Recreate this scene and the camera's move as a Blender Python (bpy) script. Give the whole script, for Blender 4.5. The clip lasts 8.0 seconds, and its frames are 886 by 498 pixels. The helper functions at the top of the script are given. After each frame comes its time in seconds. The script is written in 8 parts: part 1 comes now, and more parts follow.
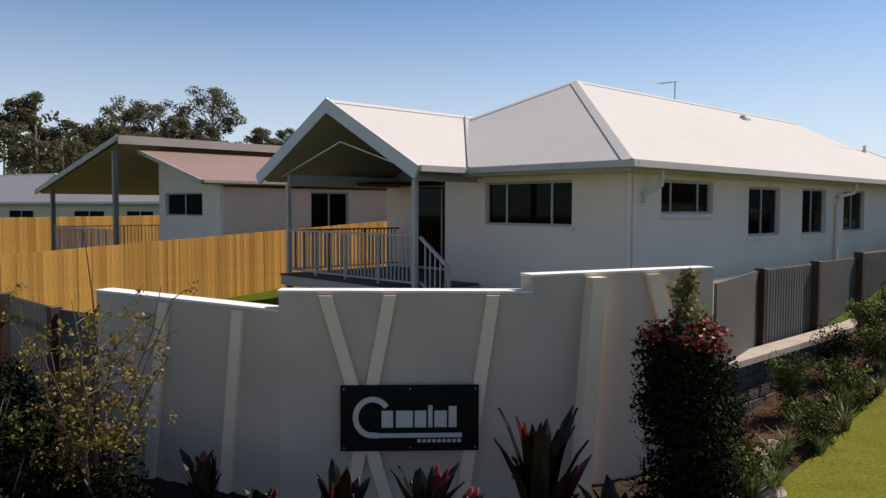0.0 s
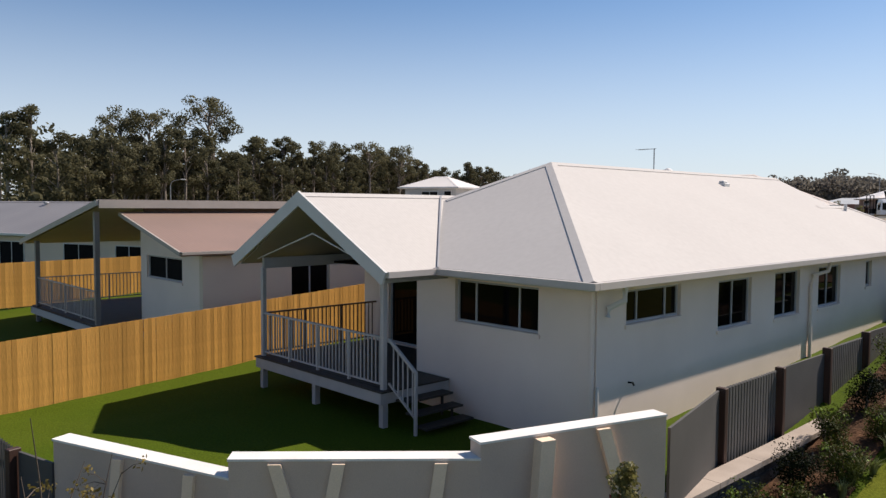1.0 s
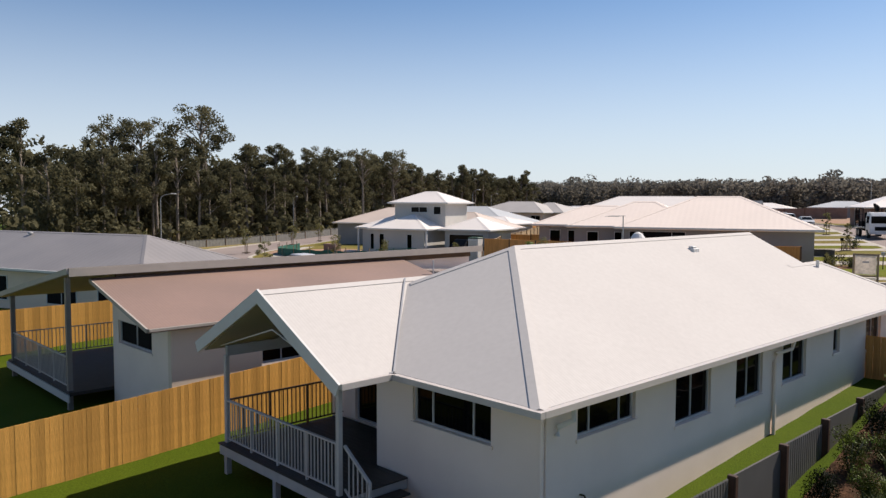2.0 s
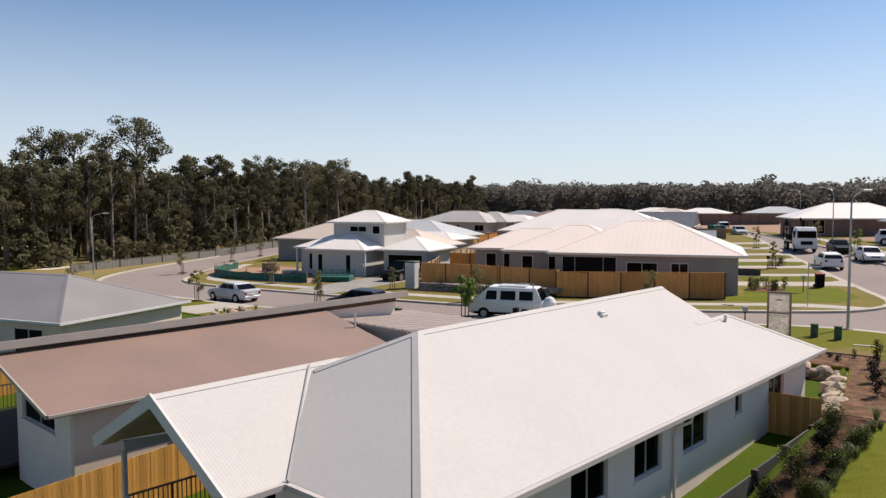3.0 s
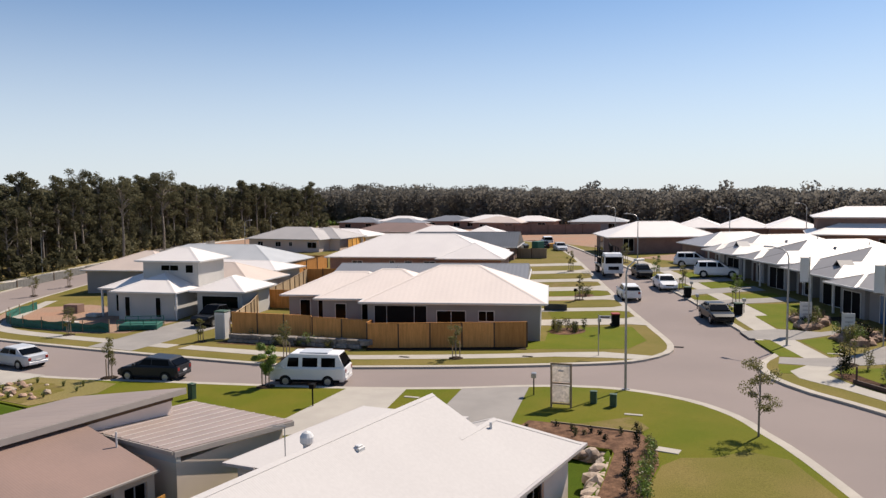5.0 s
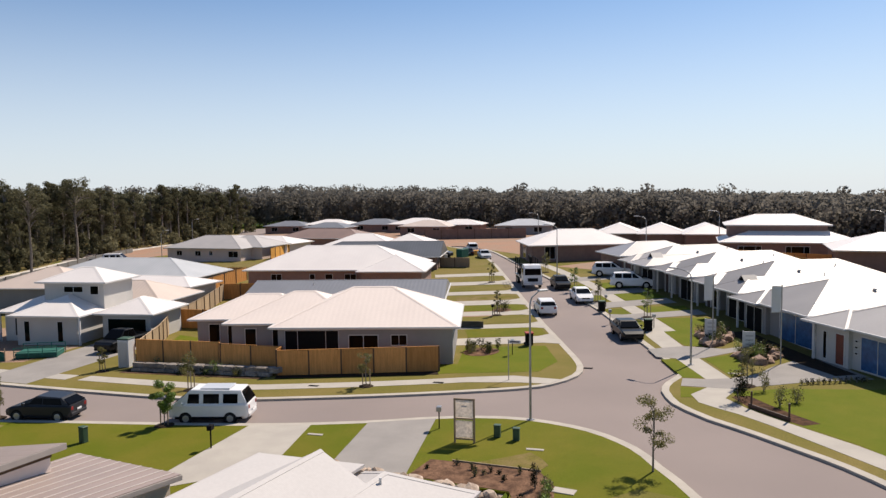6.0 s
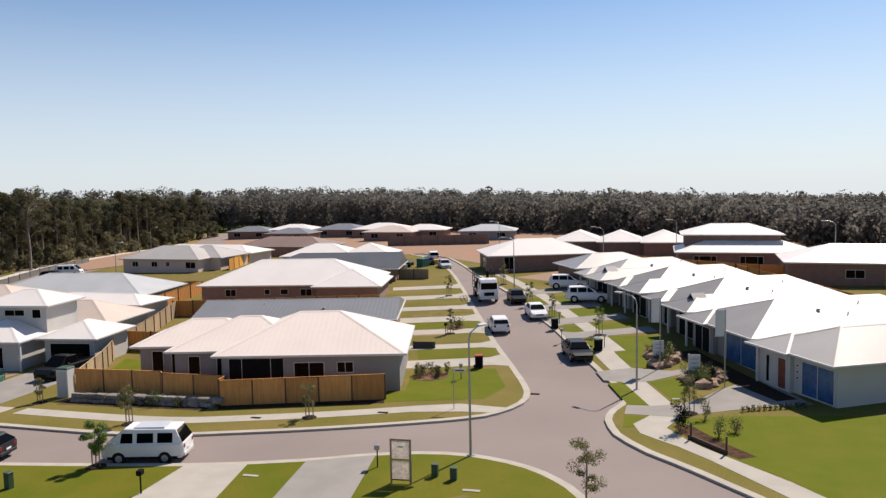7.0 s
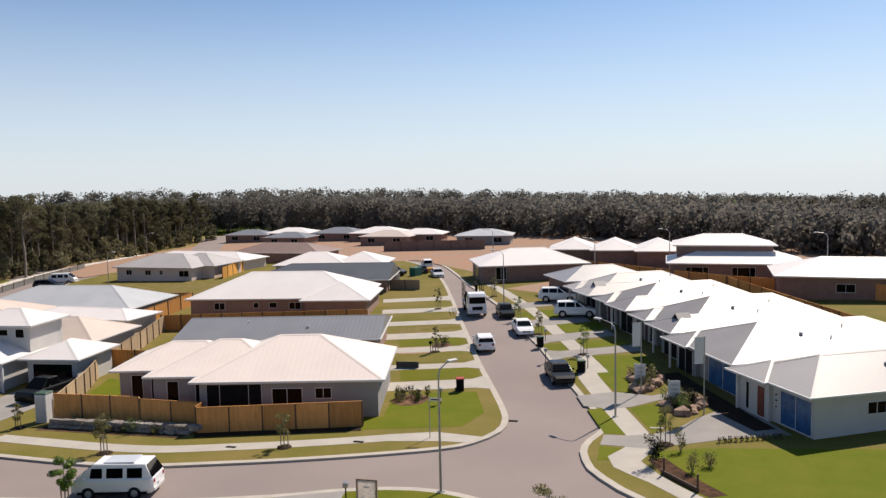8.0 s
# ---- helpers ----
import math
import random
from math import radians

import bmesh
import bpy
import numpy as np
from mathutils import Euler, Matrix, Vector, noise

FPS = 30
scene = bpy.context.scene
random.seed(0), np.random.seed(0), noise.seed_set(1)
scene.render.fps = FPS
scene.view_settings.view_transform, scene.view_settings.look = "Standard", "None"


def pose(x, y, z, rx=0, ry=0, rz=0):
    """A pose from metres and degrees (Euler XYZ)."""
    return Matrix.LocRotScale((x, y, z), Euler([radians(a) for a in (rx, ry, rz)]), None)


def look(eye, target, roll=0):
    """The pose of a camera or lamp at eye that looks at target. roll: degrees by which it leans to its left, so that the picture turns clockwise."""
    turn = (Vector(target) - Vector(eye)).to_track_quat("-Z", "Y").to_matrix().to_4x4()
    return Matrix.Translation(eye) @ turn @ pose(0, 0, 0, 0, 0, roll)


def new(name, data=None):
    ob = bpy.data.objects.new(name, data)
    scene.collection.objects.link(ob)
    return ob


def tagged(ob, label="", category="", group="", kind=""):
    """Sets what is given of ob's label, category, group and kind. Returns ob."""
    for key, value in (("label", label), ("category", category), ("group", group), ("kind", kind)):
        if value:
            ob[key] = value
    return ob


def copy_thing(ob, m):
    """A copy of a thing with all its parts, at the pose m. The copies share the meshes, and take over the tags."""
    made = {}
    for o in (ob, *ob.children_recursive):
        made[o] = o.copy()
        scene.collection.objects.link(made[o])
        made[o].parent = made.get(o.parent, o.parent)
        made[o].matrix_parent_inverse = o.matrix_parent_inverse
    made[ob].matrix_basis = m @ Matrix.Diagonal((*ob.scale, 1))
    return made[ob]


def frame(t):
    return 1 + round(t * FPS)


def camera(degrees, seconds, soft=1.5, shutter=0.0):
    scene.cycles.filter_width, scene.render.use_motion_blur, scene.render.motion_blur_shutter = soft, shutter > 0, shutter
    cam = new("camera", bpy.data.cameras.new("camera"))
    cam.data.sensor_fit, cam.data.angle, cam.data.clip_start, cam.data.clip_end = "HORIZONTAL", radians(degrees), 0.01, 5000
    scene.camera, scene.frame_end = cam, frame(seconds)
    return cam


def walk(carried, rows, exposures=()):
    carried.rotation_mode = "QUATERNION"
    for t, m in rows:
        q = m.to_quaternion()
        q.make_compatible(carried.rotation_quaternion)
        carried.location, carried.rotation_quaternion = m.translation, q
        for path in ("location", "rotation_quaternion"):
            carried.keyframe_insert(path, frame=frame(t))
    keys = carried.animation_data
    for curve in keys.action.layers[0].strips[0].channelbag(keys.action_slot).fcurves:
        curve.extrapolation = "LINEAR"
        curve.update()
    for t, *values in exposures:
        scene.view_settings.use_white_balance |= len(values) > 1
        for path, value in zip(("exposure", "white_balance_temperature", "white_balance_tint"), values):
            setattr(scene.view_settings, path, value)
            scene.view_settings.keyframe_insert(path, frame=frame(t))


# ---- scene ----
cam = camera(60.6, 8.0, soft=1.4)
PATH = [
    (0, (6.928, -10.845, 1.803), (5.476, -9.474, 1.694), 0.2),
    (0.5, (7.112, -10.686, 2.69), (5.66, -9.315, 2.58), 0.3),
    (1, (7.294, -10.416, 3.734), (5.843, -9.044, 3.621), 0.4),
    (1.5, (7.521, -10.106, 4.735), (6.068, -8.736, 4.617), 0.2),
    (1.7, (7.618, -10.001, 5.174), (6.166, -8.631, 5.052), 0.2),
    (2.8, (8.351, -9.11, 7.465), (6.969, -7.67, 7.336), -0.1),
    (3, (8.525, -8.969, 7.867), (7.173, -7.501, 7.739), -0.2),
    (3.5, (8.916, -8.432, 8.806), (7.637, -6.9, 8.678), -0.3),
    (4, (9.4, -7.72, 9.934), (8.205, -6.123, 9.798), -0.3),
    (4.5, (9.848, -7.26, 10.85), (8.729, -5.608, 10.711), -0.5),
    (5, (10.38, -6.652, 11.973), (9.344, -4.947, 11.826), -0.6),
    (5.2, (10.6, -6.395, 12.391), (9.596, -4.672, 12.24), -0.6),
    (6.3, (11.88, -4.84, 14.36), (11.018, -3.042, 14.201), -1.0),
    (6.5, (12.13, -4.547, 14.73), (11.274, -2.746, 14.57), -1.1),
    (7, (12.85, -3.9, 15.722), (12.036, -2.08, 15.557), -1.1),
    (7.5, (13.58, -3.301, 16.749), (12.762, -1.484, 16.577), -1.2),
    (8, (14.34, -2.684, 17.70), (13.517, -0.869, 17.526), -1.2),
]
walk(cam, [(t, look(e, g, r)) for t, e, g, r in PATH])
scene.view_settings.exposure = 0.42
# ---- world, sun ----
SUN_AZ, SUN_EL = radians(16), radians(49)
world = bpy.data.worlds.new("sky")
scene.world = world
world.use_nodes = True
wn = world.node_tree.nodes
sky = wn.new("ShaderNodeTexSky")
sky.sky_type = 'NISHITA'
sky.sun_disc = False
sky.sun_elevation = SUN_EL
sky.sun_rotation = SUN_AZ
sky.air_density = 0.8
sky.dust_density = 0.4
sky.ozone_density = 4.0
# pale haze low over the horizon, all the way round
wl = world.node_tree.links
wtc = wn.new("ShaderNodeTexCoord")
wsep = wn.new("ShaderNodeSeparateXYZ")
wl.new(wtc.outputs["Generated"], wsep.inputs[0])
wmr = wn.new("ShaderNodeMapRange")
wmr.interpolation_type = 'SMOOTHSTEP'
wmr.inputs[1].default_value, wmr.inputs[2].default_value = -0.03, 0.31
wmr.inputs[3].default_value, wmr.inputs[4].default_value = 0.82, 0.0
wl.new(wsep.outputs[2], wmr.inputs[0])
wmix = wn.new("ShaderNodeMixRGB")
wl.new(wmr.outputs[0], wmix.inputs[0])
wtint = wn.new("ShaderNodeMixRGB")
wtint.blend_type = 'MULTIPLY'
wtint.inputs[0].default_value = 1.0
wtint.inputs[2].default_value = (0.92, 1.06, 1.12, 1)
wl.new(sky.outputs[0], wtint.inputs[1])
wl.new(wtint.outputs[0], wmix.inputs[1])
wmix.inputs[2].default_value = (7.45, 7.8, 8.25, 1)
wl.new(wmix.outputs[0], wn["Background"].inputs[0])
wn["Background"].inputs[1].default_value = 0.0785
sun = new("sun", bpy.data.lights.new("sun", 'SUN'))
sun.data.energy = 5.0
sun.data.angle = radians(0.5)
sun.data.color = (1.0, 0.88, 0.755)
sun.matrix_world = look((0, 0, 0), (-math.sin(SUN_AZ) * math.cos(SUN_EL), -math.cos(SUN_AZ) * math.cos(SUN_EL), -math.sin(SUN_EL)))


# ---- materials ----
def mat(name, a, b=None, scale=3.0, rough=0.7, metal=0.0, bump=0.0, bscale=60.0, rand=0.0, fine=0.12, spec=0.5, stretch=None, island=False):
    """A node material: two colours mixed by large noise, darkened by fine noise, with a small bump."""
    m = bpy.data.materials.new(name)
    m.use_nodes = True
    n, l = m.node_tree.nodes, m.node_tree.links
    p = n["Principled BSDF"]
    b = b or tuple(c * 0.82 for c in a)
    tc = n.new("ShaderNodeTexCoord")
    src = tc.outputs["Object"]
    if stretch:
        mp = n.new("ShaderNodeMapping")
        mp.inputs["Scale"].default_value = stretch
        l.new(src, mp.inputs[0])
        src = mp.outputs[0]
    big = n.new("ShaderNodeTexNoise")
    big.inputs["Scale"].default_value, big.inputs["Detail"].default_value = scale, 5.0
    l.new(src, big.inputs["Vector"])
    ramp = n.new("ShaderNodeValToRGB")
    ramp.color_ramp.elements[0].position, ramp.color_ramp.elements[1].position = 0.35, 0.65
    ramp.color_ramp.elements[0].color, ramp.color_ramp.elements[1].color = (*a, 1), (*b, 1)
    l.new(big.outputs[0], ramp.inputs[0])
    small = n.new("ShaderNodeTexNoise")
    small.inputs["Scale"].default_value, small.inputs["Detail"].default_value = bscale, 4.0
    l.new(src, small.inputs["Vector"])
    val = n.new("ShaderNodeMapRange")
    val.inputs[1].default_value, val.inputs[2].default_value = 0.3, 0.7
    val.inputs[3].default_value, val.inputs[4].default_value = 1 - fine, 1 + fine
    l.new(small.outputs[0], val.inputs[0])
    hsv = n.new("ShaderNodeHueSaturation")
    l.new(ramp.outputs[0], hsv.inputs["Color"])
    out = val.outputs[0]
    if rand:
        if island:
            src2 = n.new("ShaderNodeNewGeometry").outputs["Random Per Island"]
        else:
            src2 = n.new("ShaderNodeObjectInfo").outputs["Random"]
        mr = n.new("ShaderNodeMapRange")
        mr.inputs[3].default_value, mr.inputs[4].default_value = 1 - rand, 1 + rand
        l.new(src2, mr.inputs[0])
        mul = n.new("ShaderNodeMath")
        mul.operation = 'MULTIPLY'
        l.new(out, mul.inputs[0])
        l.new(mr.outputs[0], mul.inputs[1])
        out = mul.outputs[0]
    l.new(out, hsv.inputs["Value"])
    l.new(hsv.outputs[0], p.inputs["Base Color"])
    p.inputs["Roughness"].default_value = rough
    p.inputs["Metallic"].default_value = metal
    p.inputs["Specular IOR Level"].default_value = spec
    if bump:
        bp = n.new("ShaderNodeBump")
        bp.inputs["Strength"].default_value, bp.inputs["Distance"].default_value = bump, 0.02
        l.new(small.outputs[0], bp.inputs["Height"])
        l.new(bp.outputs[0], p.inputs["Normal"])
    return m


def roof_mat(name, a, b, rib=0.2, strength=0.5, rough=0.4, depth=0.02, sharp=False):
    """Ribbed sheet steel: ribs run down the slope, spaced along the eave (UV in metres)."""
    m = mat(name, a, b, scale=0.35, rough=rough, fine=0.03, bscale=8.0, spec=0.4)
    n, l = m.node_tree.nodes, m.node_tree.links
    uv = n.new("ShaderNodeTexCoord")
    sep = n.new("ShaderNodeSeparateXYZ")
    l.new(uv.outputs["UV"], sep.inputs[0])
    mul = n.new("ShaderNodeMath")
    mul.operation = 'MULTIPLY'
    mul.inputs[1].default_value = 2 * math.pi / rib
    l.new(sep.outputs[0], mul.inputs[0])
    sn = n.new("ShaderNodeMath")
    sn.operation = 'SINE'
    l.new(mul.outputs[0], sn.inputs[0])
    h = sn.outputs[0]
    if sharp:
        pw = n.new("ShaderNodeMapRange")
        pw.inputs[1].default_value, pw.inputs[2].default_value = 0.55, 0.95
        l.new(h, pw.inputs[0])
        h = pw.outputs[0]
    bp = n.new("ShaderNodeBump")
    bp.inputs["Strength"].default_value, bp.inputs["Distance"].default_value = strength, depth
    l.new(h, bp.inputs["Height"])
    l.new(bp.outputs[0], n["Principled BSDF"].inputs["Normal"])
    return m


def glass_mat(name, tint, rough=0.04, trans=0.0):
    m = mat(name, tint, tint, scale=2, rough=rough, fine=0.02, spec=0.07)
    m.node_tree.nodes["Principled BSDF"].inputs["Transmission Weight"].default_value = trans
    return m


def leaf_mat(name, a, b, rough=0.55, scale=0.6, rand=0.35, spec=0.3, thin=0.22):
    m = mat(name, a, b, scale=scale, rough=rough, fine=0.2, bscale=9.0, rand=rand, island=True)
    n, l = m.node_tree.nodes, m.node_tree.links
    p = n["Principled BSDF"]
    p.inputs["Specular IOR Level"].default_value = spec
    tr = n.new("ShaderNodeBsdfTranslucent")
    l.new(p.inputs["Base Color"].links[0].from_socket, tr.inputs[0])
    mx = n.new("ShaderNodeMixShader")
    mx.inputs[0].default_value = thin
    l.new(p.outputs[0], mx.inputs[1])
    l.new(tr.outputs[0], mx.inputs[2])
    l.new(mx.outputs[0], n["Material Output"].inputs[0])
    return m


RENDER_GREY = mat("render_grey", (0.80, 0.675, 0.59), (0.75, 0.63, 0.55), scale=0.8, rough=0.85, bump=0.15, bscale=120, fine=0.04)
RENDER_SIGN = mat("render_wall_grey", (0.57, 0.45, 0.365), (0.50, 0.395, 0.325), scale=0.9, rough=0.9, bump=0.25, bscale=90, fine=0.07)
CAP = mat("wall_cap_pale", (0.72, 0.70, 0.67), (0.62, 0.60, 0.58), scale=2.0, rough=0.85, fine=0.06)
RIBM = mat("rib_sand_paint", (0.84, 0.66, 0.49), (0.77, 0.60, 0.45), scale=2.0, rough=0.6, fine=0.06)
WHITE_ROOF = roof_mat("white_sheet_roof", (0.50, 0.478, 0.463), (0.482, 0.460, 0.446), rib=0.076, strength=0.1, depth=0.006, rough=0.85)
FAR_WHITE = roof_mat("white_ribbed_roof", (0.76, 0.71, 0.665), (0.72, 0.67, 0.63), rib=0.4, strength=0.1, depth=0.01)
CREAM_ROOF = roof_mat("cream_ribbed_roof", (0.60, 0.49, 0.40), (0.55, 0.45, 0.37), rib=0.4, strength=0.3, depth=0.012)
GREY_ROOF = roof_mat("grey_ribbed_roof", (0.20, 0.20, 0.205), (0.18, 0.18, 0.185), rib=0.4, strength=0.3, depth=0.012)
PALE_GREY_ROOF = roof_mat("pale_grey_roof", (0.293, 0.281, 0.277), (0.262, 0.25, 0.25), rib=0.4, strength=0.3, depth=0.012)
BLUE_ROOF = roof_mat("blue_grey_roof", (0.47, 0.475, 0.475), (0.42, 0.43, 0.43), rib=0.4, strength=0.4, depth=0.015)
ROW_PALE = roof_mat("pale_sheet_roof_row", (0.395, 0.375, 0.36), (0.37, 0.35, 0.338), rib=0.4, strength=0.03, depth=0.008, rough=0.5)
ROW_GREY = roof_mat("mid_grey_glossy_roof", (0.24, 0.225, 0.217), (0.21, 0.198, 0.192), rib=0.4, strength=0.03, depth=0.008, rough=0.5)
WARM_GREY_ROOF = roof_mat("warm_grey_roof", (0.4, 0.377, 0.362), (0.362, 0.343, 0.331), rib=0.4, strength=0.15, depth=0.012, rough=0.6)
DARK_ROOF = roof_mat("charcoal_ribbed_roof", (0.1, 0.104, 0.112), (0.085, 0.089, 0.092), rib=0.4, strength=0.3, depth=0.012)
BROWN_ROOF = roof_mat("brown_corrugated_roof", (0.245, 0.165, 0.135), (0.21, 0.145, 0.12), rib=0.09, strength=0.16, depth=0.005, rough=0.55)
MID_GREY_ROOF = roof_mat("mid_grey_roof", (0.25, 0.232, 0.225), (0.22, 0.205, 0.2), rib=0.4, strength=0.2, depth=0.01)
CORNER_ROOF = roof_mat("warm_white_ribbed_roof", (0.82, 0.71, 0.625), (0.78, 0.675, 0.595), rib=0.4, strength=0.15, depth=0.01)
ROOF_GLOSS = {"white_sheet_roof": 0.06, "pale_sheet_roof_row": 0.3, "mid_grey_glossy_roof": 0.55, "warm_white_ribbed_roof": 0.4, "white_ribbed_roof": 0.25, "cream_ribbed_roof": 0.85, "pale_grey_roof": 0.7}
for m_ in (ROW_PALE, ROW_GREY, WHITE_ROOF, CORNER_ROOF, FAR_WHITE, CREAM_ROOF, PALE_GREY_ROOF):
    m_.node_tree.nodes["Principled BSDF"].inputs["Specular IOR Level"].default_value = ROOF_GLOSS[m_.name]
DIRT = mat("worn_dirt", (0.185, 0.139, 0.058), (0.131, 0.115, 0.023), scale=0.8, rough=0.95, bump=0.6, bscale=16, fine=0.3, spec=0.08)
TAUPE_ROOF = roof_mat("taupe_ribbed_roof", (0.308, 0.246, 0.212), (0.269, 0.216, 0.189), rib=0.68, strength=0.35, depth=0.02, rough=0.5, sharp=True)
TAUPE_SHEET = mat("taupe_sheet", (0.30, 0.235, 0.205), (0.265, 0.21, 0.185), scale=0.6, rough=0.5, fine=0.04)
# Paler than TAUPE_SHEET so the rib highlight sits in the colour.
RIB_PALE = mat("rib_edge_highlight", (0.50, 0.43, 0.385), (0.45, 0.39, 0.35), scale=1.0, rough=0.4, fine=0.05)
TRIM = mat("white_trim", (0.585, 0.578, 0.57), (0.539, 0.531, 0.524), scale=1.5, rough=0.45, fine=0.03)
GREYTRIM = mat("grey_metal_trim", (0.40, 0.40, 0.41), (0.34, 0.34, 0.35), scale=1.5, rough=0.45, fine=0.04)
RAILM = mat("rail_grey_paint", (0.45, 0.425, 0.41), (0.40, 0.38, 0.37), scale=3, rough=0.45, fine=0.04)
# Brown rail colour, darker than RAILM.
RAIL_DARK = mat("dark_brown_rail", (0.16, 0.085, 0.04), (0.12, 0.065, 0.03), scale=3, rough=0.6, fine=0.1)
LINING = mat("grey_deck_lining", (0.36, 0.33, 0.30), (0.32, 0.295, 0.27), scale=1.0, rough=0.8, fine=0.04)
GUTTERM = mat("gutter_grey_paint", (0.50, 0.46, 0.435), (0.45, 0.415, 0.395), scale=1.5, rough=0.4, fine=0.03)
SOFFIT = mat("soffit_cream", (0.62, 0.49, 0.40), (0.57, 0.45, 0.37), scale=1.0, rough=0.8, fine=0.03)
GLASS = glass_mat("dark_window_glass", (0.003, 0.003, 0.0035))
BLUEGLASS = mat("blue_protective_film", (0.039, 0.123, 0.277), (0.023, 0.077, 0.185), scale=1.5, rough=0.25, fine=0.15, bscale=5)
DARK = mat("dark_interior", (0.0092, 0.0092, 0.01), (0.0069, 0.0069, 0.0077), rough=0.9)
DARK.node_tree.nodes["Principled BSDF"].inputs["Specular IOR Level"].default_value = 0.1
# Lighter copy of PINE_GREY, with the sun on the fence side in its colour.
PINE_TAN = mat("sunlit_tan_paling", (0.477, 0.354, 0.231), (0.4, 0.296, 0.193), scale=1.2, rough=0.8, bump=0.3, bscale=14, rand=0.2, fine=0.14, stretch=(6, 6, 0.6), spec=0.08)
DECKM = mat("dark_deck_boards", (0.042, 0.035, 0.031), (0.031, 0.026, 0.023), scale=4, rough=0.6, rand=0.2)
PINE = mat("treated_pine_paling", (0.66, 0.345, 0.09), (0.57, 0.29, 0.075), scale=1.2, rough=0.8, bump=0.3, bscale=14, rand=0.22, fine=0.14, stretch=(6, 6, 0.6), spec=0.08)
PINE_OLD = mat("timber_paling_brown", (0.56, 0.27, 0.09), (0.44, 0.21, 0.07), scale=1.2, rough=0.8, bump=0.3, bscale=14, rand=0.2, fine=0.14, stretch=(6, 6, 0.6), spec=0.08)
FENCE_POST = mat("weathered_fence_post", (0.1, 0.058, 0.031), (0.077, 0.046, 0.025), scale=2, rough=0.85, fine=0.15)
PINE_GREY = mat("timber_paling_tan", (0.277, 0.208, 0.139), (0.223, 0.166, 0.108), scale=1.0, rough=0.85, rand=0.15, fine=0.12, stretch=(6, 6, 0.6))
FENCE_DARK = mat("charcoal_panel", (0.068, 0.064, 0.062), (0.056, 0.053, 0.052), scale=1.2, rough=0.7, fine=0.08)
FENCE_SLAT = mat("grey_slat_paint", (0.095, 0.092, 0.09), (0.08, 0.078, 0.076), scale=2, rough=0.6, rand=0.1)
POST_BROWN = mat("stained_post_brown", (0.05, 0.0193, 0.0115), (0.035, 0.0146, 0.0092), scale=3, rough=0.6, fine=0.15, stretch=(5, 5, 0.7))
BLOCKM = mat("split_face_block_charcoal", (0.115, 0.108, 0.104), (0.077, 0.073, 0.069), scale=7, rough=0.95, bump=0.9, bscale=30, rand=0.18, fine=0.3, spec=0.08)
CONC = mat("concrete_path", (0.4, 0.37, 0.323), (0.354, 0.327, 0.289), scale=0.7, rough=0.9, bump=0.1, bscale=50, fine=0.08, spec=0.2)
CONC_GREY = mat("exposed_aggregate_drive", (0.277, 0.258, 0.239), (0.239, 0.223, 0.208), scale=0.6, rough=0.9, bump=0.2, bscale=90, fine=0.12, spec=0.2)
CAPSTONE = mat("tan_capping_stone", (0.354, 0.296, 0.254), (0.293, 0.243, 0.208), scale=2, rough=0.9, fine=0.1)
POSTM = mat("taupe_post_paint", (0.231, 0.208, 0.193), (0.2, 0.181, 0.169), scale=2, rough=0.5, fine=0.05)
BARGE = mat("sand_fascia_paint", (0.385, 0.339, 0.3), (0.347, 0.308, 0.273), scale=2, rough=0.5, fine=0.04)
TWIG = mat("dark_twig_bark", (0.1, 0.077, 0.058), (0.062, 0.046, 0.035), scale=6, rough=0.9, fine=0.25)
KERBM = mat("kerb_concrete", (0.424, 0.385, 0.331), (0.362, 0.331, 0.285), scale=0.9, rough=0.9, fine=0.1, spec=0.2)
ASPHALT = mat("asphalt", (0.25, 0.208, 0.191), (0.223, 0.186, 0.172), scale=0.12, rough=0.92, bump=0.2, bscale=70, fine=0.07, spec=0.2)
LAWN = mat("lawn", (0.096, 0.112, 0.007), (0.128, 0.121, 0.013), scale=0.35, rough=0.9, bump=0.6, bscale=30, fine=0.28, spec=0.08)
# Kept darker than LAWN to put the yard shadow into its colour.
LOT_LAWN = mat("shade_darkened_yard_lawn", (0.048, 0.078, 0.003), (0.060, 0.085, 0.005), scale=0.35, rough=0.9, bump=0.6, bscale=30, fine=0.3, spec=0.08)
LAWN_BRIGHT = mat("fresh_turf", (0.096, 0.12, 0.006), (0.12, 0.128, 0.01), scale=0.5, rough=0.9, bump=0.6, bscale=35, fine=0.25, spec=0.08)
VERGE = mat("dry_verge_grass", (0.132, 0.120, 0.026), (0.178, 0.140, 0.045), scale=0.25, rough=0.95, bump=0.5, bscale=20, fine=0.25, spec=0.08)
DRY = mat("dry_grass", (0.231, 0.169, 0.073), (0.185, 0.158, 0.058), scale=0.08, rough=0.95, bump=0.4, bscale=10, fine=0.25, spec=0.08)
SOIL = mat("garden_soil", (0.181, 0.104, 0.065), (0.085, 0.048, 0.031), scale=2.2, rough=0.95, bump=0.8, bscale=14, fine=0.3, spec=0.08)
CLAY = mat("bare_clay", (0.323, 0.193, 0.131), (0.277, 0.2, 0.146), scale=0.2, rough=0.95, bump=0.4, bscale=8, fine=0.2, spec=0.08)
RED_MULCH = mat("red_brown_mulch", (0.096, 0.05, 0.029), (0.042, 0.025, 0.0154), scale=3, rough=0.95, bump=0.9, bscale=25, fine=0.35, spec=0.08)
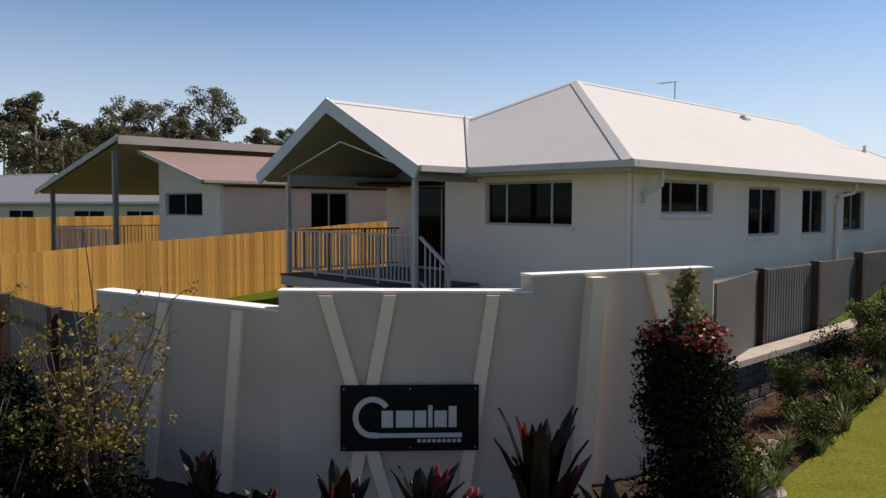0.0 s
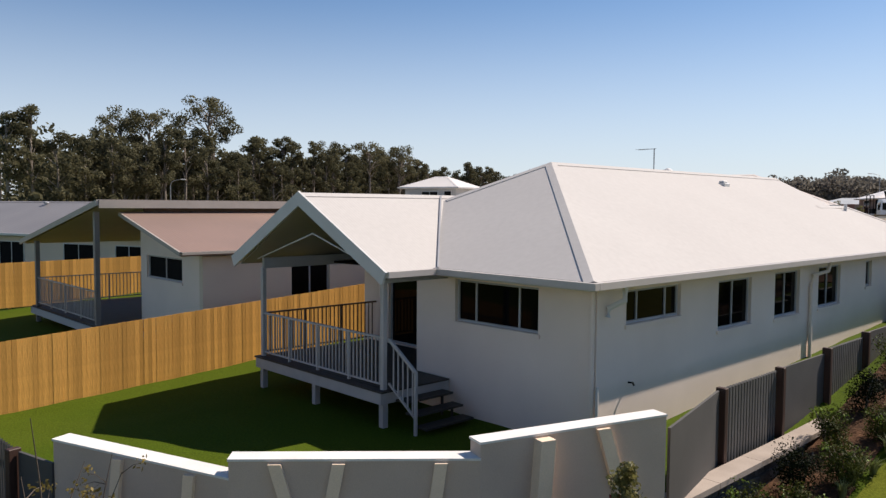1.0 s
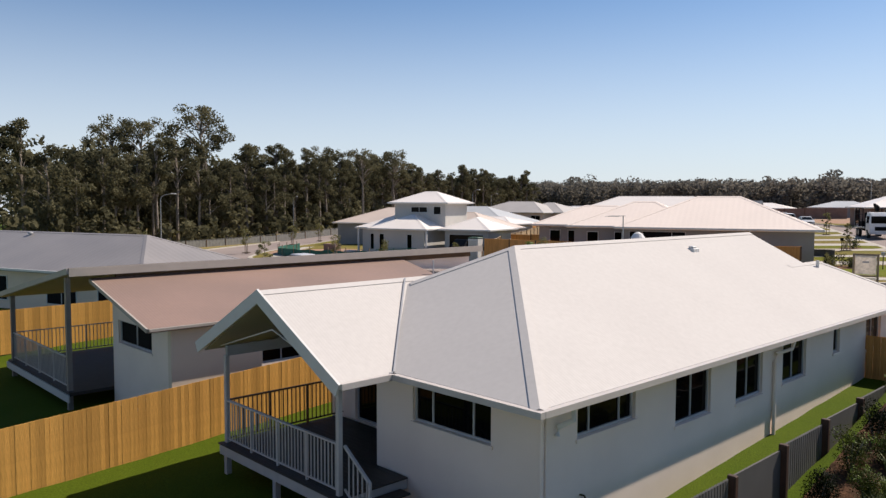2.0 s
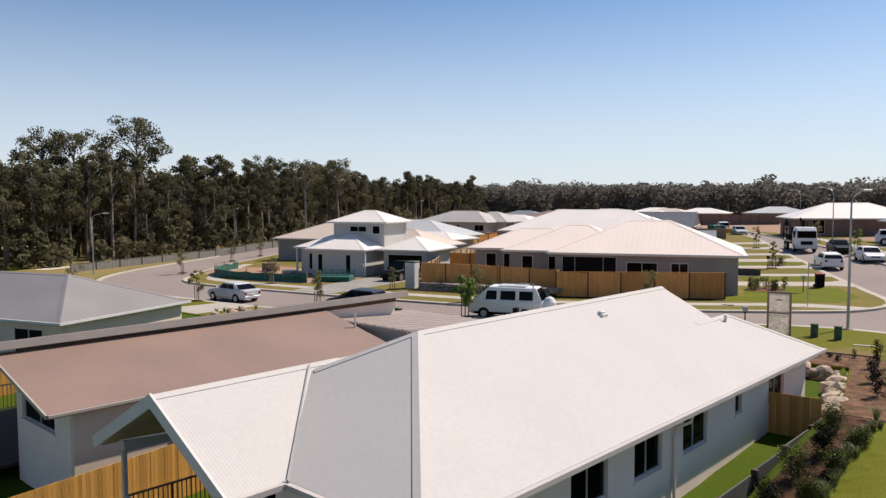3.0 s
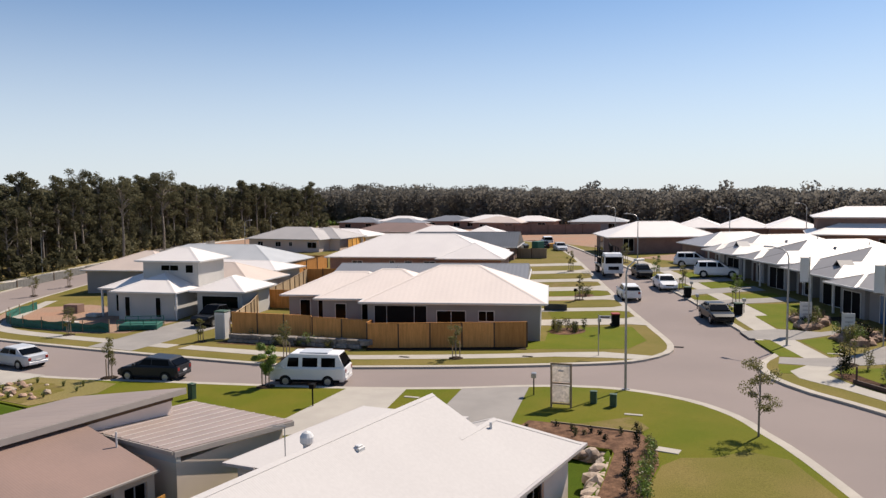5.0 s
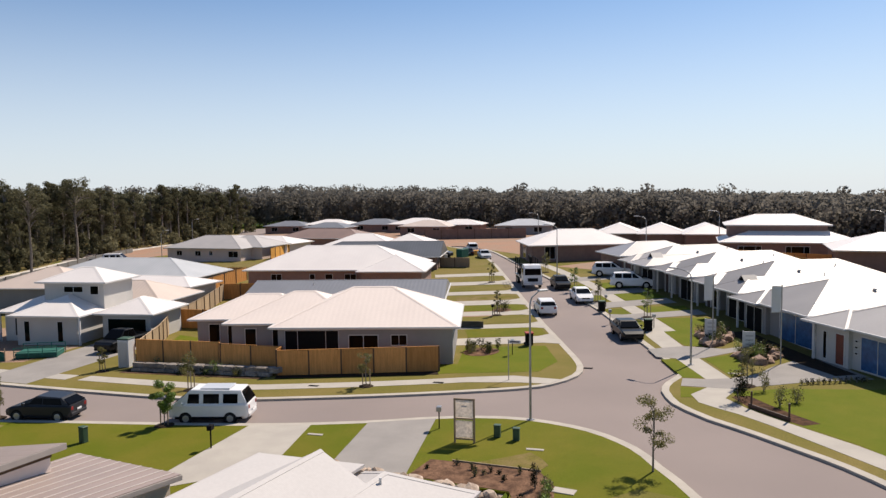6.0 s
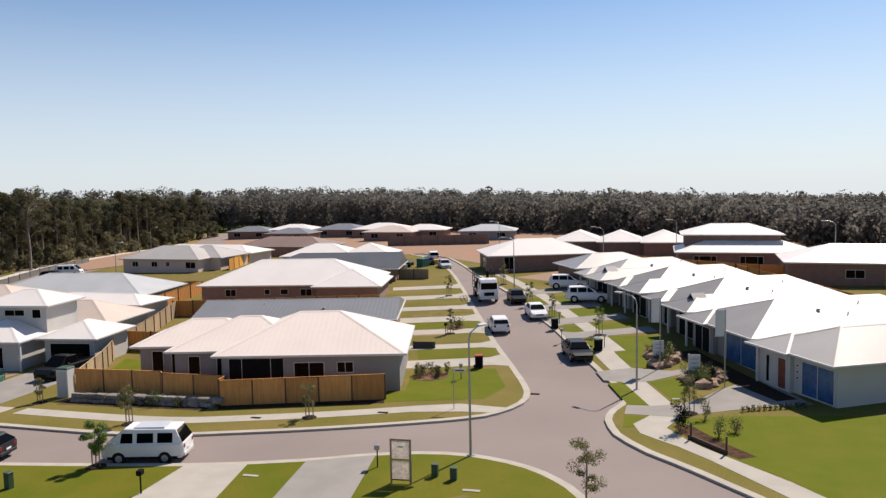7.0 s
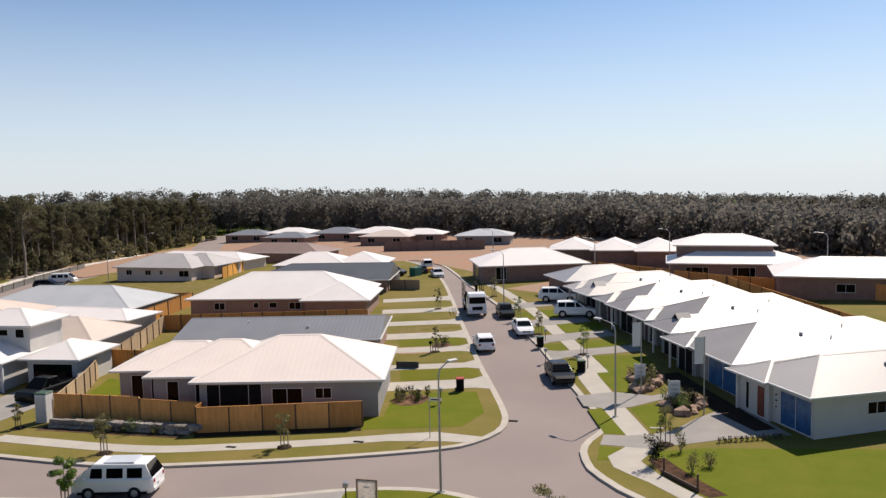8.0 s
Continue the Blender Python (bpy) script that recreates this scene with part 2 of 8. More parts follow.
MULCH = mat("dark_mulch", (0.027, 0.0193, 0.0139), (0.042, 0.029, 0.0193), scale=3, rough=0.95, bump=0.9, bscale=25, fine=0.35, spec=0.08)
ROCK = mat("sandstone_boulder", (0.477, 0.4, 0.323), (0.254, 0.181, 0.139), scale=1.6, rough=0.95, bump=0.7, bscale=9, rand=0.15, fine=0.2, spec=0.08)
BRICK_PINK = mat("pink_brick", (0.277, 0.173, 0.139), (0.239, 0.15, 0.119), scale=1.2, rough=0.9, fine=0.12, bscale=14)
BRICK_RED = mat("red_brown_brick", (0.215, 0.138, 0.112), (0.18, 0.115, 0.092), scale=1.2, rough=0.9, fine=0.12, bscale=14)
WALL_PINK = mat("pinkish_grey_render", (0.66, 0.54, 0.49), (0.61, 0.50, 0.45), scale=0.6, rough=0.85, fine=0.05)
WALL_GREY = mat("grey_render_wall", (0.262, 0.254, 0.25), (0.231, 0.223, 0.223), scale=0.6, rough=0.85, fine=0.05)
WALL_CREAM = mat("cream_render_wall", (0.68, 0.56, 0.44), (0.62, 0.51, 0.41), scale=0.6, rough=0.85, fine=0.05)
WALL_WHITE = mat("pale_render_wall", (0.477, 0.462, 0.439), (0.439, 0.424, 0.4), scale=0.6, rough=0.85, fine=0.05)
BARK = mat("bark_grey", (0.246, 0.208, 0.169), (0.154, 0.127, 0.104), scale=2.0, rough=0.9, fine=0.3, bscale=12, stretch=(3, 3, 0.6))
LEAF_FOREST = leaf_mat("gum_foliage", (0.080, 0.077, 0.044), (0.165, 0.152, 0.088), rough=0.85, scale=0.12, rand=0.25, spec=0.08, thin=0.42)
# Leaf colour paled and greyed to carry the distance haze.
LEAF_FAR = leaf_mat("hazed_far_gum_foliage", (0.155, 0.145, 0.126), (0.19, 0.176, 0.152), rough=0.95, scale=0.03, rand=0.05, spec=0.0, thin=0.5)
LEAF_SHRUB = leaf_mat("shrub_leaves", (0.035, 0.048, 0.0077), (0.069, 0.077, 0.0139), scale=3, rough=0.65, spec=0.15)
# Near-black leaf colour, darkened to hold the deep shade inside the shrubs.
LEAF_DARK = leaf_mat("shade_darkened_leaves", (0.0062, 0.01, 0.0031), (0.0123, 0.0169, 0.0046), scale=3, rough=0.6, spec=0.06, thin=0.1)
LEAF_RED = leaf_mat("red_leaf_tips", (0.246, 0.027, 0.023), (0.169, 0.039, 0.023), scale=4, rough=0.45)
LEAF_OLIVE = leaf_mat("olive_leaves", (0.19, 0.17, 0.06), (0.13, 0.13, 0.045), scale=5, rough=0.5, thin=0.42)
LEAF_GOLD = leaf_mat("golden_olive_leaves", (0.24, 0.175, 0.045), (0.14, 0.11, 0.032), scale=5, rough=0.55, spec=0.2, thin=0.35)
LEAF_YOUNG = leaf_mat("young_tree_leaves", (0.16, 0.225, 0.035), (0.11, 0.17, 0.03), scale=2)
STRAP = leaf_mat("dark_strap_leaves", (0.0069, 0.0077, 0.0062), (0.0139, 0.0115, 0.0085), scale=3, rough=0.4, spec=0.18, thin=0.1)
STRAP_RED = leaf_mat("crimson_strap_leaves", (0.231, 0.023, 0.027), (0.123, 0.023, 0.023), scale=3, rough=0.35)
GRASSM = leaf_mat("strappy_grass", (0.123, 0.154, 0.046), (0.185, 0.193, 0.077), scale=3)
BLACKM = mat("black_sign_panel", (0.0046, 0.0046, 0.0054), (0.0069, 0.0069, 0.0077), rough=0.5, fine=0.03, spec=0.12)
LETTERM = mat("brushed_silver_letter", (0.56, 0.53, 0.50), (0.50, 0.47, 0.45), rough=0.4, fine=0.04)
STEELM = mat("galvanised_steel", (0.354, 0.354, 0.354), (0.293, 0.293, 0.296), scale=3, rough=0.4, metal=0.6, fine=0.06)
TYRE = mat("tyre_rubber", (0.0115, 0.0115, 0.0123), (0.0154, 0.0154, 0.0154), rough=0.85)
RIMM = mat("alloy_rim", (0.45, 0.45, 0.46), (0.38, 0.38, 0.39), rough=0.35, metal=0.7)
LAMPRED = mat("red_tail_lens", (0.269, 0.0077, 0.0077), (0.193, 0.0077, 0.0077), rough=0.2)
LAMPCLR = mat("clear_head_lens", (0.75, 0.75, 0.75), (0.65, 0.65, 0.65), rough=0.15)
GREENBOX = mat("green_service_box", (0.035, 0.077, 0.042), (0.027, 0.062, 0.035), rough=0.6)
GREENMESH = mat("green_shade_mesh", (0.0092, 0.108, 0.077), (0.0077, 0.077, 0.058), scale=3, rough=0.7, fine=0.2)


def paint(name, c):
    return mat(name, c, tuple(v * 0.92 for v in c), scale=1, rough=0.3, fine=0.02, spec=0.5 if max(c) > 0.3 else 0.25)


# ---- mesh helpers ----
def part(name, bm, material, parent, label="", smooth=False):
    me = bpy.data.meshes.new(name)
    bm.normal_update()
    bm.to_mesh(me)
    bm.free()
    me.materials.append(material)
    if smooth:
        for f in me.polygons:
            f.use_smooth = True
    ob = new(name, me)
    ob.parent = parent
    if label:
        tagged(ob, label)
    return ob


def solo(name, bm, material, label, category, group="", kind="", smooth=False):
    return tagged(part(name, bm, material, None, "", smooth), label, category, group, kind)


def thing(name, m, label, category, group="", kind=""):
    e = new(name)
    e.empty_display_size = 0.3
    e.matrix_world = m
    return tagged(e, label, category, group, kind)


def B(*boxes, bevel=0.0, bm=None):
    """Boxes (x0, y0, z0, x1, y1, z1) in one bmesh."""
    bm = bm or bmesh.new()
    for x0, y0, z0, x1, y1, z1 in boxes:
        v = [bm.verts.new((x, y, z)) for z in (z0, z1) for x, y in ((x0, y0), (x1, y0), (x1, y1), (x0, y1))]
        for q in ((3, 2, 1, 0), (4, 5, 6, 7), (0, 1, 5, 4), (1, 2, 6, 5), (2, 3, 7, 6), (3, 0, 4, 7)):
            bm.faces.new([v[i] for i in q])
    if bevel:
        bmesh.ops.bevel(bm, geom=list(bm.edges), offset=bevel, segments=1, affect='EDGES')
    return bm


def beam(bm, p, q, w, h=None, up=(0, 0, 1)):
    """A square bar from p to q."""
    h = h or w
    p, q = Vector(p), Vector(q)
    d = (q - p).normalized()
    s = d.cross(Vector(up))
    if s.length < 1e-4:
        s = d.cross(Vector((1, 0, 0)))
    s.normalize()
    u = s.cross(d)
    v = [bm.verts.new(e + s * a * w / 2 + u * b * h / 2) for e in (p, q) for a, b in ((-1, -1), (1, -1), (1, 1), (-1, 1))]
    for f in ((0, 1, 2, 3), (7, 6, 5, 4), (0, 4, 5, 1), (1, 5, 6, 2), (2, 6, 7, 3), (3, 7, 4, 0)):
        bm.faces.new([v[i] for i in f])
    return bm


def tube(bm, pts, r, n=8, cap=True):
    """A round tube along points; r is one radius or one for each point."""
    rs = r if isinstance(r, (list, tuple)) else [r] * len(pts)
    pts = [Vector(p) for p in pts]
    rings = []
    for i, p in enumerate(pts):
        d = (pts[min(i + 1, len(pts) - 1)] - pts[max(i - 1, 0)]).normalized()
        s = d.cross(Vector((0.13, 0.31, 0.94)))
        if s.length < 0.05:
            s = d.cross(Vector((1, 0, 0)))
        s.normalize()
        u = s.cross(d)
        rings.append([bm.verts.new(p + (s * math.cos(a) + u * math.sin(a)) * rs[i]) for a in (2 * math.pi * k / n for k in range(n))])
    for a, b in zip(rings, rings[1:]):
        for k in range(n):
            bm.faces.new((a[k], a[(k + 1) % n], b[(k + 1) % n], b[k]))
    if cap:
        bm.faces.new(rings[0][::-1])
        bm.faces.new(rings[-1])
    return bm


def disc_wheel(bm, c, r, w, n=16, axis='y'):
    c = Vector(c)
    d = Vector((0, w / 2, 0)) if axis == 'y' else Vector((w / 2, 0, 0))
    return tube(bm, [c - d, c - d * 0.8, c + d * 0.8, c + d], [r * 0.9, r, r, r * 0.9], n)


def smooth_path(pts, step=1.0):
    """A Catmull-Rom line through the points."""
    p = [Vector((*q, 0)) for q in pts]
    p = [p[0] * 2 - p[1]] + p + [p[-1] * 2 - p[-2]]
    out = []
    for a, b, c, d in zip(p, p[1:], p[2:], p[3:]):
        n = max(1, int((c - b).length / step))
        for k in range(n):
            t = k / n
            out.append(0.5 * (2 * b + (c - a) * t + (2 * a - 5 * b + 4 * c - d) * t * t + (3 * b - a - 3 * c + d) * t ** 3))
    out.append(p[-2])
    return [(q.x, q.y) for q in out]


def side(path, d):
    """The path moved d metres to its left."""
    out = []
    for i, p in enumerate(path):
        a, b = path[max(i - 1, 0)], path[min(i + 1, len(path) - 1)]
        t = Vector((b[0] - a[0], b[1] - a[1])).normalized()
        out.append((p[0] - t.y * d, p[1] + t.x * d))
    return out


def street_z(x, y):
    """Level of the estate: nearly flat at the corner, rising up the street, then level again."""
    return 1.3 + 0.02 * (x + 5) + 0.006 * (y - 40) + 0.03 * min(45.0, max(0.0, y - 50.0))


def ribbon(path, d0, d1, lift, thick=0.12):
    """A slab between two offsets of a path."""
    bm = bmesh.new()
    a, b = side(path, d0), side(path, d1)
    rows = []
    for p, q in zip(a, b):
        zp, zq = street_z(*p) + lift, street_z(*q) + lift
        rows.append([bm.verts.new(v) for v in ((*p, zp - thick), (*p, zp), (*q, zq), (*q, zq - thick))])
    for r, s in zip(rows, rows[1:]):
        for k in range(3):
            bm.faces.new((r[k], s[k], s[k + 1], r[k + 1]))
    bm.faces.new(rows[0])
    bm.faces.new(rows[-1][::-1])
    bmesh.ops.recalc_face_normals(bm, faces=list(bm.faces))
    return bm


def slab(outline, lift, thick=0.12):
    """A flat plate over an outline, following the street's level."""
    bm = bmesh.new()
    top = [bm.verts.new((x, y, 0.0)) for x, y in outline]
    n = len(outline)
    edges = [bm.edges.new((top[i], top[(i + 1) % n])) for i in range(n)]
    bmesh.ops.triangle_fill(bm, edges=edges, use_beauty=True)
    for y in (50.0, 95.0):
        bmesh.ops.bisect_plane(bm, geom=list(bm.verts) + list(bm.edges) + list(bm.faces), dist=0.001, plane_co=(0, y, 0), plane_no=(0, 1, 0))
    upper = set(bm.verts)
    bmesh.ops.extrude_edge_only(bm, edges=[e for e in bm.edges if e.is_boundary])
    for v in bm.verts:
        v.co.z = street_z(v.co.x, v.co.y) + lift - (0.0 if v in upper else thick)
    bmesh.ops.recalc_face_normals(bm, faces=list(bm.faces))
    if sum(f.normal.z for f in bm.faces if abs(f.normal.z) > 0.5) < 0:
        bmesh.ops.reverse_faces(bm, faces=list(bm.faces))
    return bm
# ---- ground: one sheet ----
SIGN_A, SIGN_B, SIGN_C, SIGN_D = Vector((-2.95, -7.5)), Vector((-0.45, -6.4)), Vector((1.42, -4.25)), Vector((2.23, -1.6))


def ramp(v, a, b):
    t = min(1.0, max(0.0, (v - a) / (b - a)))
    return t * t * (3 - 2 * t)


def sign_side(x, y):
    """Above zero behind the entrance wall and the side fence, in metres."""
    best, s = 1e9, 0.0
    p = Vector((x, y))
    chain = [Vector((-9.2, -8.0)), SIGN_A, SIGN_B, SIGN_C, SIGN_D, Vector((1.97, 1.0)), Vector((1.97, 15.9)), Vector((0.45, 22.8)), Vector((0.4, 26.0))]
    for a, b in zip(chain, chain[1:]):
        u = b - a
        t = min(1.0, max(0.0, (p - a).dot(u) / u.length_squared))
        d = (p - a - u * t).length
        if d < best:
            best = d
            s = u.x * (y - a.y) - u.y * (x - a.x)
    if x < -9.2 and y > -8.0:
        return 1.0
    return best if s > 0 else -best


def ground_z(x, y):
    lot = max(-0.4, min(0.75, -0.36 + 0.05 * y)) - 0.28 * ramp(-x, 5.5, 10.2) * ramp(-y, -0.5, 6.5)
    low = -1.55 + 2.85 * ramp(y, -4, 15.6)
    bed = ramp(sign_side(x, y), 0.24, 0.5)
    z = low + (lot - low) * bed
    if x < -9.9:
        z += (street_z(max(-220, x), min(y, 22)) - z) * ramp(y, 4, 16)
    edge = 23.1 if -9.9 < x < 1.95 - 0.217 * max(0.0, y - 15.9) else 16.0
    if y > edge - 0.2:
        sz = street_z(max(-220, min(90, x)), min(y, 230))
        z = min(z, sz) if y < edge else sz - 0.45
    if y < -20:
        z = -1.55
    far = math.hypot(x, y)
    z -= 0.05 * min(300.0, max(0.0, far - 200)) * ramp(x, 0, 60)
    if far > 310:
        z -= 0.022 * min(far - 310, 2600)
    return z


def spaced(lo, hi, fine0, fine1, step, far):
    out = [fine0 + step * i for i in range(int((fine1 - fine0) / step) + 1)]
    d, v = step, out[-1]
    while v < hi:
        d *= far
        v += d
        out.append(v)
    d, v = step, out[0]
    while v > lo:
        d *= far
        v -= d
        out.insert(0, v)
    return out


gx, gy = spaced(-2600, 2600, -12, 10, 0.25, 1.16), spaced(-1500, 2600, -13, 24, 0.25, 1.16)
bm = bmesh.new()
grid = [[bm.verts.new((x, y, ground_z(x, y) + 0.03 * noise.noise((x * 0.9, y * 0.9, 3.1)))) for x in gx] for y in gy]
for r, s in zip(grid, grid[1:]):
    for i in range(len(gx) - 1):
        bm.faces.new((r[i], r[i + 1], s[i + 1], s[i]))
solo("ground", bm, LOT_LAWN, "mown green lawn and earth around the houses", "ground", kind="structure", smooth=True)

# ---- streets ----
KERB_A = smooth_path([(-105.67, 97.46), (-97.33, 81.08), (-88.94, 63.96), (-80, 48), (-69, 35.5), (-63.5, 30.7), (-60, 28.4), (-55, 27.6), (-45, 28), (-32.3, 29.0), (-23, 30.2), (-16.6, 32.7),
    (-10.4, 35.8), (-5.2, 38.9), (-3.6, 40.6), (-2.8, 43), (-3.1, 45.3), (-4.4, 48.2), (-6.61, 52.24), (-10.9, 59.86), (-14.77, 67.24), (-19.77, 76.64), (-26.31, 89.11), (-37.29, 109.23), (-47.7, 124.63), (-58.57, 135.5)])
KERB_B = smooth_path([(-54.95, 140.03), (-43.17, 124.63), (-35.02, 111.95), (-27.96, 100.17), (-15.58, 81.63), (-9.83, 71.46), (-6.63, 65.98), (-1.97, 57.26), (0.66, 52.41), (2.9, 48.3), (3.9, 45.8), (3.5, 43), (3.6, 41), (4.6, 38.6),
    (5.5, 37.5), (6.75, 36.25), (8.3, 35.1), (10.5, 33.3), (14, 30), (19, 23), (25, 12), (31, 0)])
KERB_C = smooth_path([(-115.01, 94.05), (-107.74, 77.12), (-99.46, 60.55), (-89, 45), (-79, 31.5), (-70, 24), (-60, 20.8), (-52, 20.3), (-44.8, 20.4), (-36.4, 20.7), (-26.8, 23.4), (-16.5, 26.6), (-10.6, 29.2), (-7.8, 30.9),
    (-5, 32.2), (-2.1, 32.7), (1.2, 32), (3.8, 30.2), (5.3, 28.2), (7.4, 25.2), (12, 17), (13, 15.2)])
solo("road", slab([(-150, 17), (-9.85, 17), (-9.85, 23.2), (0.45, 23.2), (1.85, 16.8), (8, 16.8), (13, 14), (24, -3), (60, -3), (60, 170), (-150, 170)], -0.13, 0.1), ASPHALT, "sun-bleached grey asphalt of the estate streets", "road", kind="structure")
solo("block_lawn_north", slab(KERB_A + [(-80, 200), (-140, 200)], 0.0), VERGE, "patchy verge and lots of the block across the street", "ground", kind="structure")
solo("block_lawn_east", slab(KERB_B + [(160, 0), (160, 190), (-62, 190)], 0.0), VERGE, "patchy verge and lots of the eastern block", "ground", kind="structure")
solo("block_lawn_south", slab(KERB_C + [(2.0, 15.9), (0.5, 22.75), (0.4, 23.1), (-9.8, 23.15), (-9.8, 16), (-80, 16), (-200, 40), (-200, 104)], 0.0), LAWN, "mown green verge in front of the houses", "ground", kind="structure")
for path, sgn in ((KERB_A, 1), (KERB_B, 1), (KERB_C, -1)):
    solo("kerb", ribbon(path, -0.32 * sgn, 0.13 * sgn, 0.004, 0.2), KERBM, "pale concrete kerb and channel", "kerb", "kerbs", "structure")


def along(path, y0, y1):
    return [p for p in path if y0 <= p[1] <= y1]


def patch(name, outline, material, lift, label, category="ground"):
    return solo(name, slab(outline, lift, 0.1), material, label, category, kind="structure")


# turf behind the footpath on the corner, clay lots and the forest verge
A1 = [p for p in KERB_A if p[0] > -36 and p[0] < -7.2 and p[1] < 45.5]
patch("footpath", side(A1, 2.0) + side(A1, 3.3)[::-1], CONC, 0.012, "pale concrete footpath along the street", "pavement")
A2 = [p for p in KERB_A if p[0] < -36 and p[0] > -76 and p[1] < 46]
patch("footpath", side(A2, 1.9) + side(A2, 3.2)[::-1], CONC, 0.012, "pale concrete footpath round the bend", "pavement")
patch("front_lawn", [(-34.4, 36.3), (-29.5, 37.4), (-30.8, 40.6), (-33.0, 45.0), (-41.5, 46.4), (-38.6, 41.5)], LAWN_BRIGHT, 0.009, "small green back lawn behind a paling fence")
patch("corner_turf", [(-22, 35.2), (-16, 38.3), (-10.5, 41), (-5.3, 43.2), (-5.0, 46.5), (-7.54, 51.34), (-13.5, 49), (-11.6, 43.6), (-21, 37.5)], LAWN_BRIGHT, 0.008, "bright mown turf on the corner lot")
B1 = along(KERB_B, 57.08, 101.08)
patch("footpath", side(B1, 2.2) + side(B1, 3.6)[::-1], CONC, 0.012, "pale concrete footpath beside the street", "pavement")
patch("footpath", [(-1.6, 59.68), (-0.31, 60.2), (0.6, 57.78), (6.85, 45.0), (5.4, 44.5), (-0.75, 56.65)], CONC, 0.0125, "pale concrete footpath beside the street", "pavement")
patch("footpath", [(5.4, 44.5), (6.85, 45.0), (7.5, 43.0), (7.0, 40.4), (8.24, 38.72), (9.27, 37.65), (10.22, 36.8), (13.5, 34.0), (17.2, 30.2), (21.4, 24.2), (20.2, 23.4), (16.1, 29.3), (12.5, 33.0), (9.77, 35.8), (7.98, 37.4), (6.8, 38.2), (5.7, 39.05), (5.05, 40.6), (5.7, 42.4)], CONC, 0.012, "pale concrete footpath past the corner", "pavement")
patch("corner_turf", [(7.2, 42.0), (9.8, 43.5), (20, 46.6), (39.9, 51.79), (44, 20), (27, 14), (20.6, 25.5), (13.6, 34.1), (10.3, 36.9), (8.3, 38.9)], LAWN_BRIGHT, 0.006, "bright mown turf beside the display homes")
patch("forest_verge", [(-134.66, 108.33), (-122.27, 94.05), (-111.9, 72.27), (-102.27, 57.08), (-92, 42), (-82, 28), (-160, 20), (-240, 60), (-200, 200), (-150, 220)], DRY, 0.01, "dry yellow grass along the edge of the forest")
patch("far_field", [(-170.89, 191.66), (-107.48, 171.73), (-53.14, 155.43), (-16.9, 122.82), (8.46, 101.99), (37.54, 93.31), (148.72, 54.45), (150.66, 171.73), (0, 235), (-150, 250)], CLAY, 0.005, "bare brown ground between the last houses and the forest")
patch("clay_lot", [(-66.72, 126.44), (-53.14, 133.69), (-31.4, 113.76), (-25.96, 153.62), (-107.48, 185.32), (-107.48, 135.5)], CLAY, 0.01, "bare clay of lots still to be built on")
patch("clay_lot", [(-88, 76), (-62, 81), (-64, 98), (-78, 99), (-96, 94)], DIRT, 0.01, "rough bare earth and dry grass behind the back yards")
patch("clay_lot", [(-21.43, 97.46), (-9.86, 91.07), (6.65, 101.08), (-16.9, 106.51)], CLAY, 0.01, "bare clay pad in front of a new house")
patch("clay_lot", [(-70, 37), (-66, 33.6), (-60, 31.9), (-50, 31.7), (-45.5, 33.5), (-46.5, 40), (-50, 39), (-53, 38.2), (-57, 44), (-66, 44), (-69, 41)], CLAY, 0.01, "bare clay front yard of a house being finished")
patch("clay_lot", [(-14.8, 61.83), (-19.27, 60.55), (-20.98, 63.96), (-16.96, 66.06)], CLAY, 0.009, "patch of bare clay in a front yard")

patch("dry_lawn", [(3.3, 16.1), (3.0, 18.4), (2.8, 20.4), (2.65, 22.2), (3.1, 23.4), (4.3, 24.0), (5.2, 25.3), (6.9, 25.0), (11.6, 16.9), (12.0, 15.9)], VERGE, 0.009, "sun-dried olive lawn on the corner verge")

# dry verge between the bend of the street and the forest
solo("dry_verge", ribbon([p for p in KERB_C if p[0] < -56], -0.5, -15, 0.012, 0.1), DRY, "dry yellow olive verge outside the bend of the street", "ground", kind="structure")
patch("far_field", [(-170.89, 191.66), (-148.24, 135.5), (-125.6, 106.51), (-109.29, 101.08), (-107.48, 171.73)], CLAY, 0.006, "bare brown ground at the far corner of the estate")
patch("road", [(-130.5, 152.9), (-172.7, 206.8), (-167, 214), (-120.4, 152.4), (-100.3, 127.3), (-109.3, 127.3)], ASPHALT, 0.012, "pale unfinished road running towards the forest", "road")

# driveways
for a, b, c, d in (((-16.3, 26.6), (-13.1, 27.9), (-10.9, 21.6), (-14.8, 17.0)), ((-10.3, 29.3), (-7.1, 31.2), (-4.6, 23.2), (-8.6, 23.2)), ((-40.6, 20.7), (-36.5, 21.1), (-36.6, 16.2), (-41.2, 16.2)),
        ((-43.0, 28.4), (-38.2, 28.7), (-40.5, 41.8), (-46.3, 41.2))):
    patch("driveway", [a, b, c, d], CONC_GREY if a[1] > 28 else CONC, 0.014, "concrete driveway from the street to a garage", "driveway")


def drive(path, i, length, width, lean=0.0, mat_=CONC):
    p, q = Vector(path[i]), Vector(path[min(i + 1, len(path) - 1)])
    t = (q - p).normalized()
    nrm = Vector((-t.y, t.x))
    a, b = p - t * width / 2, p + t * width / 2
    e = nrm * length + t * lean
    mid = nrm * 1.2
    return patch("driveway", [tuple(a - t * 0.7), tuple(a + mid), tuple(a + e), tuple(b + e), tuple(b + mid), tuple(b + t * 0.7)], mat_, 0.016, "concrete driveway crossing the verge to a house", "driveway")


def index_at(path, y):
    return min(range(len(path)), key=lambda i: abs(path[i][1] - y) + (0 if path[i][0] < 10 else 50))


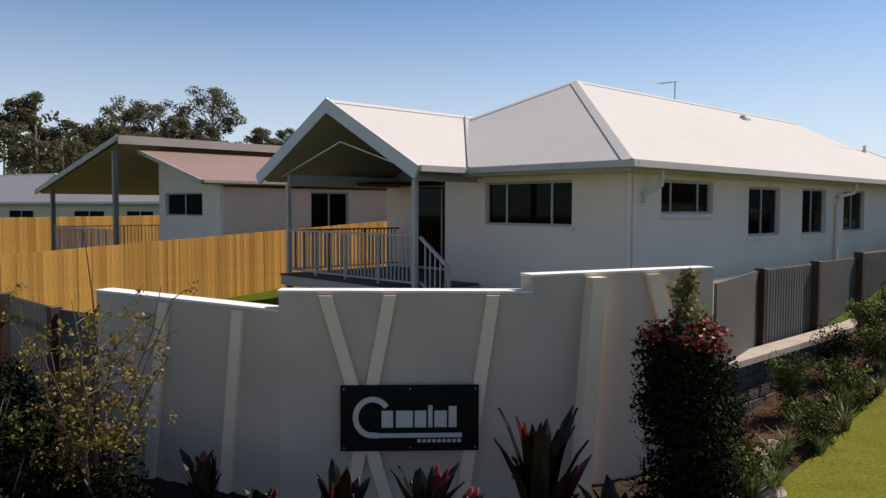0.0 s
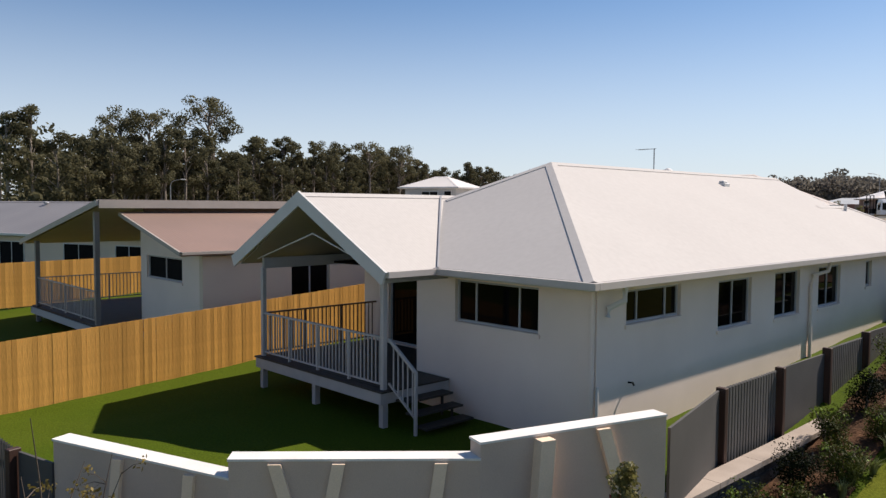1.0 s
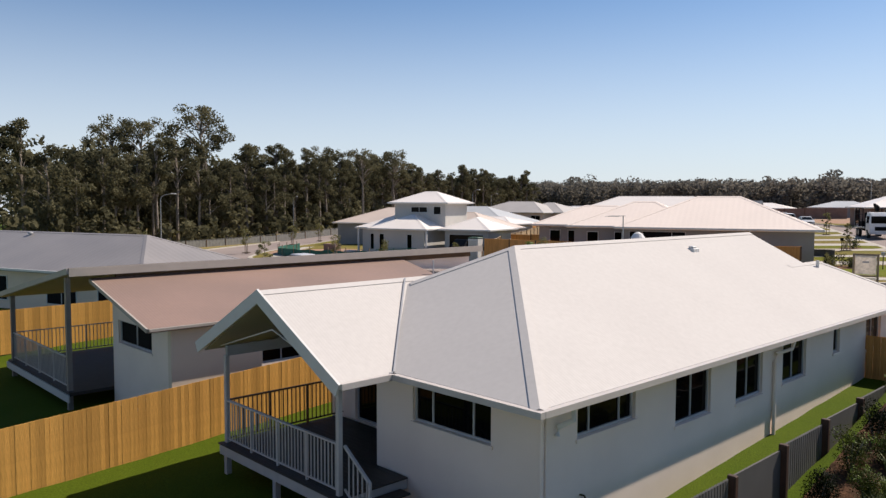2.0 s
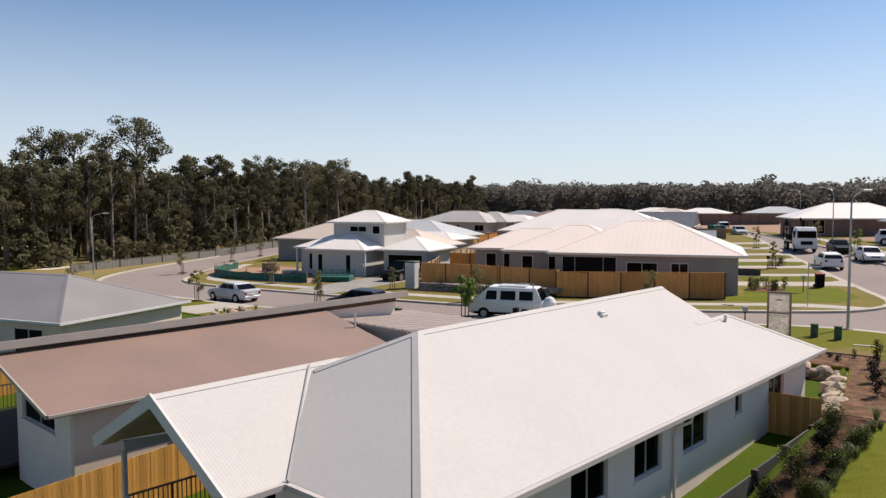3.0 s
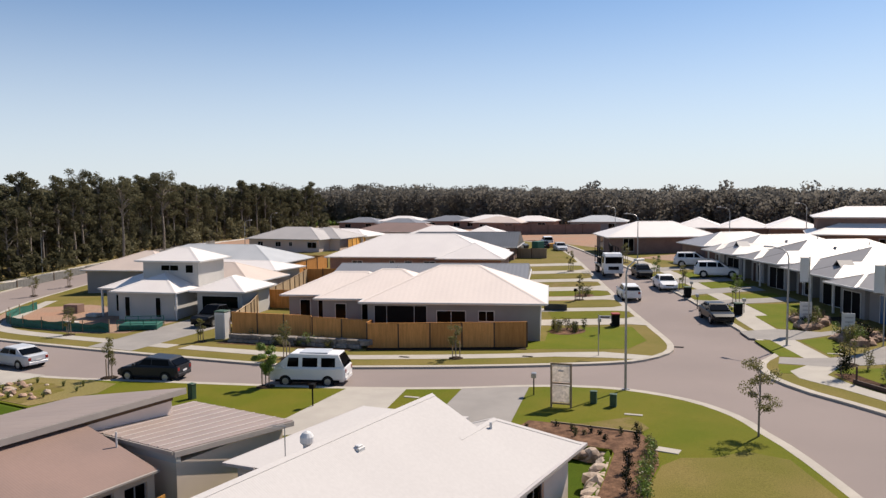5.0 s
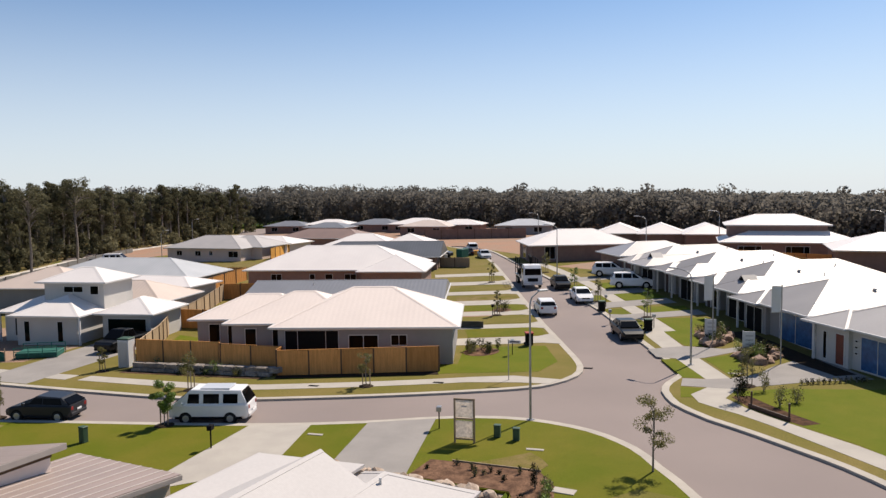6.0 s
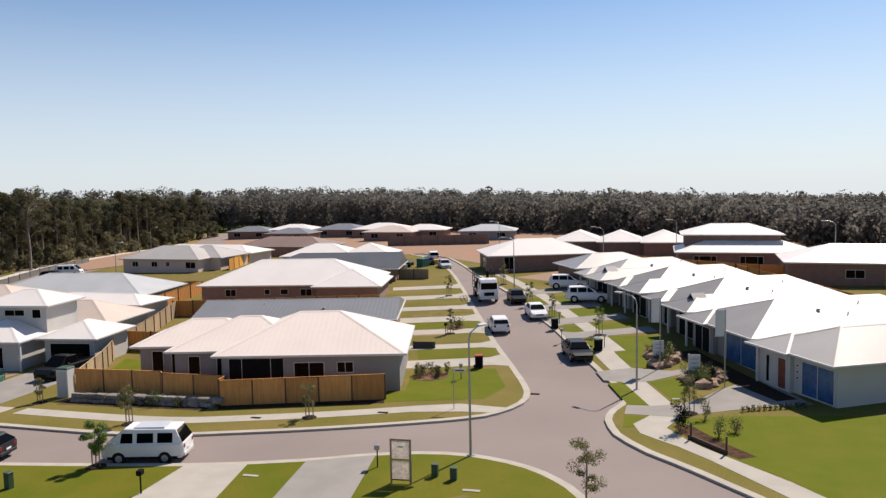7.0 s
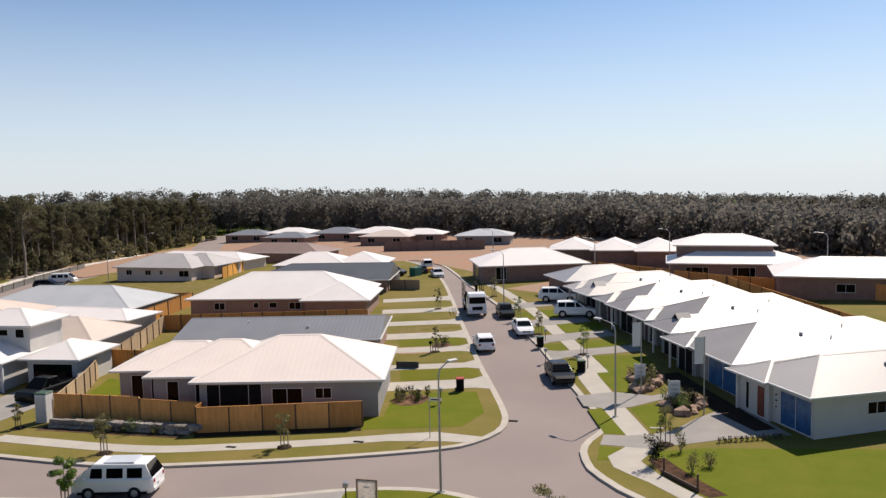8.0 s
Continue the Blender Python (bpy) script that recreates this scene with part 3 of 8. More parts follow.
patch("driveway", [(4.0, 44.3), (4.2, 42.4), (6.9, 42.6), (9.3, 44.2), (11.7, 46.0), (14.9, 47.6), (13.2, 50.45), (11.21, 52.77), (9.24, 49.6), (8.1, 46.6), (6.8, 45.2), (5.4, 44.5)], CONC_GREY, 0.016, "grey paved driveway to a display home", "driveway")
patch("driveway", [(1.3, 50.0), (0.26, 52.15), (2.68, 53.74), (5.55, 53.57), (8.46, 56.38), (10.91, 53.21), (9.52, 53.48), (6.24, 52.68), (4.51, 50.54), (3.1, 49.8)], CONC_GREY, 0.0165, "grey paved driveway to a display home", "driveway")
for pts in ([(1.75, 49.3), (3.06, 49.9), (5.5, 44.8), (4.0, 44.5)], [(4.2, 42.2), (5.7, 42.2), (5.6, 40.2), (4.6, 39.8)], [(4.6, 50.27), (6.23, 52.15), (7.4, 48.4), (6.9, 45.5)], [(-0.24, 59.25), (2.25, 60.97), (3.97, 53.92), (2.68, 53.92)]):
    patch("front_lawn", pts, LAWN_BRIGHT, 0.0115, "dark green clipped turf between driveways")
# Dark mulch strips that also carry fence and house shade in their colour.
patch("mulch_shade_strip", [(-22.25, 36.4), (-11.95, 41.05), (-11.5, 40.3), (-21.8, 35.6)], MULCH, 0.0195, "dark mulch strip standing for shade along a paling fence")
patch("mulch_shade_strip", [(-34.5, 35.0), (-28.2, 36.35), (-22.6, 36.2), (-22.75, 35.3), (-28.5, 34.4), (-34.35, 33.6)], MULCH, 0.026, "dark mulch round rocks, standing for shade below a fence")
patch("mulch_shade_strip", [(14.0, 48.5), (12.2, 51.3), (8.5, 57.1), (6.6, 60.2), (5.1, 59.2), (7.2, 55.8), (10.9, 50.2), (12.8, 47.7)], MULCH, 0.0175, "dark mulch strip standing for shade along display home fronts")
patch("kerb_ramp", [(-8.8, 39.0), (-9.4, 40.2), (-6.5, 41.6), (-3.2, 41.6), (-3.6, 40.3), (-5.6, 40.0)], CONC, 0.0135, "pale concrete ramp from footpath to kerb", "pavement")
for y, w in ((53.74, 2.5), (59.25, 1.7), (63.96, 2.0), (69.81, 2.7), (75.52, 2.3), (82.26, 2.7), (88.8, 2.7)):
    cand = [i for i, p in enumerate(KERB_A) if p[0] > -48 and p[1] > 46]
    drive(KERB_A, min(cand, key=lambda i: abs(KERB_A[i][1] - y)), 9, w, 1.0)
for y, w, ln in ((62.68, 2.4, 8.5), (68.57, 2.9, 8), (75.52, 3.2, 7.5), (83.43, 3.2, 7.5)):
    drive(KERB_B, index_at(KERB_B, y), ln, w, -0.5, CONC_GREY)
for y in (59.51, 65.48, 72.27, 79.51):
    i = index_at(KERB_B, y)
    p, q = Vector(KERB_B[i]), Vector(KERB_B[i + 1])
    t = (q - p).normalized()
    nrm = Vector((-t.y, t.x))
    patch("front_lawn", [tuple(p + nrm * 3.7 - t * 2.3), tuple(p + nrm * 3.7 + t * 2.3), tuple(p + nrm * 8 + t * 2.0), tuple(p + nrm * 8 - t * 1.6)], LAWN_BRIGHT, 0.011, "bright green front lawn between driveways")
    patch("front_lawn", [tuple(p + nrm * 0.3 - t * 1.8), tuple(p + nrm * 0.3 + t * 1.8), tuple(p + nrm * 2.1 + t * 1.8), tuple(p + nrm * 2.1 - t * 1.8)], LAWN, 0.011, "strip of green verge beside the kerb")
for y, turf in ((56.65, LAWN), (61.75, VERGE), (66.9, LAWN), (72.68, DIRT), (78.72, VERGE)):
    cand = [i for i, p in enumerate(KERB_A) if p[0] > -48 and p[1] > 46]
    i = min(cand, key=lambda k: abs(KERB_A[k][1] - y))
    p, q = Vector(KERB_A[i]), Vector(KERB_A[i + 1])
    t = (q - p).normalized()
    nrm = Vector((-t.y, t.x))
    patch("front_lawn", [tuple(p + nrm * 0.4 - t * 1.9), tuple(p + nrm * 0.4 + t * 1.9), tuple(p + nrm * 7 + t * 2.2), tuple(p + nrm * 7 - t * 1.2)], turf, 0.011, "bright green front lawn between driveways" if turf is LAWN else "sparse dry front lawn between driveways")
# ---- parts of buildings ----
def hip(bm, x0, x1, y0, y1, z, pitch, ends="hh", thick=0.16, soffit=True):
    """A hip or gable roof over a rectangle (eaves included); ends 'h' or 'g' at the low and high end of the ridge. Returns the ridge lines."""
    uvl = bm.loops.layers.uv.verify()
    alongx = (x1 - x0) > (y1 - y0)
    if alongx:
        L, W = x1 - x0, y1 - y0
        def tr(u, v, w): return (x0 + u, y0 + v, w)
    else:
        L, W = y1 - y0, x1 - x0
        def tr(u, v, w): return (x1 - v, y0 + u, w)
    rise = math.tan(radians(pitch)) * W / 2
    r0 = W / 2 if ends[0] == 'h' else 0.0
    r1 = L - (W / 2 if ends[1] == 'h' else 0.0)
    zt = z + rise
    def face(pts, axis):
        vs = [bm.verts.new(tr(*p)) for p in pts]
        f = bm.faces.new(vs)
        for lp, p in zip(f.loops, pts):
            lp[uvl].uv = (p[axis], p[1 - axis])
        return f
    face([(0, 0, z), (L, 0, z), (r1, W / 2, zt), (r0, W / 2, zt)], 0)
    face([(L, W, z), (0, W, z), (r0, W / 2, zt), (r1, W / 2, zt)], 0)
    face([(0, W, z), (0, 0, z), (r0, W / 2, zt)], 1)
    face([(L, 0, z), (L, W, z), (r1, W / 2, zt)], 1)
    for a, b in (((0, 0), (L, 0)), ((L, 0), (L, W)), ((L, W), (0, W)), ((0, W), (0, 0))):
        face([(*a, z - thick), (*b, z - thick), (*b, z), (*a, z)], 0)
    if soffit:
        face([(0, 0, z - thick), (0, W, z - thick), (L, W, z - thick), (L, 0, z - thick)], 0)
    lines = [((r0, W / 2, zt), (r1, W / 2, zt))] if r1 - r0 > 0.05 else []
    if ends[0] == 'h':
        lines += [((0, 0, z), (r0, W / 2, zt)), ((0, W, z), (r0, W / 2, zt))]
    if ends[1] == 'h':
        lines += [((L, 0, z), (r1, W / 2, zt)), ((L, W, z), (r1, W / 2, zt))]
    return [(tr(*a), tr(*b)) for a, b in lines]


def gutter(bm, x0, x1, y0, y1, z, w=0.1, h=0.12):
    """A gutter round a rectangle of eaves, mitred at the corners."""
    rings = []
    for o, zz in ((0.003, z - h), (w, z - h), (w, z), (0.003, z)):
        rings.append([bm.verts.new(p) for p in ((x0 - o, y0 - o, zz), (x1 + o, y0 - o, zz), (x1 + o, y1 + o, zz), (x0 - o, y1 + o, zz))])
    for k in range(4):
        r, q = rings[k], rings[(k + 1) % 4]
        for i in range(4):
            j = (i + 1) % 4
            bm.faces.new((r[i], r[j], q[j], q[i]))
    return bm


def ridge_caps(lines, pitch, m_, parent, w=0.17, label=""):
    """Folded capping along each ridge or hip line: two narrow strips lying on the slopes."""
    p = radians(pitch)
    for a, b in lines:
        a, b = Vector(a), Vector(b)
        d = (b - a).normalized()
        if abs(d.z) < 0.01:
            falls = [Vector((-d.y, d.x, 0)), Vector((d.y, -d.x, 0))]
        else:
            o = a - b if a.z < b.z else b - a
            falls = [Vector((math.copysign(1, o.x), 0, 0)), Vector((0, math.copysign(1, o.y), 0))]
        bm = bmesh.new()
        up = Vector((0, 0, 0.022))
        top = [bm.verts.new(a + up), bm.verts.new(b + up)]
        for g in falls:
            n = g * math.sin(p) + Vector((0, 0, math.cos(p)))
            t = n.cross(d)
            if t.z > 0:
                t = -t
            q = [bm.verts.new(e + t * w + n * 0.016) for e in (a, b)]
            r = [bm.verts.new(e + t * w + n * 0.002) for e in (a, b)]
            bm.faces.new((top[0], top[1], q[1], q[0]))
            bm.faces.new((q[0], q[1], r[1], r[0]))
        bmesh.ops.recalc_face_normals(bm, faces=list(bm.faces))
        if sum(f.normal.z for f in bm.faces) < 0:
            bmesh.ops.reverse_faces(bm, faces=list(bm.faces))
        part("ridge_cap", bm, m_, parent, label)


def pierced_wall(length, height, thick, holes):
    """One wall along +x, outer face at y = 0, with openings (x, z, w, h) cut right through."""
    xs = sorted({0.0, length, *[v for x, z, w, h in holes for v in (x, x + w)]})
    zs = sorted({0.0, height, *[v for x, z, w, h in holes for v in (z, z + h)]})
    def solid(i, j):
        if not (0 <= i < len(xs) - 1 and 0 <= j < len(zs) - 1):
            return False
        cx, cz = (xs[i] + xs[i + 1]) / 2, (zs[j] + zs[j + 1]) / 2
        return not any(x < cx < x + w and z < cz < z + h for x, z, w, h in holes)
    bm = bmesh.new()
    ids = {}
    def v(i, j, k):
        if (i, j, k) not in ids:
            ids[i, j, k] = bm.verts.new((xs[i], thick * k, zs[j]))
        return ids[i, j, k]
    for i in range(len(xs) - 1):
        for j in range(len(zs) - 1):
            if not solid(i, j):
                continue
            bm.faces.new((v(i, j, 0), v(i + 1, j, 0), v(i + 1, j + 1, 0), v(i, j + 1, 0)))
            bm.faces.new((v(i, j + 1, 1), v(i + 1, j + 1, 1), v(i + 1, j, 1), v(i, j, 1)))
            for a, b, p, q in (((i - 1, j), None, (i, j), (i, j + 1)), ((i + 1, j), None, (i + 1, j + 1), (i + 1, j)), ((i, j - 1), None, (i + 1, j), (i, j)), ((i, j + 1), None, (i, j + 1), (i + 1, j + 1))):
                if not solid(*a):
                    bm.faces.new((v(*p, 0), v(*q, 0), v(*q, 1), v(*p, 1)))
    bmesh.ops.recalc_face_normals(bm, faces=list(bm.faces))
    return bm


def window_in(parent, m, x, z, w, h, bars=1, sill=True, recess=0.07, frame=0.045, glass=None, fm=None, name="window"):
    """A window in a wall along +x whose outer face is at y = 0 of m: a frame with bars, a pane, and a sill."""
    fm = fm or GREYTRIM
    bm = bmesh.new()
    rings = []
    for y, f in ((recess, 0.0), (recess, frame), (recess + 0.06, frame), (recess + 0.06, 0.0)):
        rings.append([bm.verts.new(p) for p in ((x + f, y, z + f), (x + w - f, y, z + f), (x + w - f, y, z + h - f), (x + f, y, z + h - f))])
    for a, b in zip(rings, rings[1:] + rings[:1]):
        for i in range(4):
            bm.faces.new((a[i], a[(i + 1) % 4], b[(i + 1) % 4], b[i]))
    bmesh.ops.recalc_face_normals(bm, faces=list(bm.faces))
    bm.transform(m)
    win = part(name, bm, fm, parent, "metal window frame")
    for k in range(bars):
        c = x + w * (k + 1) / (bars + 1) if bars != 2 else x + w * (0.24 if k == 0 else 0.76)
        bm = B((c - 0.02, recess + 0.005, z + frame, c + 0.02, recess + 0.05, z + h - frame))
        bm.transform(m)
        part("mullion", bm, fm, win)
    bm = B((x + frame * 0.5, recess + 0.03, z + frame * 0.5, x + w - frame * 0.5, recess + 0.042, z + h - frame * 0.5))
    bm.transform(m)
    # Some calls use this pane for a shaded opening without glass.
    part("pane", bm, glass or GLASS, win, "dark window pane")
    if sill:
        bm = B((x - 0.05, -0.035, z - 0.07, x + w + 0.05, recess + 0.03, z - 0.004))
        bm.transform(m)
        part("sill", bm, WALL_WHITE if fm is TRIM else RENDER_GREY, win, "rendered window sill")
    return win


def simple_house(name, label, origin, rot, blocks, wall, roofm, base=None, pitch=23, over=0.5, height=2.55, windows=(), trim=None, group="houses of the estate", vents=(), porch=0.0):
    """A house of one or more hip-roofed blocks. blocks: (x0, x1, y0, y1, ends, height, z0). windows: (side, block, x, z, w, h, bars)."""
    x, y = origin
    z = base if base is not None else street_z(x, y)
    e = thing(name, pose(x, y, z, 0, 0, rot), label, "house", group)
    for bl in blocks:
        x0, x1, y0, y1, ends, h, z0 = (list(bl) + ["hh", height, 0.0][len(bl) - 4:])[:7] if len(bl) < 7 else bl
        part("wall", B((x0, y0, z0 - 0.4, x1, y1 - porch, z0 + h)), wall, e)
        rb = bmesh.new()
        ridges = hip(rb, x0 - over, x1 + over, y0 - over, y1 + over, z0 + h + 0.14, pitch, ends)
        bmesh.ops.remove_doubles(rb, verts=list(rb.verts), dist=0.001)
        roof = part("roof", rb, roofm, e)
        ridge_caps(ridges, pitch, roofm, roof)
        part("gutter", gutter(bmesh.new(), x0 - over, x1 + over, y0 - over, y1 + over, z0 + h + 0.15), trim or TRIM, e, "metal gutter and fascia")
    for vx, vy, kind in vents:
        x0, x1, y0, y1 = blocks[0][:4]
        d = min(vx - x0, x1 - vx, vy - y0, y1 - vy) + over
        zv = (blocks[0][6] if len(blocks[0]) > 6 else 0.0) + (blocks[0][5] if len(blocks[0]) > 5 else height) + 0.14 + d * math.tan(radians(pitch))
        if kind == "vent":
            part("roof_vent", tube(tube(bmesh.new(), [(vx, vy, zv - 0.2), (vx, vy, zv + 0.07)], 0.09, 10), [(vx, vy, zv + 0.06), (vx, vy, zv + 0.1), (vx, vy, zv + 0.17), (vx, vy, zv + 0.2)], [0.1, 0.17, 0.15, 0.04], 12), GREYTRIM, e, "grey turbine roof ventilator")
        else:
            part("vent_pipe", tube(bmesh.new(), [(vx, vy, zv - 0.2), (vx, vy, zv + 0.22)], 0.05, 8), TRIM, e, "white vent pipe")
    for sd, k, wx, wz, w, h, *rest in windows:
        bl = blocks[k]
        x0, x1, y0, y1 = bl[:4]
        zz = bl[6] if len(bl) > 6 else 0.0
        m = {'S': pose(x0, y0 - 0.10, zz), 'E': pose(x1 + 0.10, y0, zz, 0, 0, 90), 'N': pose(x1, y1 - porch + 0.10, zz, 0, 0, 180), 'W': pose(x0 - 0.10, y1, zz, 0, 0, -90)}[sd]
        bars = rest[0] if rest else 1
        g = rest[1] if len(rest) > 1 else None
        window_in(e, m, wx, wz, w, h, bars, sill=False, recess=0.055, glass=g, fm=rest[2] if len(rest) > 2 else TRIM)
    return e


# ---- the white-roofed house ----
HOUSE = thing("house", pose(0, 0, 0), "rendered single-storey house, white sheet-metal hip roof, covered front deck", "house", "houses of the estate")
WZ, EZ = -0.55, 2.42
front = [(-3.36 + 4.5, 1.47 - WZ, 2.11, 0.83)]
bm = pierced_wall(4.26, EZ - WZ, 0.24, front)
bm.transform(pose(-4.5, 0, WZ))
part("front_wall", bm, RENDER_GREY, HOUSE)
long_win = [(0.86, 1.70, 1.84, 0.6), (4.2, 1.24, 1.5, 1.01), (6.9, 1.22, 1.4, 1.05), (9.46, 1.24, 1.5, 1.03), (12.9, 1.55, 0.5, 0.72), (15.6, 1.3, 1.4, 0.95)]
LEN = 19.2
bm = pierced_wall(LEN, EZ - WZ, 0.24, [(x, z - WZ, w, h) for x, z, w, h in long_win])
bm.transform(pose(0, 0.24, WZ, 0, 0, 90) @ pose(-0.24, 0, 0))
part("side_wall", bm, RENDER_GREY, HOUSE)
bm = B((-8.2, 1.9, WZ, -7.96, LEN, EZ), (-7.96, LEN - 0.24, WZ, -0.24, LEN, EZ), (-4.5, 0.24, WZ, -4.26, 1.9, EZ))
part("rear_wall", bm, RENDER_GREY, HOUSE)
rec = [(1.0, 0.3 - WZ, 2.0, 2.05)]
bm = pierced_wall(4.19, EZ - WZ, 0.24, rec)
bm.transform(pose(-8.45, 1.66, WZ))
part("deck_wall", bm, RENDER_GREY, HOUSE)
part("ceiling", B((-7.9, 0.3, 2.34, -0.3, 19, 2.38)), DARK, HOUSE, "dark ceiling inside the house")
window_in(HOUSE, pose(0, 0, 0), -3.36, 1.47, 2.11, 0.83, 2)
for i, (x, z, w, h) in enumerate(long_win):
    window_in(HOUSE, pose(0, 0, 0, 0, 0, 90), x, z, w, h, (2, 1, 1, 1, 0, 1)[i])
window_in(HOUSE, pose(-8.45, 1.66, 0), 1.0, 0.3, 2.0, 2.05, 1, sill=False, name="sliding_door")
rb = bmesh.new()
MAIN = (-8.3, 0.36, -0.62, 16.1)
lines = hip(rb, *MAIN, 2.56, 27.0, "hg", 0.14)
bmesh.ops.remove_doubles(rb, verts=list(rb.verts), dist=0.001)
# the deck gable cuts into the front slope
for co, no in (((-3.2, -0.64, 0), (2.65, 2.77, 0)), ((-8.74, -0.64, 0), (-2.65, 2.77, 0))):
    bmesh.ops.bisect_plane(rb, geom=list(rb.verts) + list(rb.edges) + list(rb.faces), plane_co=co, plane_no=no)


def under_gable(c):
    return (c.x + 3.2) * 2.65 + (c.y + 0.64) * 2.77 < -0.001 and -(c.x + 8.74) * 2.65 + (c.y + 0.64) * 2.77 < -0.001


bmesh.ops.delete(rb, geom=[f for f in rb.faces if under_gable(f.calc_center_median())], context='FACES')
lines = [(a, b) if not (a[0] < -8 and a[1] < 0) else (Vector(a).lerp(Vector(b), 0.6), b) for a, b in lines]
part("soffit", B((-3.4, -0.55, 2.40, 0.29, 1.66, 2.416), (-8.2, 1.66, 2.40, 0.29, 19.75, 2.416)), TRIM, HOUSE, "white eave lining")
roof = part("main_roof", rb, WHITE_ROOF, HOUSE)
ridge_caps(lines, 27.0, WHITE_ROOF, roof, 0.15, "folded white ridge and hip capping")
# gable roof over the deck
gb = bmesh.new()
uvl = gb.loops.layers.uv.verify()
GX0, GX1, GY0, RX, RZ, GZ = -8.74, -3.2, -1.9, -5.97, 3.97, 2.53


def gface(bm, uvl, pts, uvs):
    f = bm.faces.new([bm.verts.new(p) for p in pts])
    for lp, uv in zip(f.loops, uvs):
        lp[uvl].uv = uv


for sx, ex in ((GX0, -1), (GX1, 1)):
    for dz in (0, -0.12):
        pts = [(sx, GY0, GZ + dz), (sx, 2.2, GZ + dz), (RX, 4.4, RZ + dz), (RX, GY0, RZ + dz)]
        if ex > 0:
            pts = [(sx, GY0, GZ + dz), (RX, GY0, RZ + dz), (RX, 4.4, RZ + dz), (sx, 2.2, GZ + dz)][::-1]
        gface(gb, uvl, pts if dz == 0 else pts[::-1], [(p[1], p[0]) for p in (pts if dz == 0 else pts[::-1])])
groof = part("gable_roof", gb, WHITE_ROOF, HOUSE)
ridge_caps([((RX, GY0, RZ), (RX, 2.9, RZ))], 27.0, WHITE_ROOF, groof, 0.15)
bb = bmesh.new()
for sx, over_, dy in ((GX0, 0.07, 0.0), (GX1, -0.07, 0.003)):
    beam(bb, (sx, GY0 - 0.02 - dy, GZ - 0.1), (RX + over_, GY0 - 0.02 - dy, RZ - 0.1 + 0.035), 0.05, 0.26, up=(0, 0, 1))
part("barge_board", bb, TRIM, HOUSE, "white barge boards on the gable")
part("valley_flashing", beam(beam(bmesh.new(), (GX1, -0.62, 2.575), (RX + 0.06, 1.99, 3.985), 0.035, 0.015), (GX1 + 0.0, -0.64, 2.56), (GX1 - 0.02, -0.7, 2.55), 0.06, 0.03), GREYTRIM, HOUSE, "grey valley flashing between the roofs")
for a, b, w, h in (
        ((GX1 + 0.1, -0.683, 2.5), (0.48, -0.683, 2.5), 0.12, 0.11),
        ((0.423, -0.62, 2.5), (0.423, 19.83, 2.5), 0.12, 0.11),
        ((0.48, 19.893, 2.5), (-4.6, 19.893, 2.5), 0.12, 0.11),
        ((-8.363, 11.7, 2.5), (-8.363, 2.3, 2.5), 0.12, 0.11),
        ((GX1 + 0.05, GY0, GZ - 0.03), (GX1 + 0.05, -0.7, GZ - 0.03), 0.1, 0.11),
        ((GX0 - 0.05, GY0, GZ - 0.03), (GX0 - 0.05, 2, GZ - 0.03), 0.1, 0.12),
):
    part("gutter", beam(bmesh.new(), a, b, w, h), GUTTERM, HOUSE, "pale grey metal gutter")
# gable front: ceiling of the deck, truss strap and beams
tb = bmesh.new()
beam(tb, (-7.95, -1.6, 2.42), (-7.95, 1.66, 2.42), 0.09, 0.24)
part("beam", tb, GREYTRIM, HOUSE, "grey painted deck beam")
part("beam", beam(bmesh.new(), (-3.62, -1.6, 2.42), (-3.62, 0.0, 2.42), 0.09, 0.24), GREYTRIM, HOUSE, "grey painted deck beam")
tb = bmesh.new()
for a, b in (((-8.2, -1.6, 2.5), (-5.95, -1.6, 3.15)), ((-5.95, -1.6, 3.15), (-3.7, -1.6, 2.5))):
    beam(tb, a, b, 0.02, 0.025)
part("tie_rod", tb, TRIM, HOUSE, "thin white roof tie")
tb = bmesh.new()
tri = ((-8.5, 2.42), (-3.4, 2.42), (RX, 3.78))
fa, fb = [tb.verts.new((x, 1.68, z)) for x, z in tri], [tb.verts.new((x, 1.88, z)) for x, z in tri]
tb.faces.new(fa)
tb.faces.new(fb[::-1])
for i in range(3):
    tb.faces.new((fa[i], fb[i], fb[(i + 1) % 3], fa[(i + 1) % 3]))
bmesh.ops.recalc_face_normals(tb, faces=list(tb.faces))
part("gable_infill", tb, LINING, HOUSE, "grey lined gable end behind the deck")
for sx in (GX0 + 0.12, GX1 - 0.12):
    part("deck_lining", beam(bmesh.new(), ((sx + RX) / 2, GY0 + 0.05, (GZ + RZ) / 2 - 0.2), ((sx + RX) / 2, 1.66, (GZ + RZ) / 2 - 0.2), 2.75, 0.03, up=(-(RZ - GZ) * (1 if sx < RX else -1), 0, abs(sx - RX))), LINING, HOUSE, "grey sheet lining under the gable roof")
# deck
for px, py in ((-7.95, -1.6), (-3.62, -1.6)):
    part("post", B((px - 0.05, py - 0.05, 0.3, px + 0.05, py + 0.05, 2.32), bevel=0.008), RAILM, HOUSE, "square painted deck post")
for px in (-7.95, -5.85, -3.62):
    part("stump", B((px - 0.06, -1.66, -0.6, px + 0.06, -1.54, 0.07)), RAILM, HOUSE, "short deck stump")
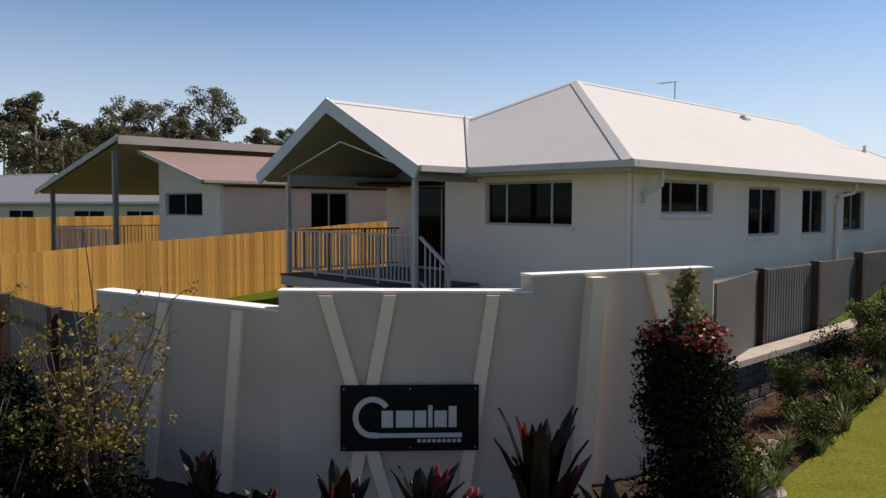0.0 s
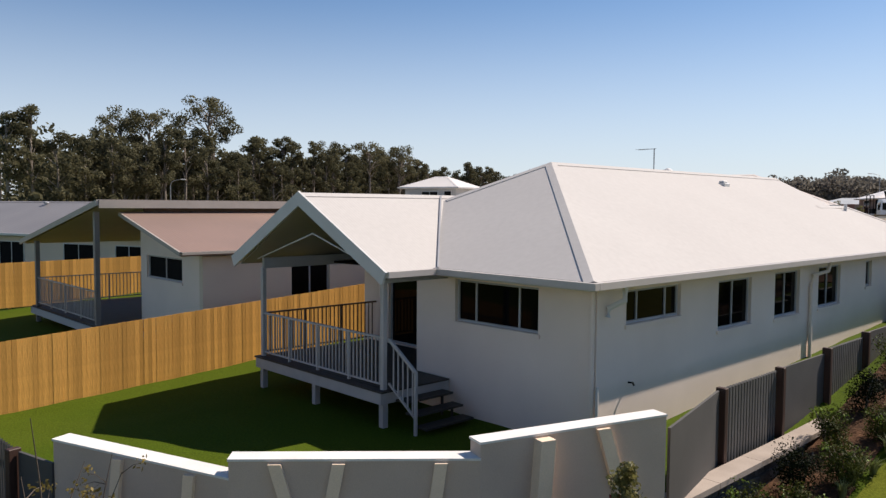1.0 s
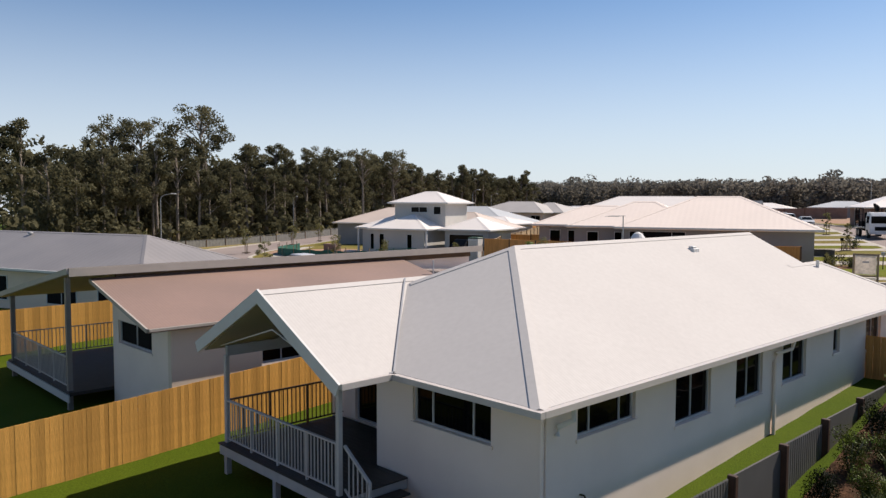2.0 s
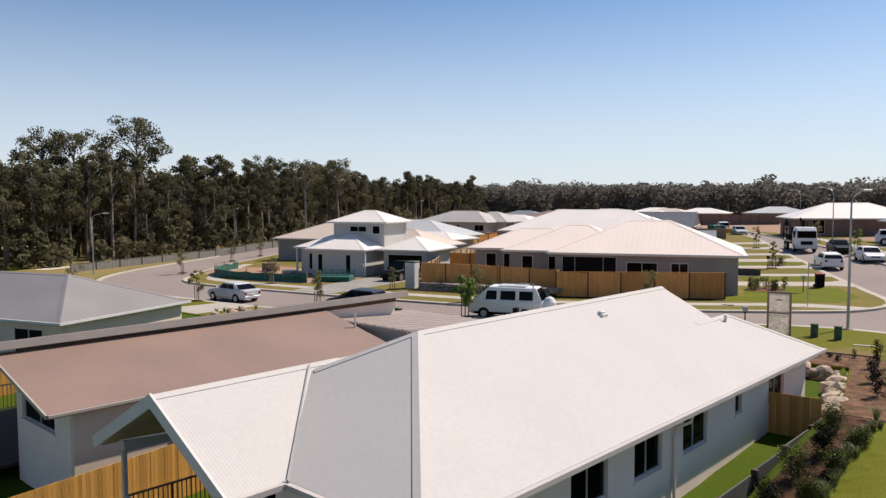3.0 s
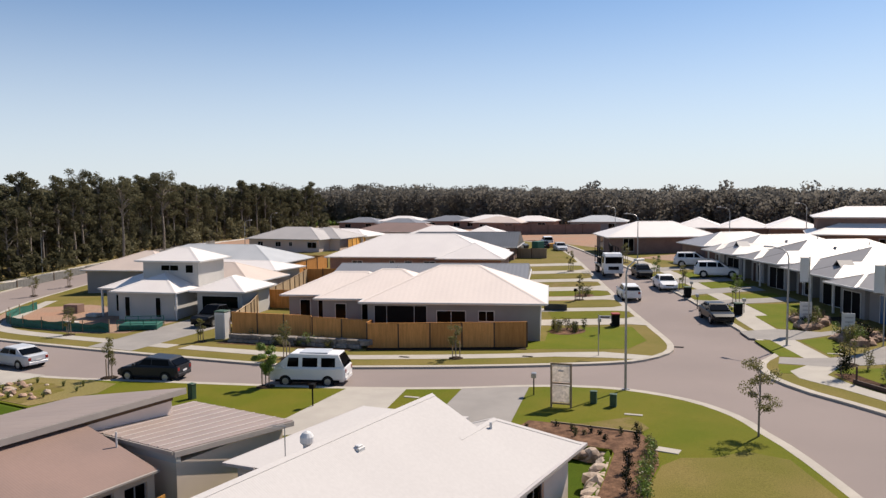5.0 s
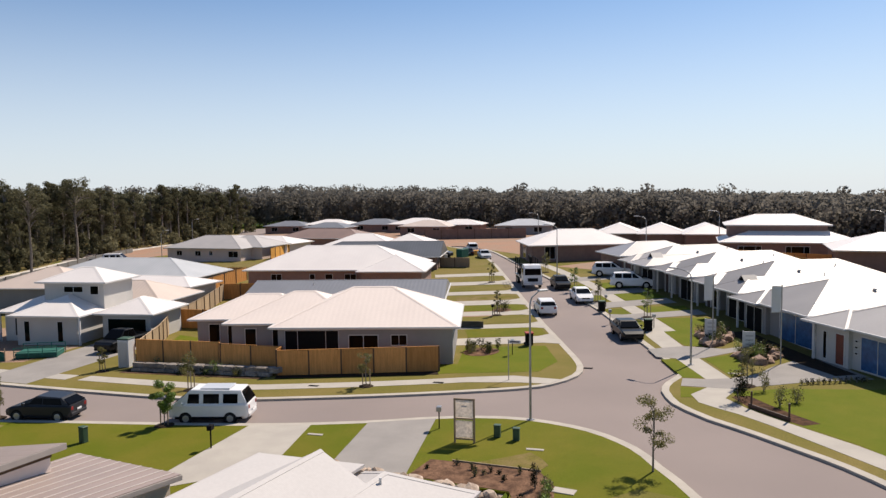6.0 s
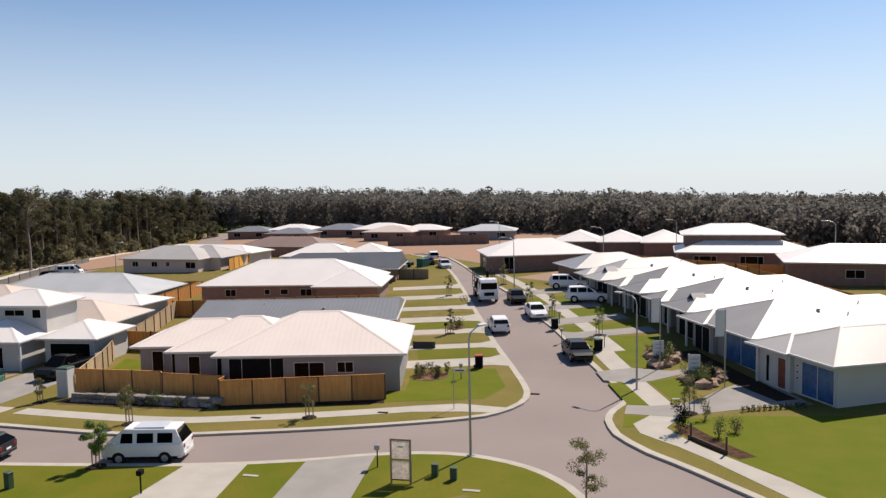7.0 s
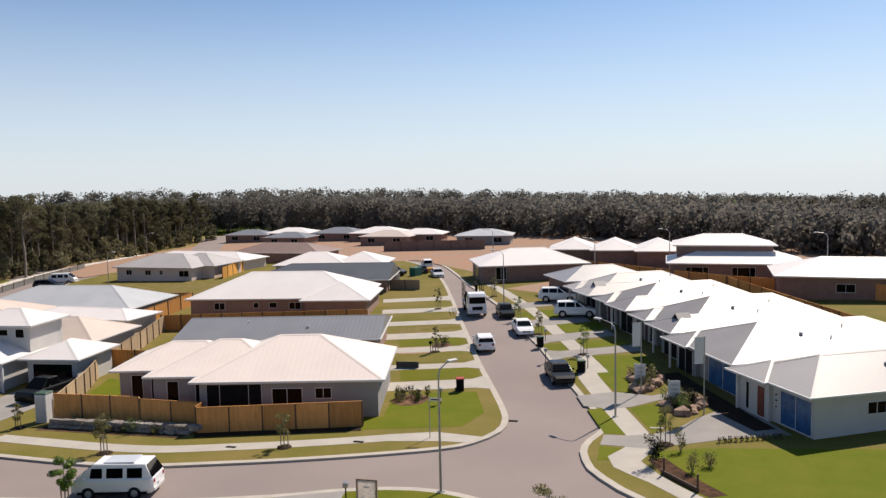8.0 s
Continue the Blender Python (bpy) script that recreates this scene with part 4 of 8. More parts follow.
part("deck_bearer", B((-8.03, -1.76, 0.06, -3.5, -1.72, 0.27), (-8.03, -1.72, 0.06, -7.99, 1.64, 0.27), (-3.54, -1.72, 0.06, -3.5, -0.02, 0.27)), RAILM, HOUSE, "pale fascia of the deck")
db = [bpy.data.meshes.new("deck_board")]
bm = B((-8.07, -0.068, 0, -3.46, 0.068, 0.03))
bm.to_mesh(db[0])
bm.free()
db[0].materials.append(DECKM)
for k in range(23):
    y = -1.71 + 0.145 * k
    if y > -0.08:
        bm = B((-8.07, y - 0.068, 0.275, -4.52, y + 0.068, 0.305))
        part("deck_board", bm, DECKM, HOUSE)
    else:
        o = new("deck_board", db[0])
        o.parent = HOUSE
        o.location = (0, y, 0.275)


def railing(parent, a, b, z0, z1, step=0.115, posts=(), m_=None):
    """Balustrade from a to b: rails, balusters, and posts at the given fractions."""
    m_ = m_ or RAILM
    a, b = Vector(a), Vector(b)
    bm = bmesh.new()
    beam(bm, (*a, z1), (*b, z1), 0.06, 0.035)
    beam(bm, (*a, z0), (*b, z0), 0.035, 0.035)
    part("rail", bm, m_, parent, "metal top and bottom rail")
    n = max(2, int((b - a).length / step))
    for k in range(1, n):
        p = a + (b - a) * k / n
        part("baluster", B((p.x - 0.011, p.y - 0.011, z0 + 0.018, p.x + 0.011, p.y + 0.011, z1 - 0.018)), m_, parent)
    for f in posts:
        p = a + (b - a) * f
        part("rail_post", B((p.x - 0.025, p.y - 0.025, z0 - 0.08, p.x + 0.025, p.y + 0.025, z1 - 0.02)), m_, parent)


railing(HOUSE, (-7.95, -1.6), (-3.62, -1.6), 0.4, 1.28, posts=(0.25, 0.5, 0.75))
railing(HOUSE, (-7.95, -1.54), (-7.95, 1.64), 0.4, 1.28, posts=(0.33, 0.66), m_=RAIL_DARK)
for k in range(3):
    part("step", B((-3.44 + 0.28 * k, -1.45, 0.09 - 0.19 * k, -3.14 + 0.28 * k, -0.25, 0.13 - 0.19 * k), (-3.44 + 0.28 * k, -0.3, -0.6, -3.4 + 0.28 * k, -0.26, 0.09 - 0.19 * k)), DECKM, HOUSE, "dark timber step")
part("stair_rail", beam(beam(bmesh.new(), (-3.56, -1.52, 1.25), (-2.8, -1.52, 0.74), 0.05, 0.05), (-2.8, -1.52, 0.76), (-2.8, -1.52, -0.5), 0.05, 0.05), RAILM, HOUSE, "sloping metal stair rail")
part("stair_rail", beam(bmesh.new(), (-3.56, -1.52, 0.42), (-2.8, -1.52, -0.1), 0.035, 0.035), RAILM, HOUSE, "lower stair rail")
for k in range(1, 6):
    x = -3.56 + 0.135 * k
    part("baluster", beam(bmesh.new(), (x, -1.52, 1.25 - 0.088 * k), (x, -1.52, 0.42 - 0.09 * k), 0.022), RAILM, HOUSE)
# downpipes, tap, roof fittings
bm = tube(bmesh.new(), [(0.3, 0.35, 2.42), (0.3, 0.35, 2.2), (0.06, 0.25, 2.05), (0.06, 0.22, 1.9)], 0.05, 8)
part("downpipe", bm, TRIM, HOUSE, "white downpipe offset at the corner")
part("downpipe", tube(bmesh.new(), [(-0.06, -0.05, 2.4), (-0.06, -0.05, -0.5)], 0.045, 8), RENDER_GREY, HOUSE, "downpipe painted like the wall")
part("downpipe", tube(bmesh.new(), [(0.3, 9.4, 2.42), (0.28, 9.3, 2.2), (0.07, 8.9, 2.1), (0.06, 8.87, 1.9), (0.06, 8.87, 0.0)], 0.045, 8), RENDER_GREY, HOUSE, "downpipe painted like the wall")
part("conduit", tube(bmesh.new(), [(0.04, -0.02, 0.75), (0.04, -0.02, -0.5)], 0.025, 6), TRIM, HOUSE, "white plastic conduit")
part("tap", tube(bmesh.new(), [(0.01, 0.95, 0.68), (0.1, 0.95, 0.69), (0.13, 0.95, 0.64)], 0.018, 6), DARK, HOUSE, "small garden tap on the wall")
part("roof_vent", B((-3.42, 10.72, 4.2, -3.16, 11.06, 4.47), (-3.37, 10.77, 4.47, -3.21, 11.01, 4.53), bevel=0.02), TRIM, HOUSE, "low white roof vent")
part("vent_pipe", tube(bmesh.new(), [(-1.85, 16.6, 3.4), (-1.85, 16.6, 3.9)], 0.05, 8), TRIM, HOUSE, "white vent pipe through the roof")
bm = tube(bmesh.new(), [(-4.7, 10.2, 4.1), (-4.7, 10.2, 4.5)], 0.12, 12)
tube(bm, [(-4.7, 10.2, 4.5), (-4.7, 10.2, 4.58), (-4.7, 10.2, 4.75), (-4.7, 10.2, 4.87), (-4.7, 10.2, 4.92)], [0.13, 0.21, 0.21, 0.13, 0.03], 14)
part("whirlybird", bm, TRIM, HOUSE, "white turbine roof ventilator")
bm = tube(bmesh.new(), [(-4.45, 9.0, 4.3), (-4.45, 9.0, 5.42)], 0.016, 6)
beam(bm, (-4.9, 8.9, 5.4), (-4.4, 9.02, 5.42), 0.016)
for k in range(4):
    beam(bm, (-4.88 + 0.12 * k, 8.72, 5.4), (-4.88 + 0.12 * k, 9.12, 5.42), 0.01)
part("antenna", bm, STEELM, HOUSE, "thin television aerial")
# lower hipped wing towards the street, and a nearly flat roof along the west side
rb = bmesh.new()
lines = hip(rb, -4.6, 0.36, 14.8, 19.83, 2.55, 27.0, "gh", 0.14)
wing = part("wing_roof", rb, WHITE_ROOF, HOUSE)
ridge_caps(lines, 27.0, WHITE_ROOF, wing, 0.15)
# ---- entrance wall ----
SIGNWALL = thing("entrance_wall", pose(0, 0, 0), "stepped grey rendered estate entrance wall with slanting sand-coloured ribs", "wall")


def wall_frame(a, b):
    u = (b - a).normalized()
    return Matrix(((u.x, -u.y, 0, a.x), (u.y, u.x, 0, a.y), (0, 0, 1, 0), (0, 0, 0, 1))), (b - a).length


def slant(m, p, q, w=0.145, d=0.055, name="rib"):
    """A rib on the wall's face from p to q, each (along, z)."""
    bm = bmesh.new()
    hw = w / 2
    v = [bm.verts.new((x, y, z)) for y in (0.01, -d) for x, z in ((p[0] - hw, p[1]), (p[0] + hw, p[1]), (q[0] + hw, q[1]), (q[0] - hw, q[1]))]
    for f in ((0, 1, 2, 3), (7, 6, 5, 4), (0, 4, 5, 1), (1, 5, 6, 2), (2, 6, 7, 3), (3, 7, 4, 0)):
        bm.faces.new([v[i] for i in f])
    bmesh.ops.recalc_face_normals(bm, faces=list(bm.faces))
    bm.transform(m)
    part(name, bm, RIBM, SIGNWALL, "slanting sand-coloured rib")


BASE = -2.1
for (a, b), (z0, z1) in zip(((SIGN_A, SIGN_B), (SIGN_B, SIGN_C), (SIGN_C, SIGN_D)), ((0.76, 0.66), (0.875, 0.865), (1.05, 1.05))):
    m, L = wall_frame(a, b)
    bm = bmesh.new()
    v = [bm.verts.new(p) for p in ((0, 0, BASE), (L, 0, BASE), (L, 0.24, BASE), (0, 0.24, BASE), (0, 0, z0 - 0.03), (L, 0, z1 - 0.03), (L, 0.24, z1 - 0.03), (0, 0.24, z0 - 0.03))]
    for q in ((3, 2, 1, 0), (4, 5, 6, 7), (0, 1, 5, 4), (1, 2, 6, 5), (2, 3, 7, 6), (3, 0, 4, 7)):
        bm.faces.new([v[i] for i in q])
    bm.transform(m)
    seg = part("wall_panel", bm, RENDER_SIGN, SIGNWALL)
    bm = bmesh.new()
    beam(bm, (-0.01, 0.12, z0 - 0.013), (L + 0.005, 0.12, z1 - 0.013), 0.27, 0.028)
    bm.transform(m)
    part("capping", bm, CAP, seg, "pale painted capping")
mA, LA = wall_frame(SIGN_A, SIGN_B)
slant(mA, (0.78, -2.0), (1.11, 0.66))
slant(mA, (1.93, -2.0), (2.2, 0.62))
mB, LB = wall_frame(SIGN_B, SIGN_C)
slant(mB, (1.35, -2.0), (0.52, 0.82))
slant(mB, (0.70, -2.0), (1.24, 0.82))
slant(mB, (1.99, -2.0), (2.40, 0.82))
mC, LC = wall_frame(SIGN_C, SIGN_D)
slant(mC, (0.60, -2.0), (0.83, 1.0), 0.2, 0.16)
slant(mC, (2.6, -1.6), (1.72, 1.0), 0.19, 0.06)
# sign board: emblem and lettering drawn as plain shapes
SIGN = thing("estate_sign", mB @ pose(0.69, -0.075, -0.925), "black estate sign board with silver lettering fixed to the grey wall", "sign")
part("panel", B((0, -0.03, 0, 1.55, 0.0, 0.745), bevel=0.004), BLACKM, SIGN, "matt black sign panel")
bm = bmesh.new()
pts = [(0.36 + 0.19 * math.cos(radians(d)), 0.385 + 0.205 * math.sin(radians(d))) for d in range(35, 266, 11)] + [(0.42, 0.18), (1.36, 0.18)]
for p, q in zip(pts, pts[1:]):
    beam(bm, (p[0], -0.036, p[1]), (q[0], -0.036, q[1]), 0.012, 0.062 if q[0] < 0.5 or q[1] > 0.2 else 0.05, up=(0, 0, 1))
part("emblem", bm, LETTERM, SIGN, "silver sweeping emblem")
for x, w, h in ((0.46, 0.13, 0.19), (0.62, 0.19, 0.19), (0.83, 0.13, 0.19), (0.98, 0.05, 0.25), (1.05, 0.14, 0.19), (1.21, 0.09, 0.24)):
    part("letter_bar", B((x, -0.043, 0.27, x + w, -0.0305, 0.27 + h), bevel=0.003), LETTERM, SIGN, "silver raised letter shape")
for k in range(9):
    part("small_letter_bar", B((0.86 + 0.056 * k, -0.043, 0.1, 0.9 + 0.056 * k, -0.0305, 0.135)), LETTERM, SIGN)
for x in (0.04, 0.78, 1.51):
    for z in (0.04, 0.705):
        part("screw", tube(bmesh.new(), [(x, -0.03, z), (x, -0.036, z)], 0.01, 8), STEELM, SIGN)

# ---- dark side fences with brown posts ----


def picket_fence(pts, z_of, height, label, skip_first=False, first=0):
    f = thing("fence", pose(0, 0, 0), label, "fence", "estate fences")
    for k, (p, q) in enumerate(zip(pts, pts[1:])):
        p, q = Vector(p), Vector(q)
        z = z_of(*((p + q) / 2))
        m, L = wall_frame(p, q)
        bm = B((-0.055, -0.12, z_of(*p) - 0.3, 0.055, 0.05, z + height + 0.04), bevel=0.01)
        bm.transform(m)
        if not (skip_first and k == 0):
            part("post", bm, POST_BROWN, f, "brown stained square post")
        else:
            bm.free()
        if (k + first) % 2:
            bm = B((0.08, -0.01, z + 0.02, L - 0.08, 0.03, z + height))
            bm.transform(m)
            part("panel", bm, FENCE_DARK, f, "plain charcoal sheet panel")
        else:
            bm = B((0.08, 0.03, z + 0.2, L - 0.08, 0.06, z + 0.27), (0.08, 0.03, z + height - 0.3, L - 0.08, 0.06, z + height - 0.23))
            bm.transform(m)
            part("rail", bm, FENCE_SLAT, f)
            n = int(L / 0.115)
            for i in range(n):
                x = 0.1 + (L - 0.2) * (i + 0.5) / n
                bm = B((x - 0.035, -0.01, z + 0.02, x + 0.035, 0.028, z + height - 0.02))
                v = [w for w in bm.verts if w.co.z > z + 1 and w.co.x > x]
                for w in v:
                    w.co.z += 0.03
                bm.transform(m)
                part("picket", bm, FENCE_SLAT, f)
    return f


def side_z(x, y):
    return -0.47 + 0.035 * max(0.0, y - 4)


FY = [-1.5, 1.1, 3.32, 5.55, 7.78, 10.0, 12.2, 14.4, 15.7]
picket_fence([(2.2 if y < -1 else 1.62, y) for y in FY], side_z, 1.29, "charcoal panel and picket fence with brown posts on block wall", True, 1)
picket_fence([(-8.1, -8.0), (-5.95, -7.8), (-3.8, -7.72), (-2.86, -7.5)], lambda x, y: -0.95, 1.4, "charcoal picket fence with brown posts beside the entrance wall", False, 1)
# retaining wall of split-face blocks
RET = thing("retaining_wall", pose(0, 0, 0), "low split-face block retaining wall with a pale capping under the fence", "wall")
part("core", B((1.78, -1.2, -1.9, 1.94, 15.7, -0.5)), BLOCKM, RET, "dark joints behind the blocks")
blk = bpy.data.meshes.new("block")
bm = B((-0.19, -0.02, -0.095, 0.19, 0.1, 0.095), bevel=0.012)
for v in bm.verts:
    if v.co.y < 0:
        v.co.y += random.uniform(-0.012, 0.012)
bm.to_mesh(blk)
bm.free()
blk.materials.append(BLOCKM)
for r in range(5):
    for k in range(46):
        y = -1.0 + 0.395 * k + (0.2 if r % 2 else 0)
        z = side_z(0, y) - 0.07 - 0.2 * r
        if y < 15.6 and (z > ground_z(3, y) - 0.3 or r < 2):
            o = new("block", blk)
            o.parent = RET
            o.matrix_basis = pose(1.98 + random.uniform(-0.008, 0.008), y, z, 2.95, 0, 90)
for k in range(12):
    y0 = -1.25 + 1.45 * k
    bm = bmesh.new()
    beam(bm, (1.93, y0, side_z(0, y0) + 0.075), (1.93, y0 + 1.44, side_z(0, y0 + 1.44) + 0.075), 0.36, 0.09)
    part("capping", bm, CAPSTONE, RET, "tan concrete capping stone")

# ---- treated pine paling fences ----


def paling_fence(a, b, z0, z1, height, m_, label, width=0.1, rails=True, lift=0.02, name="paling_fence"):
    a, b = Vector(a), Vector(b)
    f = thing(name, pose(0, 0, 0), label, "fence", "paling fences")
    m, L = wall_frame(a, b)
    n = max(1, int(L / width))
    me = bpy.data.meshes.new("paling")
    bm = B((-width * 0.497, -0.008, 0, width * 0.497, 0.008, height), bevel=0.0)
    bm.to_mesh(me)
    bm.free()
    me.materials.append(m_)
    for i in range(n):
        t = (i + 0.5) / n
        o = new("paling", me)
        o.parent = f
        o.matrix_basis = m @ pose(L * t, random.uniform(-0.003, 0.003), z0 + (z1 - z0) * t + random.uniform(-0.004, 0.004), 0, random.uniform(-0.2, 0.2), 0)
    if rails:
        bm = bmesh.new()
        for h in (0.25, height * 0.5, height - 0.25):
            beam(bm, (0, 0.035, z0 + h), (L, 0.035, z1 + h), 0.04, 0.08)
        bm.transform(m)
        part("rail", bm, m_, f)
        for i in range(int(L / 2.4) + 1):
            bm = B((i * 2.4 - 0.05, 0.06, z0 + (z1 - z0) * i * 2.4 / L - 0.2, i * 2.4 + 0.05, 0.15, z0 + (z1 - z0) * i * 2.4 / L + height - 0.05))
            bm.transform(m)
            part("post", bm, m_, f)
    return f


def far_fence(pts, height, m_, label, name="paling_fence", base=None, bays=2.4):
    """A paling fence further off: one panel a bay, with boards cut into its face, and posts."""
    f = thing(name, pose(0, 0, 0), label, "fence", "paling fences")
    for a, b in zip(pts, pts[1:]):
        a, b = Vector(a), Vector(b)
        m, L = wall_frame(a, b)
        n = max(1, round(L / bays))
        for k in range(n):
            p = a + (b - a) * (k + 0.5) / n
            z = (base if base is not None else street_z(*p)) + random.uniform(-0.02, 0.02)
            x0, x1 = L * k / n + 0.03, L * (k + 1) / n - 0.03
            bm = bmesh.new()
            nb, line = 12, []
            for i in range(nb):
                w = (x1 - x0) / nb
                yy, zt = (i % 2) * 0.014, z + height + random.uniform(-0.012, 0.012)
                line += [(x0 + i * w, yy, zt), (x0 + (i + 1) * w, yy, zt)]
            line += [(x1, 0.04, z + height), (x0, 0.04, z + height)]
            lo, hi = [bm.verts.new((x, y, z - 0.3)) for x, y, q in line], [bm.verts.new(v) for v in line]
            for i in range(len(line)):
                j = (i + 1) % len(line)
                bm.faces.new((lo[i], lo[j], hi[j], hi[i]))
            bm.faces.new(hi)
            bm.transform(m)
            part("panel", bm, m_, f)
            bm = B((x0 - 0.09, -0.06, z - 0.3, x0 + 0.02, 0.05, z + height + 0.05))
            bm.transform(m)
            part("post", bm, FENCE_POST, f)
        bm = bmesh.new()
        za, zb = ((base, base) if base is not None else (street_z(*a), street_z(*b)))
        beam(bm, (0, 0.01, za + height + 0.03), (L, 0.01, zb + height + 0.03), 0.08, 0.03)
        bm.transform(m)
        part("capping_rail", bm, m_, f)
    return f


paling_fence((-10.4, -6.85), (-10.6, -0.7), -0.87, -0.52, 1.68, PINE, "new golden pine paling fence between the yards")
paling_fence((-10.6, -0.7), (-11.0, 10.0), -0.52, 0.1, 1.68, PINE, "new golden pine paling fence between the houses")
paling_fence((-10.25, -10.4), (-10.4, -6.85), -1.75, -0.87, 1.68, PINE, "new golden pine paling fence sloping down to the street")
paling_fence((-26.2, -9.5), (-26.6, 7.0), -0.5, -0.35, 1.8, PINE, "golden pine paling fence behind the neighbouring yard", 0.15)
paling_fence((0.02, 15.6), (1.55, 15.7), 0.42, 0.42, 1.33, PINE_OLD, "weathered timber side gate fence", 0.1)
EDGE_LINE = smooth_path([(-96, 24), (-104, 46), (-117.65, 78.72), (-134.66, 113.76), (-143.71, 142.75)], 3.2)

# ---- brown-roofed neighbour ----
NB = thing("house", pose(0, 0, 0), "grey rendered house with split brown skillion roofs and covered deck", "house", "houses of the estate")
nz = -0.5
holes = [(0.24, 1.53 - nz, 2.45, 0.68)]
bm = pierced_wall(3.75, 2.35 - nz, 0.2, holes)
bm.transform(pose(-15.75, -1.2, nz))
part("front_wall", bm, RENDER_GREY, NB)
bm = bmesh.new()
f = [bm.verts.new(p) for p in ((-15.75, -1.2, 2.35), (-11.8, -1.2, 2.35), (-15.75, -1.2, 3.35))]
g = [bm.verts.new(p) for p in ((-15.75, -1.0, 2.35), (-11.8, -1.0, 2.35), (-15.75, -1.0, 3.35))]
bm.faces.new(f)
bm.faces.new(g[::-1])
for i in range(3):
    bm.faces.new((f[i], g[i], g[(i + 1) % 3], f[(i + 1) % 3]))
bmesh.ops.recalc_face_normals(bm, faces=list(bm.faces))
part("gable_wall", bm, RENDER_GREY, NB)
sw = [(2.75, 1.05 - nz, 1.35, 1.2), (7.6, 1.2 - nz, 2.2, 0.95), (10.2, 1.3 - nz, 0.9, 0.8)]
bm = pierced_wall(11.4, 2.34 - nz, 0.2, sw)
bm.transform(pose(-11.8, -1.2, nz, 0, 0, 90))
part("side_wall", bm, WALL_CREAM, NB, "cream rendered side wall")
part("rear_wall", B((-15.75, 10.0, nz, -12.0, 10.2, 2.4), (-15.95, -1.2, nz, -15.75, 14.2, 3.4)), RENDER_GREY, NB)
window_in(NB, pose(-15.75, -1.2, 0), 0.24, 1.53, 2.45, 0.68, 1, glass=DARK)
for x, z, w, h in sw:
    window_in(NB, pose(-11.8, -1.2, 0, 0, 0, 90), x, z + nz, w, h, 1)


def skillion(name, x0, x1, y0, y1, z0, z1, m_, parent, thick=0.12, label=""):
    """A single-slope roof, z0 at x0 and z1 at x1, ribs running across the slope's fall."""
    bm = bmesh.new()
    uvl = bm.loops.layers.uv.verify()
    t = [(x0, y0, z0), (x1, y0, z1), (x1, y1, z1), (x0, y1, z0)]
    lo = [(x, y, z - thick) for x, y, z in t]
    faces = [t, lo[::-1]] + [[lo[i], lo[(i + 1) % 4], t[(i + 1) % 4], t[i]] for i in range(4)]
    for q in faces:
        gface(bm, uvl, q, [(p[1], p[0]) for p in q])
    bmesh.ops.recalc_face_normals(bm, faces=list(bm.faces))
    return part(name, bm, m_, parent, label)


skillion("roof", -15.65, -11.52, -1.92, 10.15, 3.5, 2.5, BROWN_ROOF, NB, label="brown corrugated skillion roof")
skillion("high_roof", -23.4, -15.45, -2.6, 14.7, 2.42, 3.86, TAUPE_ROOF, NB, label="taupe ribbed high skillion roof")
part("barge_board", beam(beam(bmesh.new(), (-23.45, -2.63, 2.32), (-15.43, -2.63, 3.77), 0.05, 0.17), (-15.42, -2.6, 3.73), (-15.42, 14.7, 3.73), 0.05, 0.24), BARGE, NB, "pale barge board of the high roof")
part("fascia", beam(beam(bmesh.new(), (-15.65, -1.95, 3.44), (-11.52, -1.95, 2.45), 0.05, 0.11), (-11.48, -1.92, 2.46), (-11.48, 10.15, 2.46), 0.08, 0.07), BARGE, NB, "sand-coloured fascia and gutter")
part("clerestory", B((-15.72, -1.2, 3.4, -15.66, 14.2, 3.74)), FENCE_POST, NB, "dark brown strip between the roofs")
part("deck_soffit", beam(bmesh.new(), (-23.3, 1.0, 2.27), (-15.6, 1.0, 3.67), 7.0, 0.02), SOFFIT, NB, "cream deck ceiling lining")
part("deck_wall", B((-22.5, 2.6, nz, -15.95, 2.8, 2.4)), WALL_WHITE, NB)
part("deck_floor", B((-22.6, -2.5, -0.02, -15.98, 2.58, 0.08)), DECKM, NB)
part("deck_fascia", B((-22.6, -2.55, -0.2, -15.9, -2.51, 0.02)), WALL_WHITE, NB)
for px, zt in ((-22.3, 2.4), (-16.3, 3.5)):
    part("post", B((px - 0.07, -2.45, -0.5, px + 0.07, -2.31, zt)), POSTM, NB, "square taupe deck post")
railing(NB, (-22.3, -2.38), (-16.3, -2.38), 0.2, 1.08, 0.13, posts=(0.25, 0.5, 0.75))
railing(NB, (-22.3, -2.3), (-22.3, 2.5), 0.2, 1.08, 0.13, posts=(0.5,))
GAR = ((-16.5, 10.6, 3.06), (-11.25, 10.6, 3.06), (-11.0, 16.4, 2.66), (-17.0, 16.4, 2.66))
bm = bmesh.new()
lo, hi = [bm.verts.new((x, y, z - 0.07)) for x, y, z in GAR], [bm.verts.new(p) for p in GAR]
bm.faces.new(hi)
bm.faces.new(lo[::-1])
for i in range(4):
    bm.faces.new((lo[i], lo[(i + 1) % 4], hi[(i + 1) % 4], hi[i]))
groof = part("garage_roof", bm, TAUPE_SHEET, NB, "taupe ribbed garage roof")
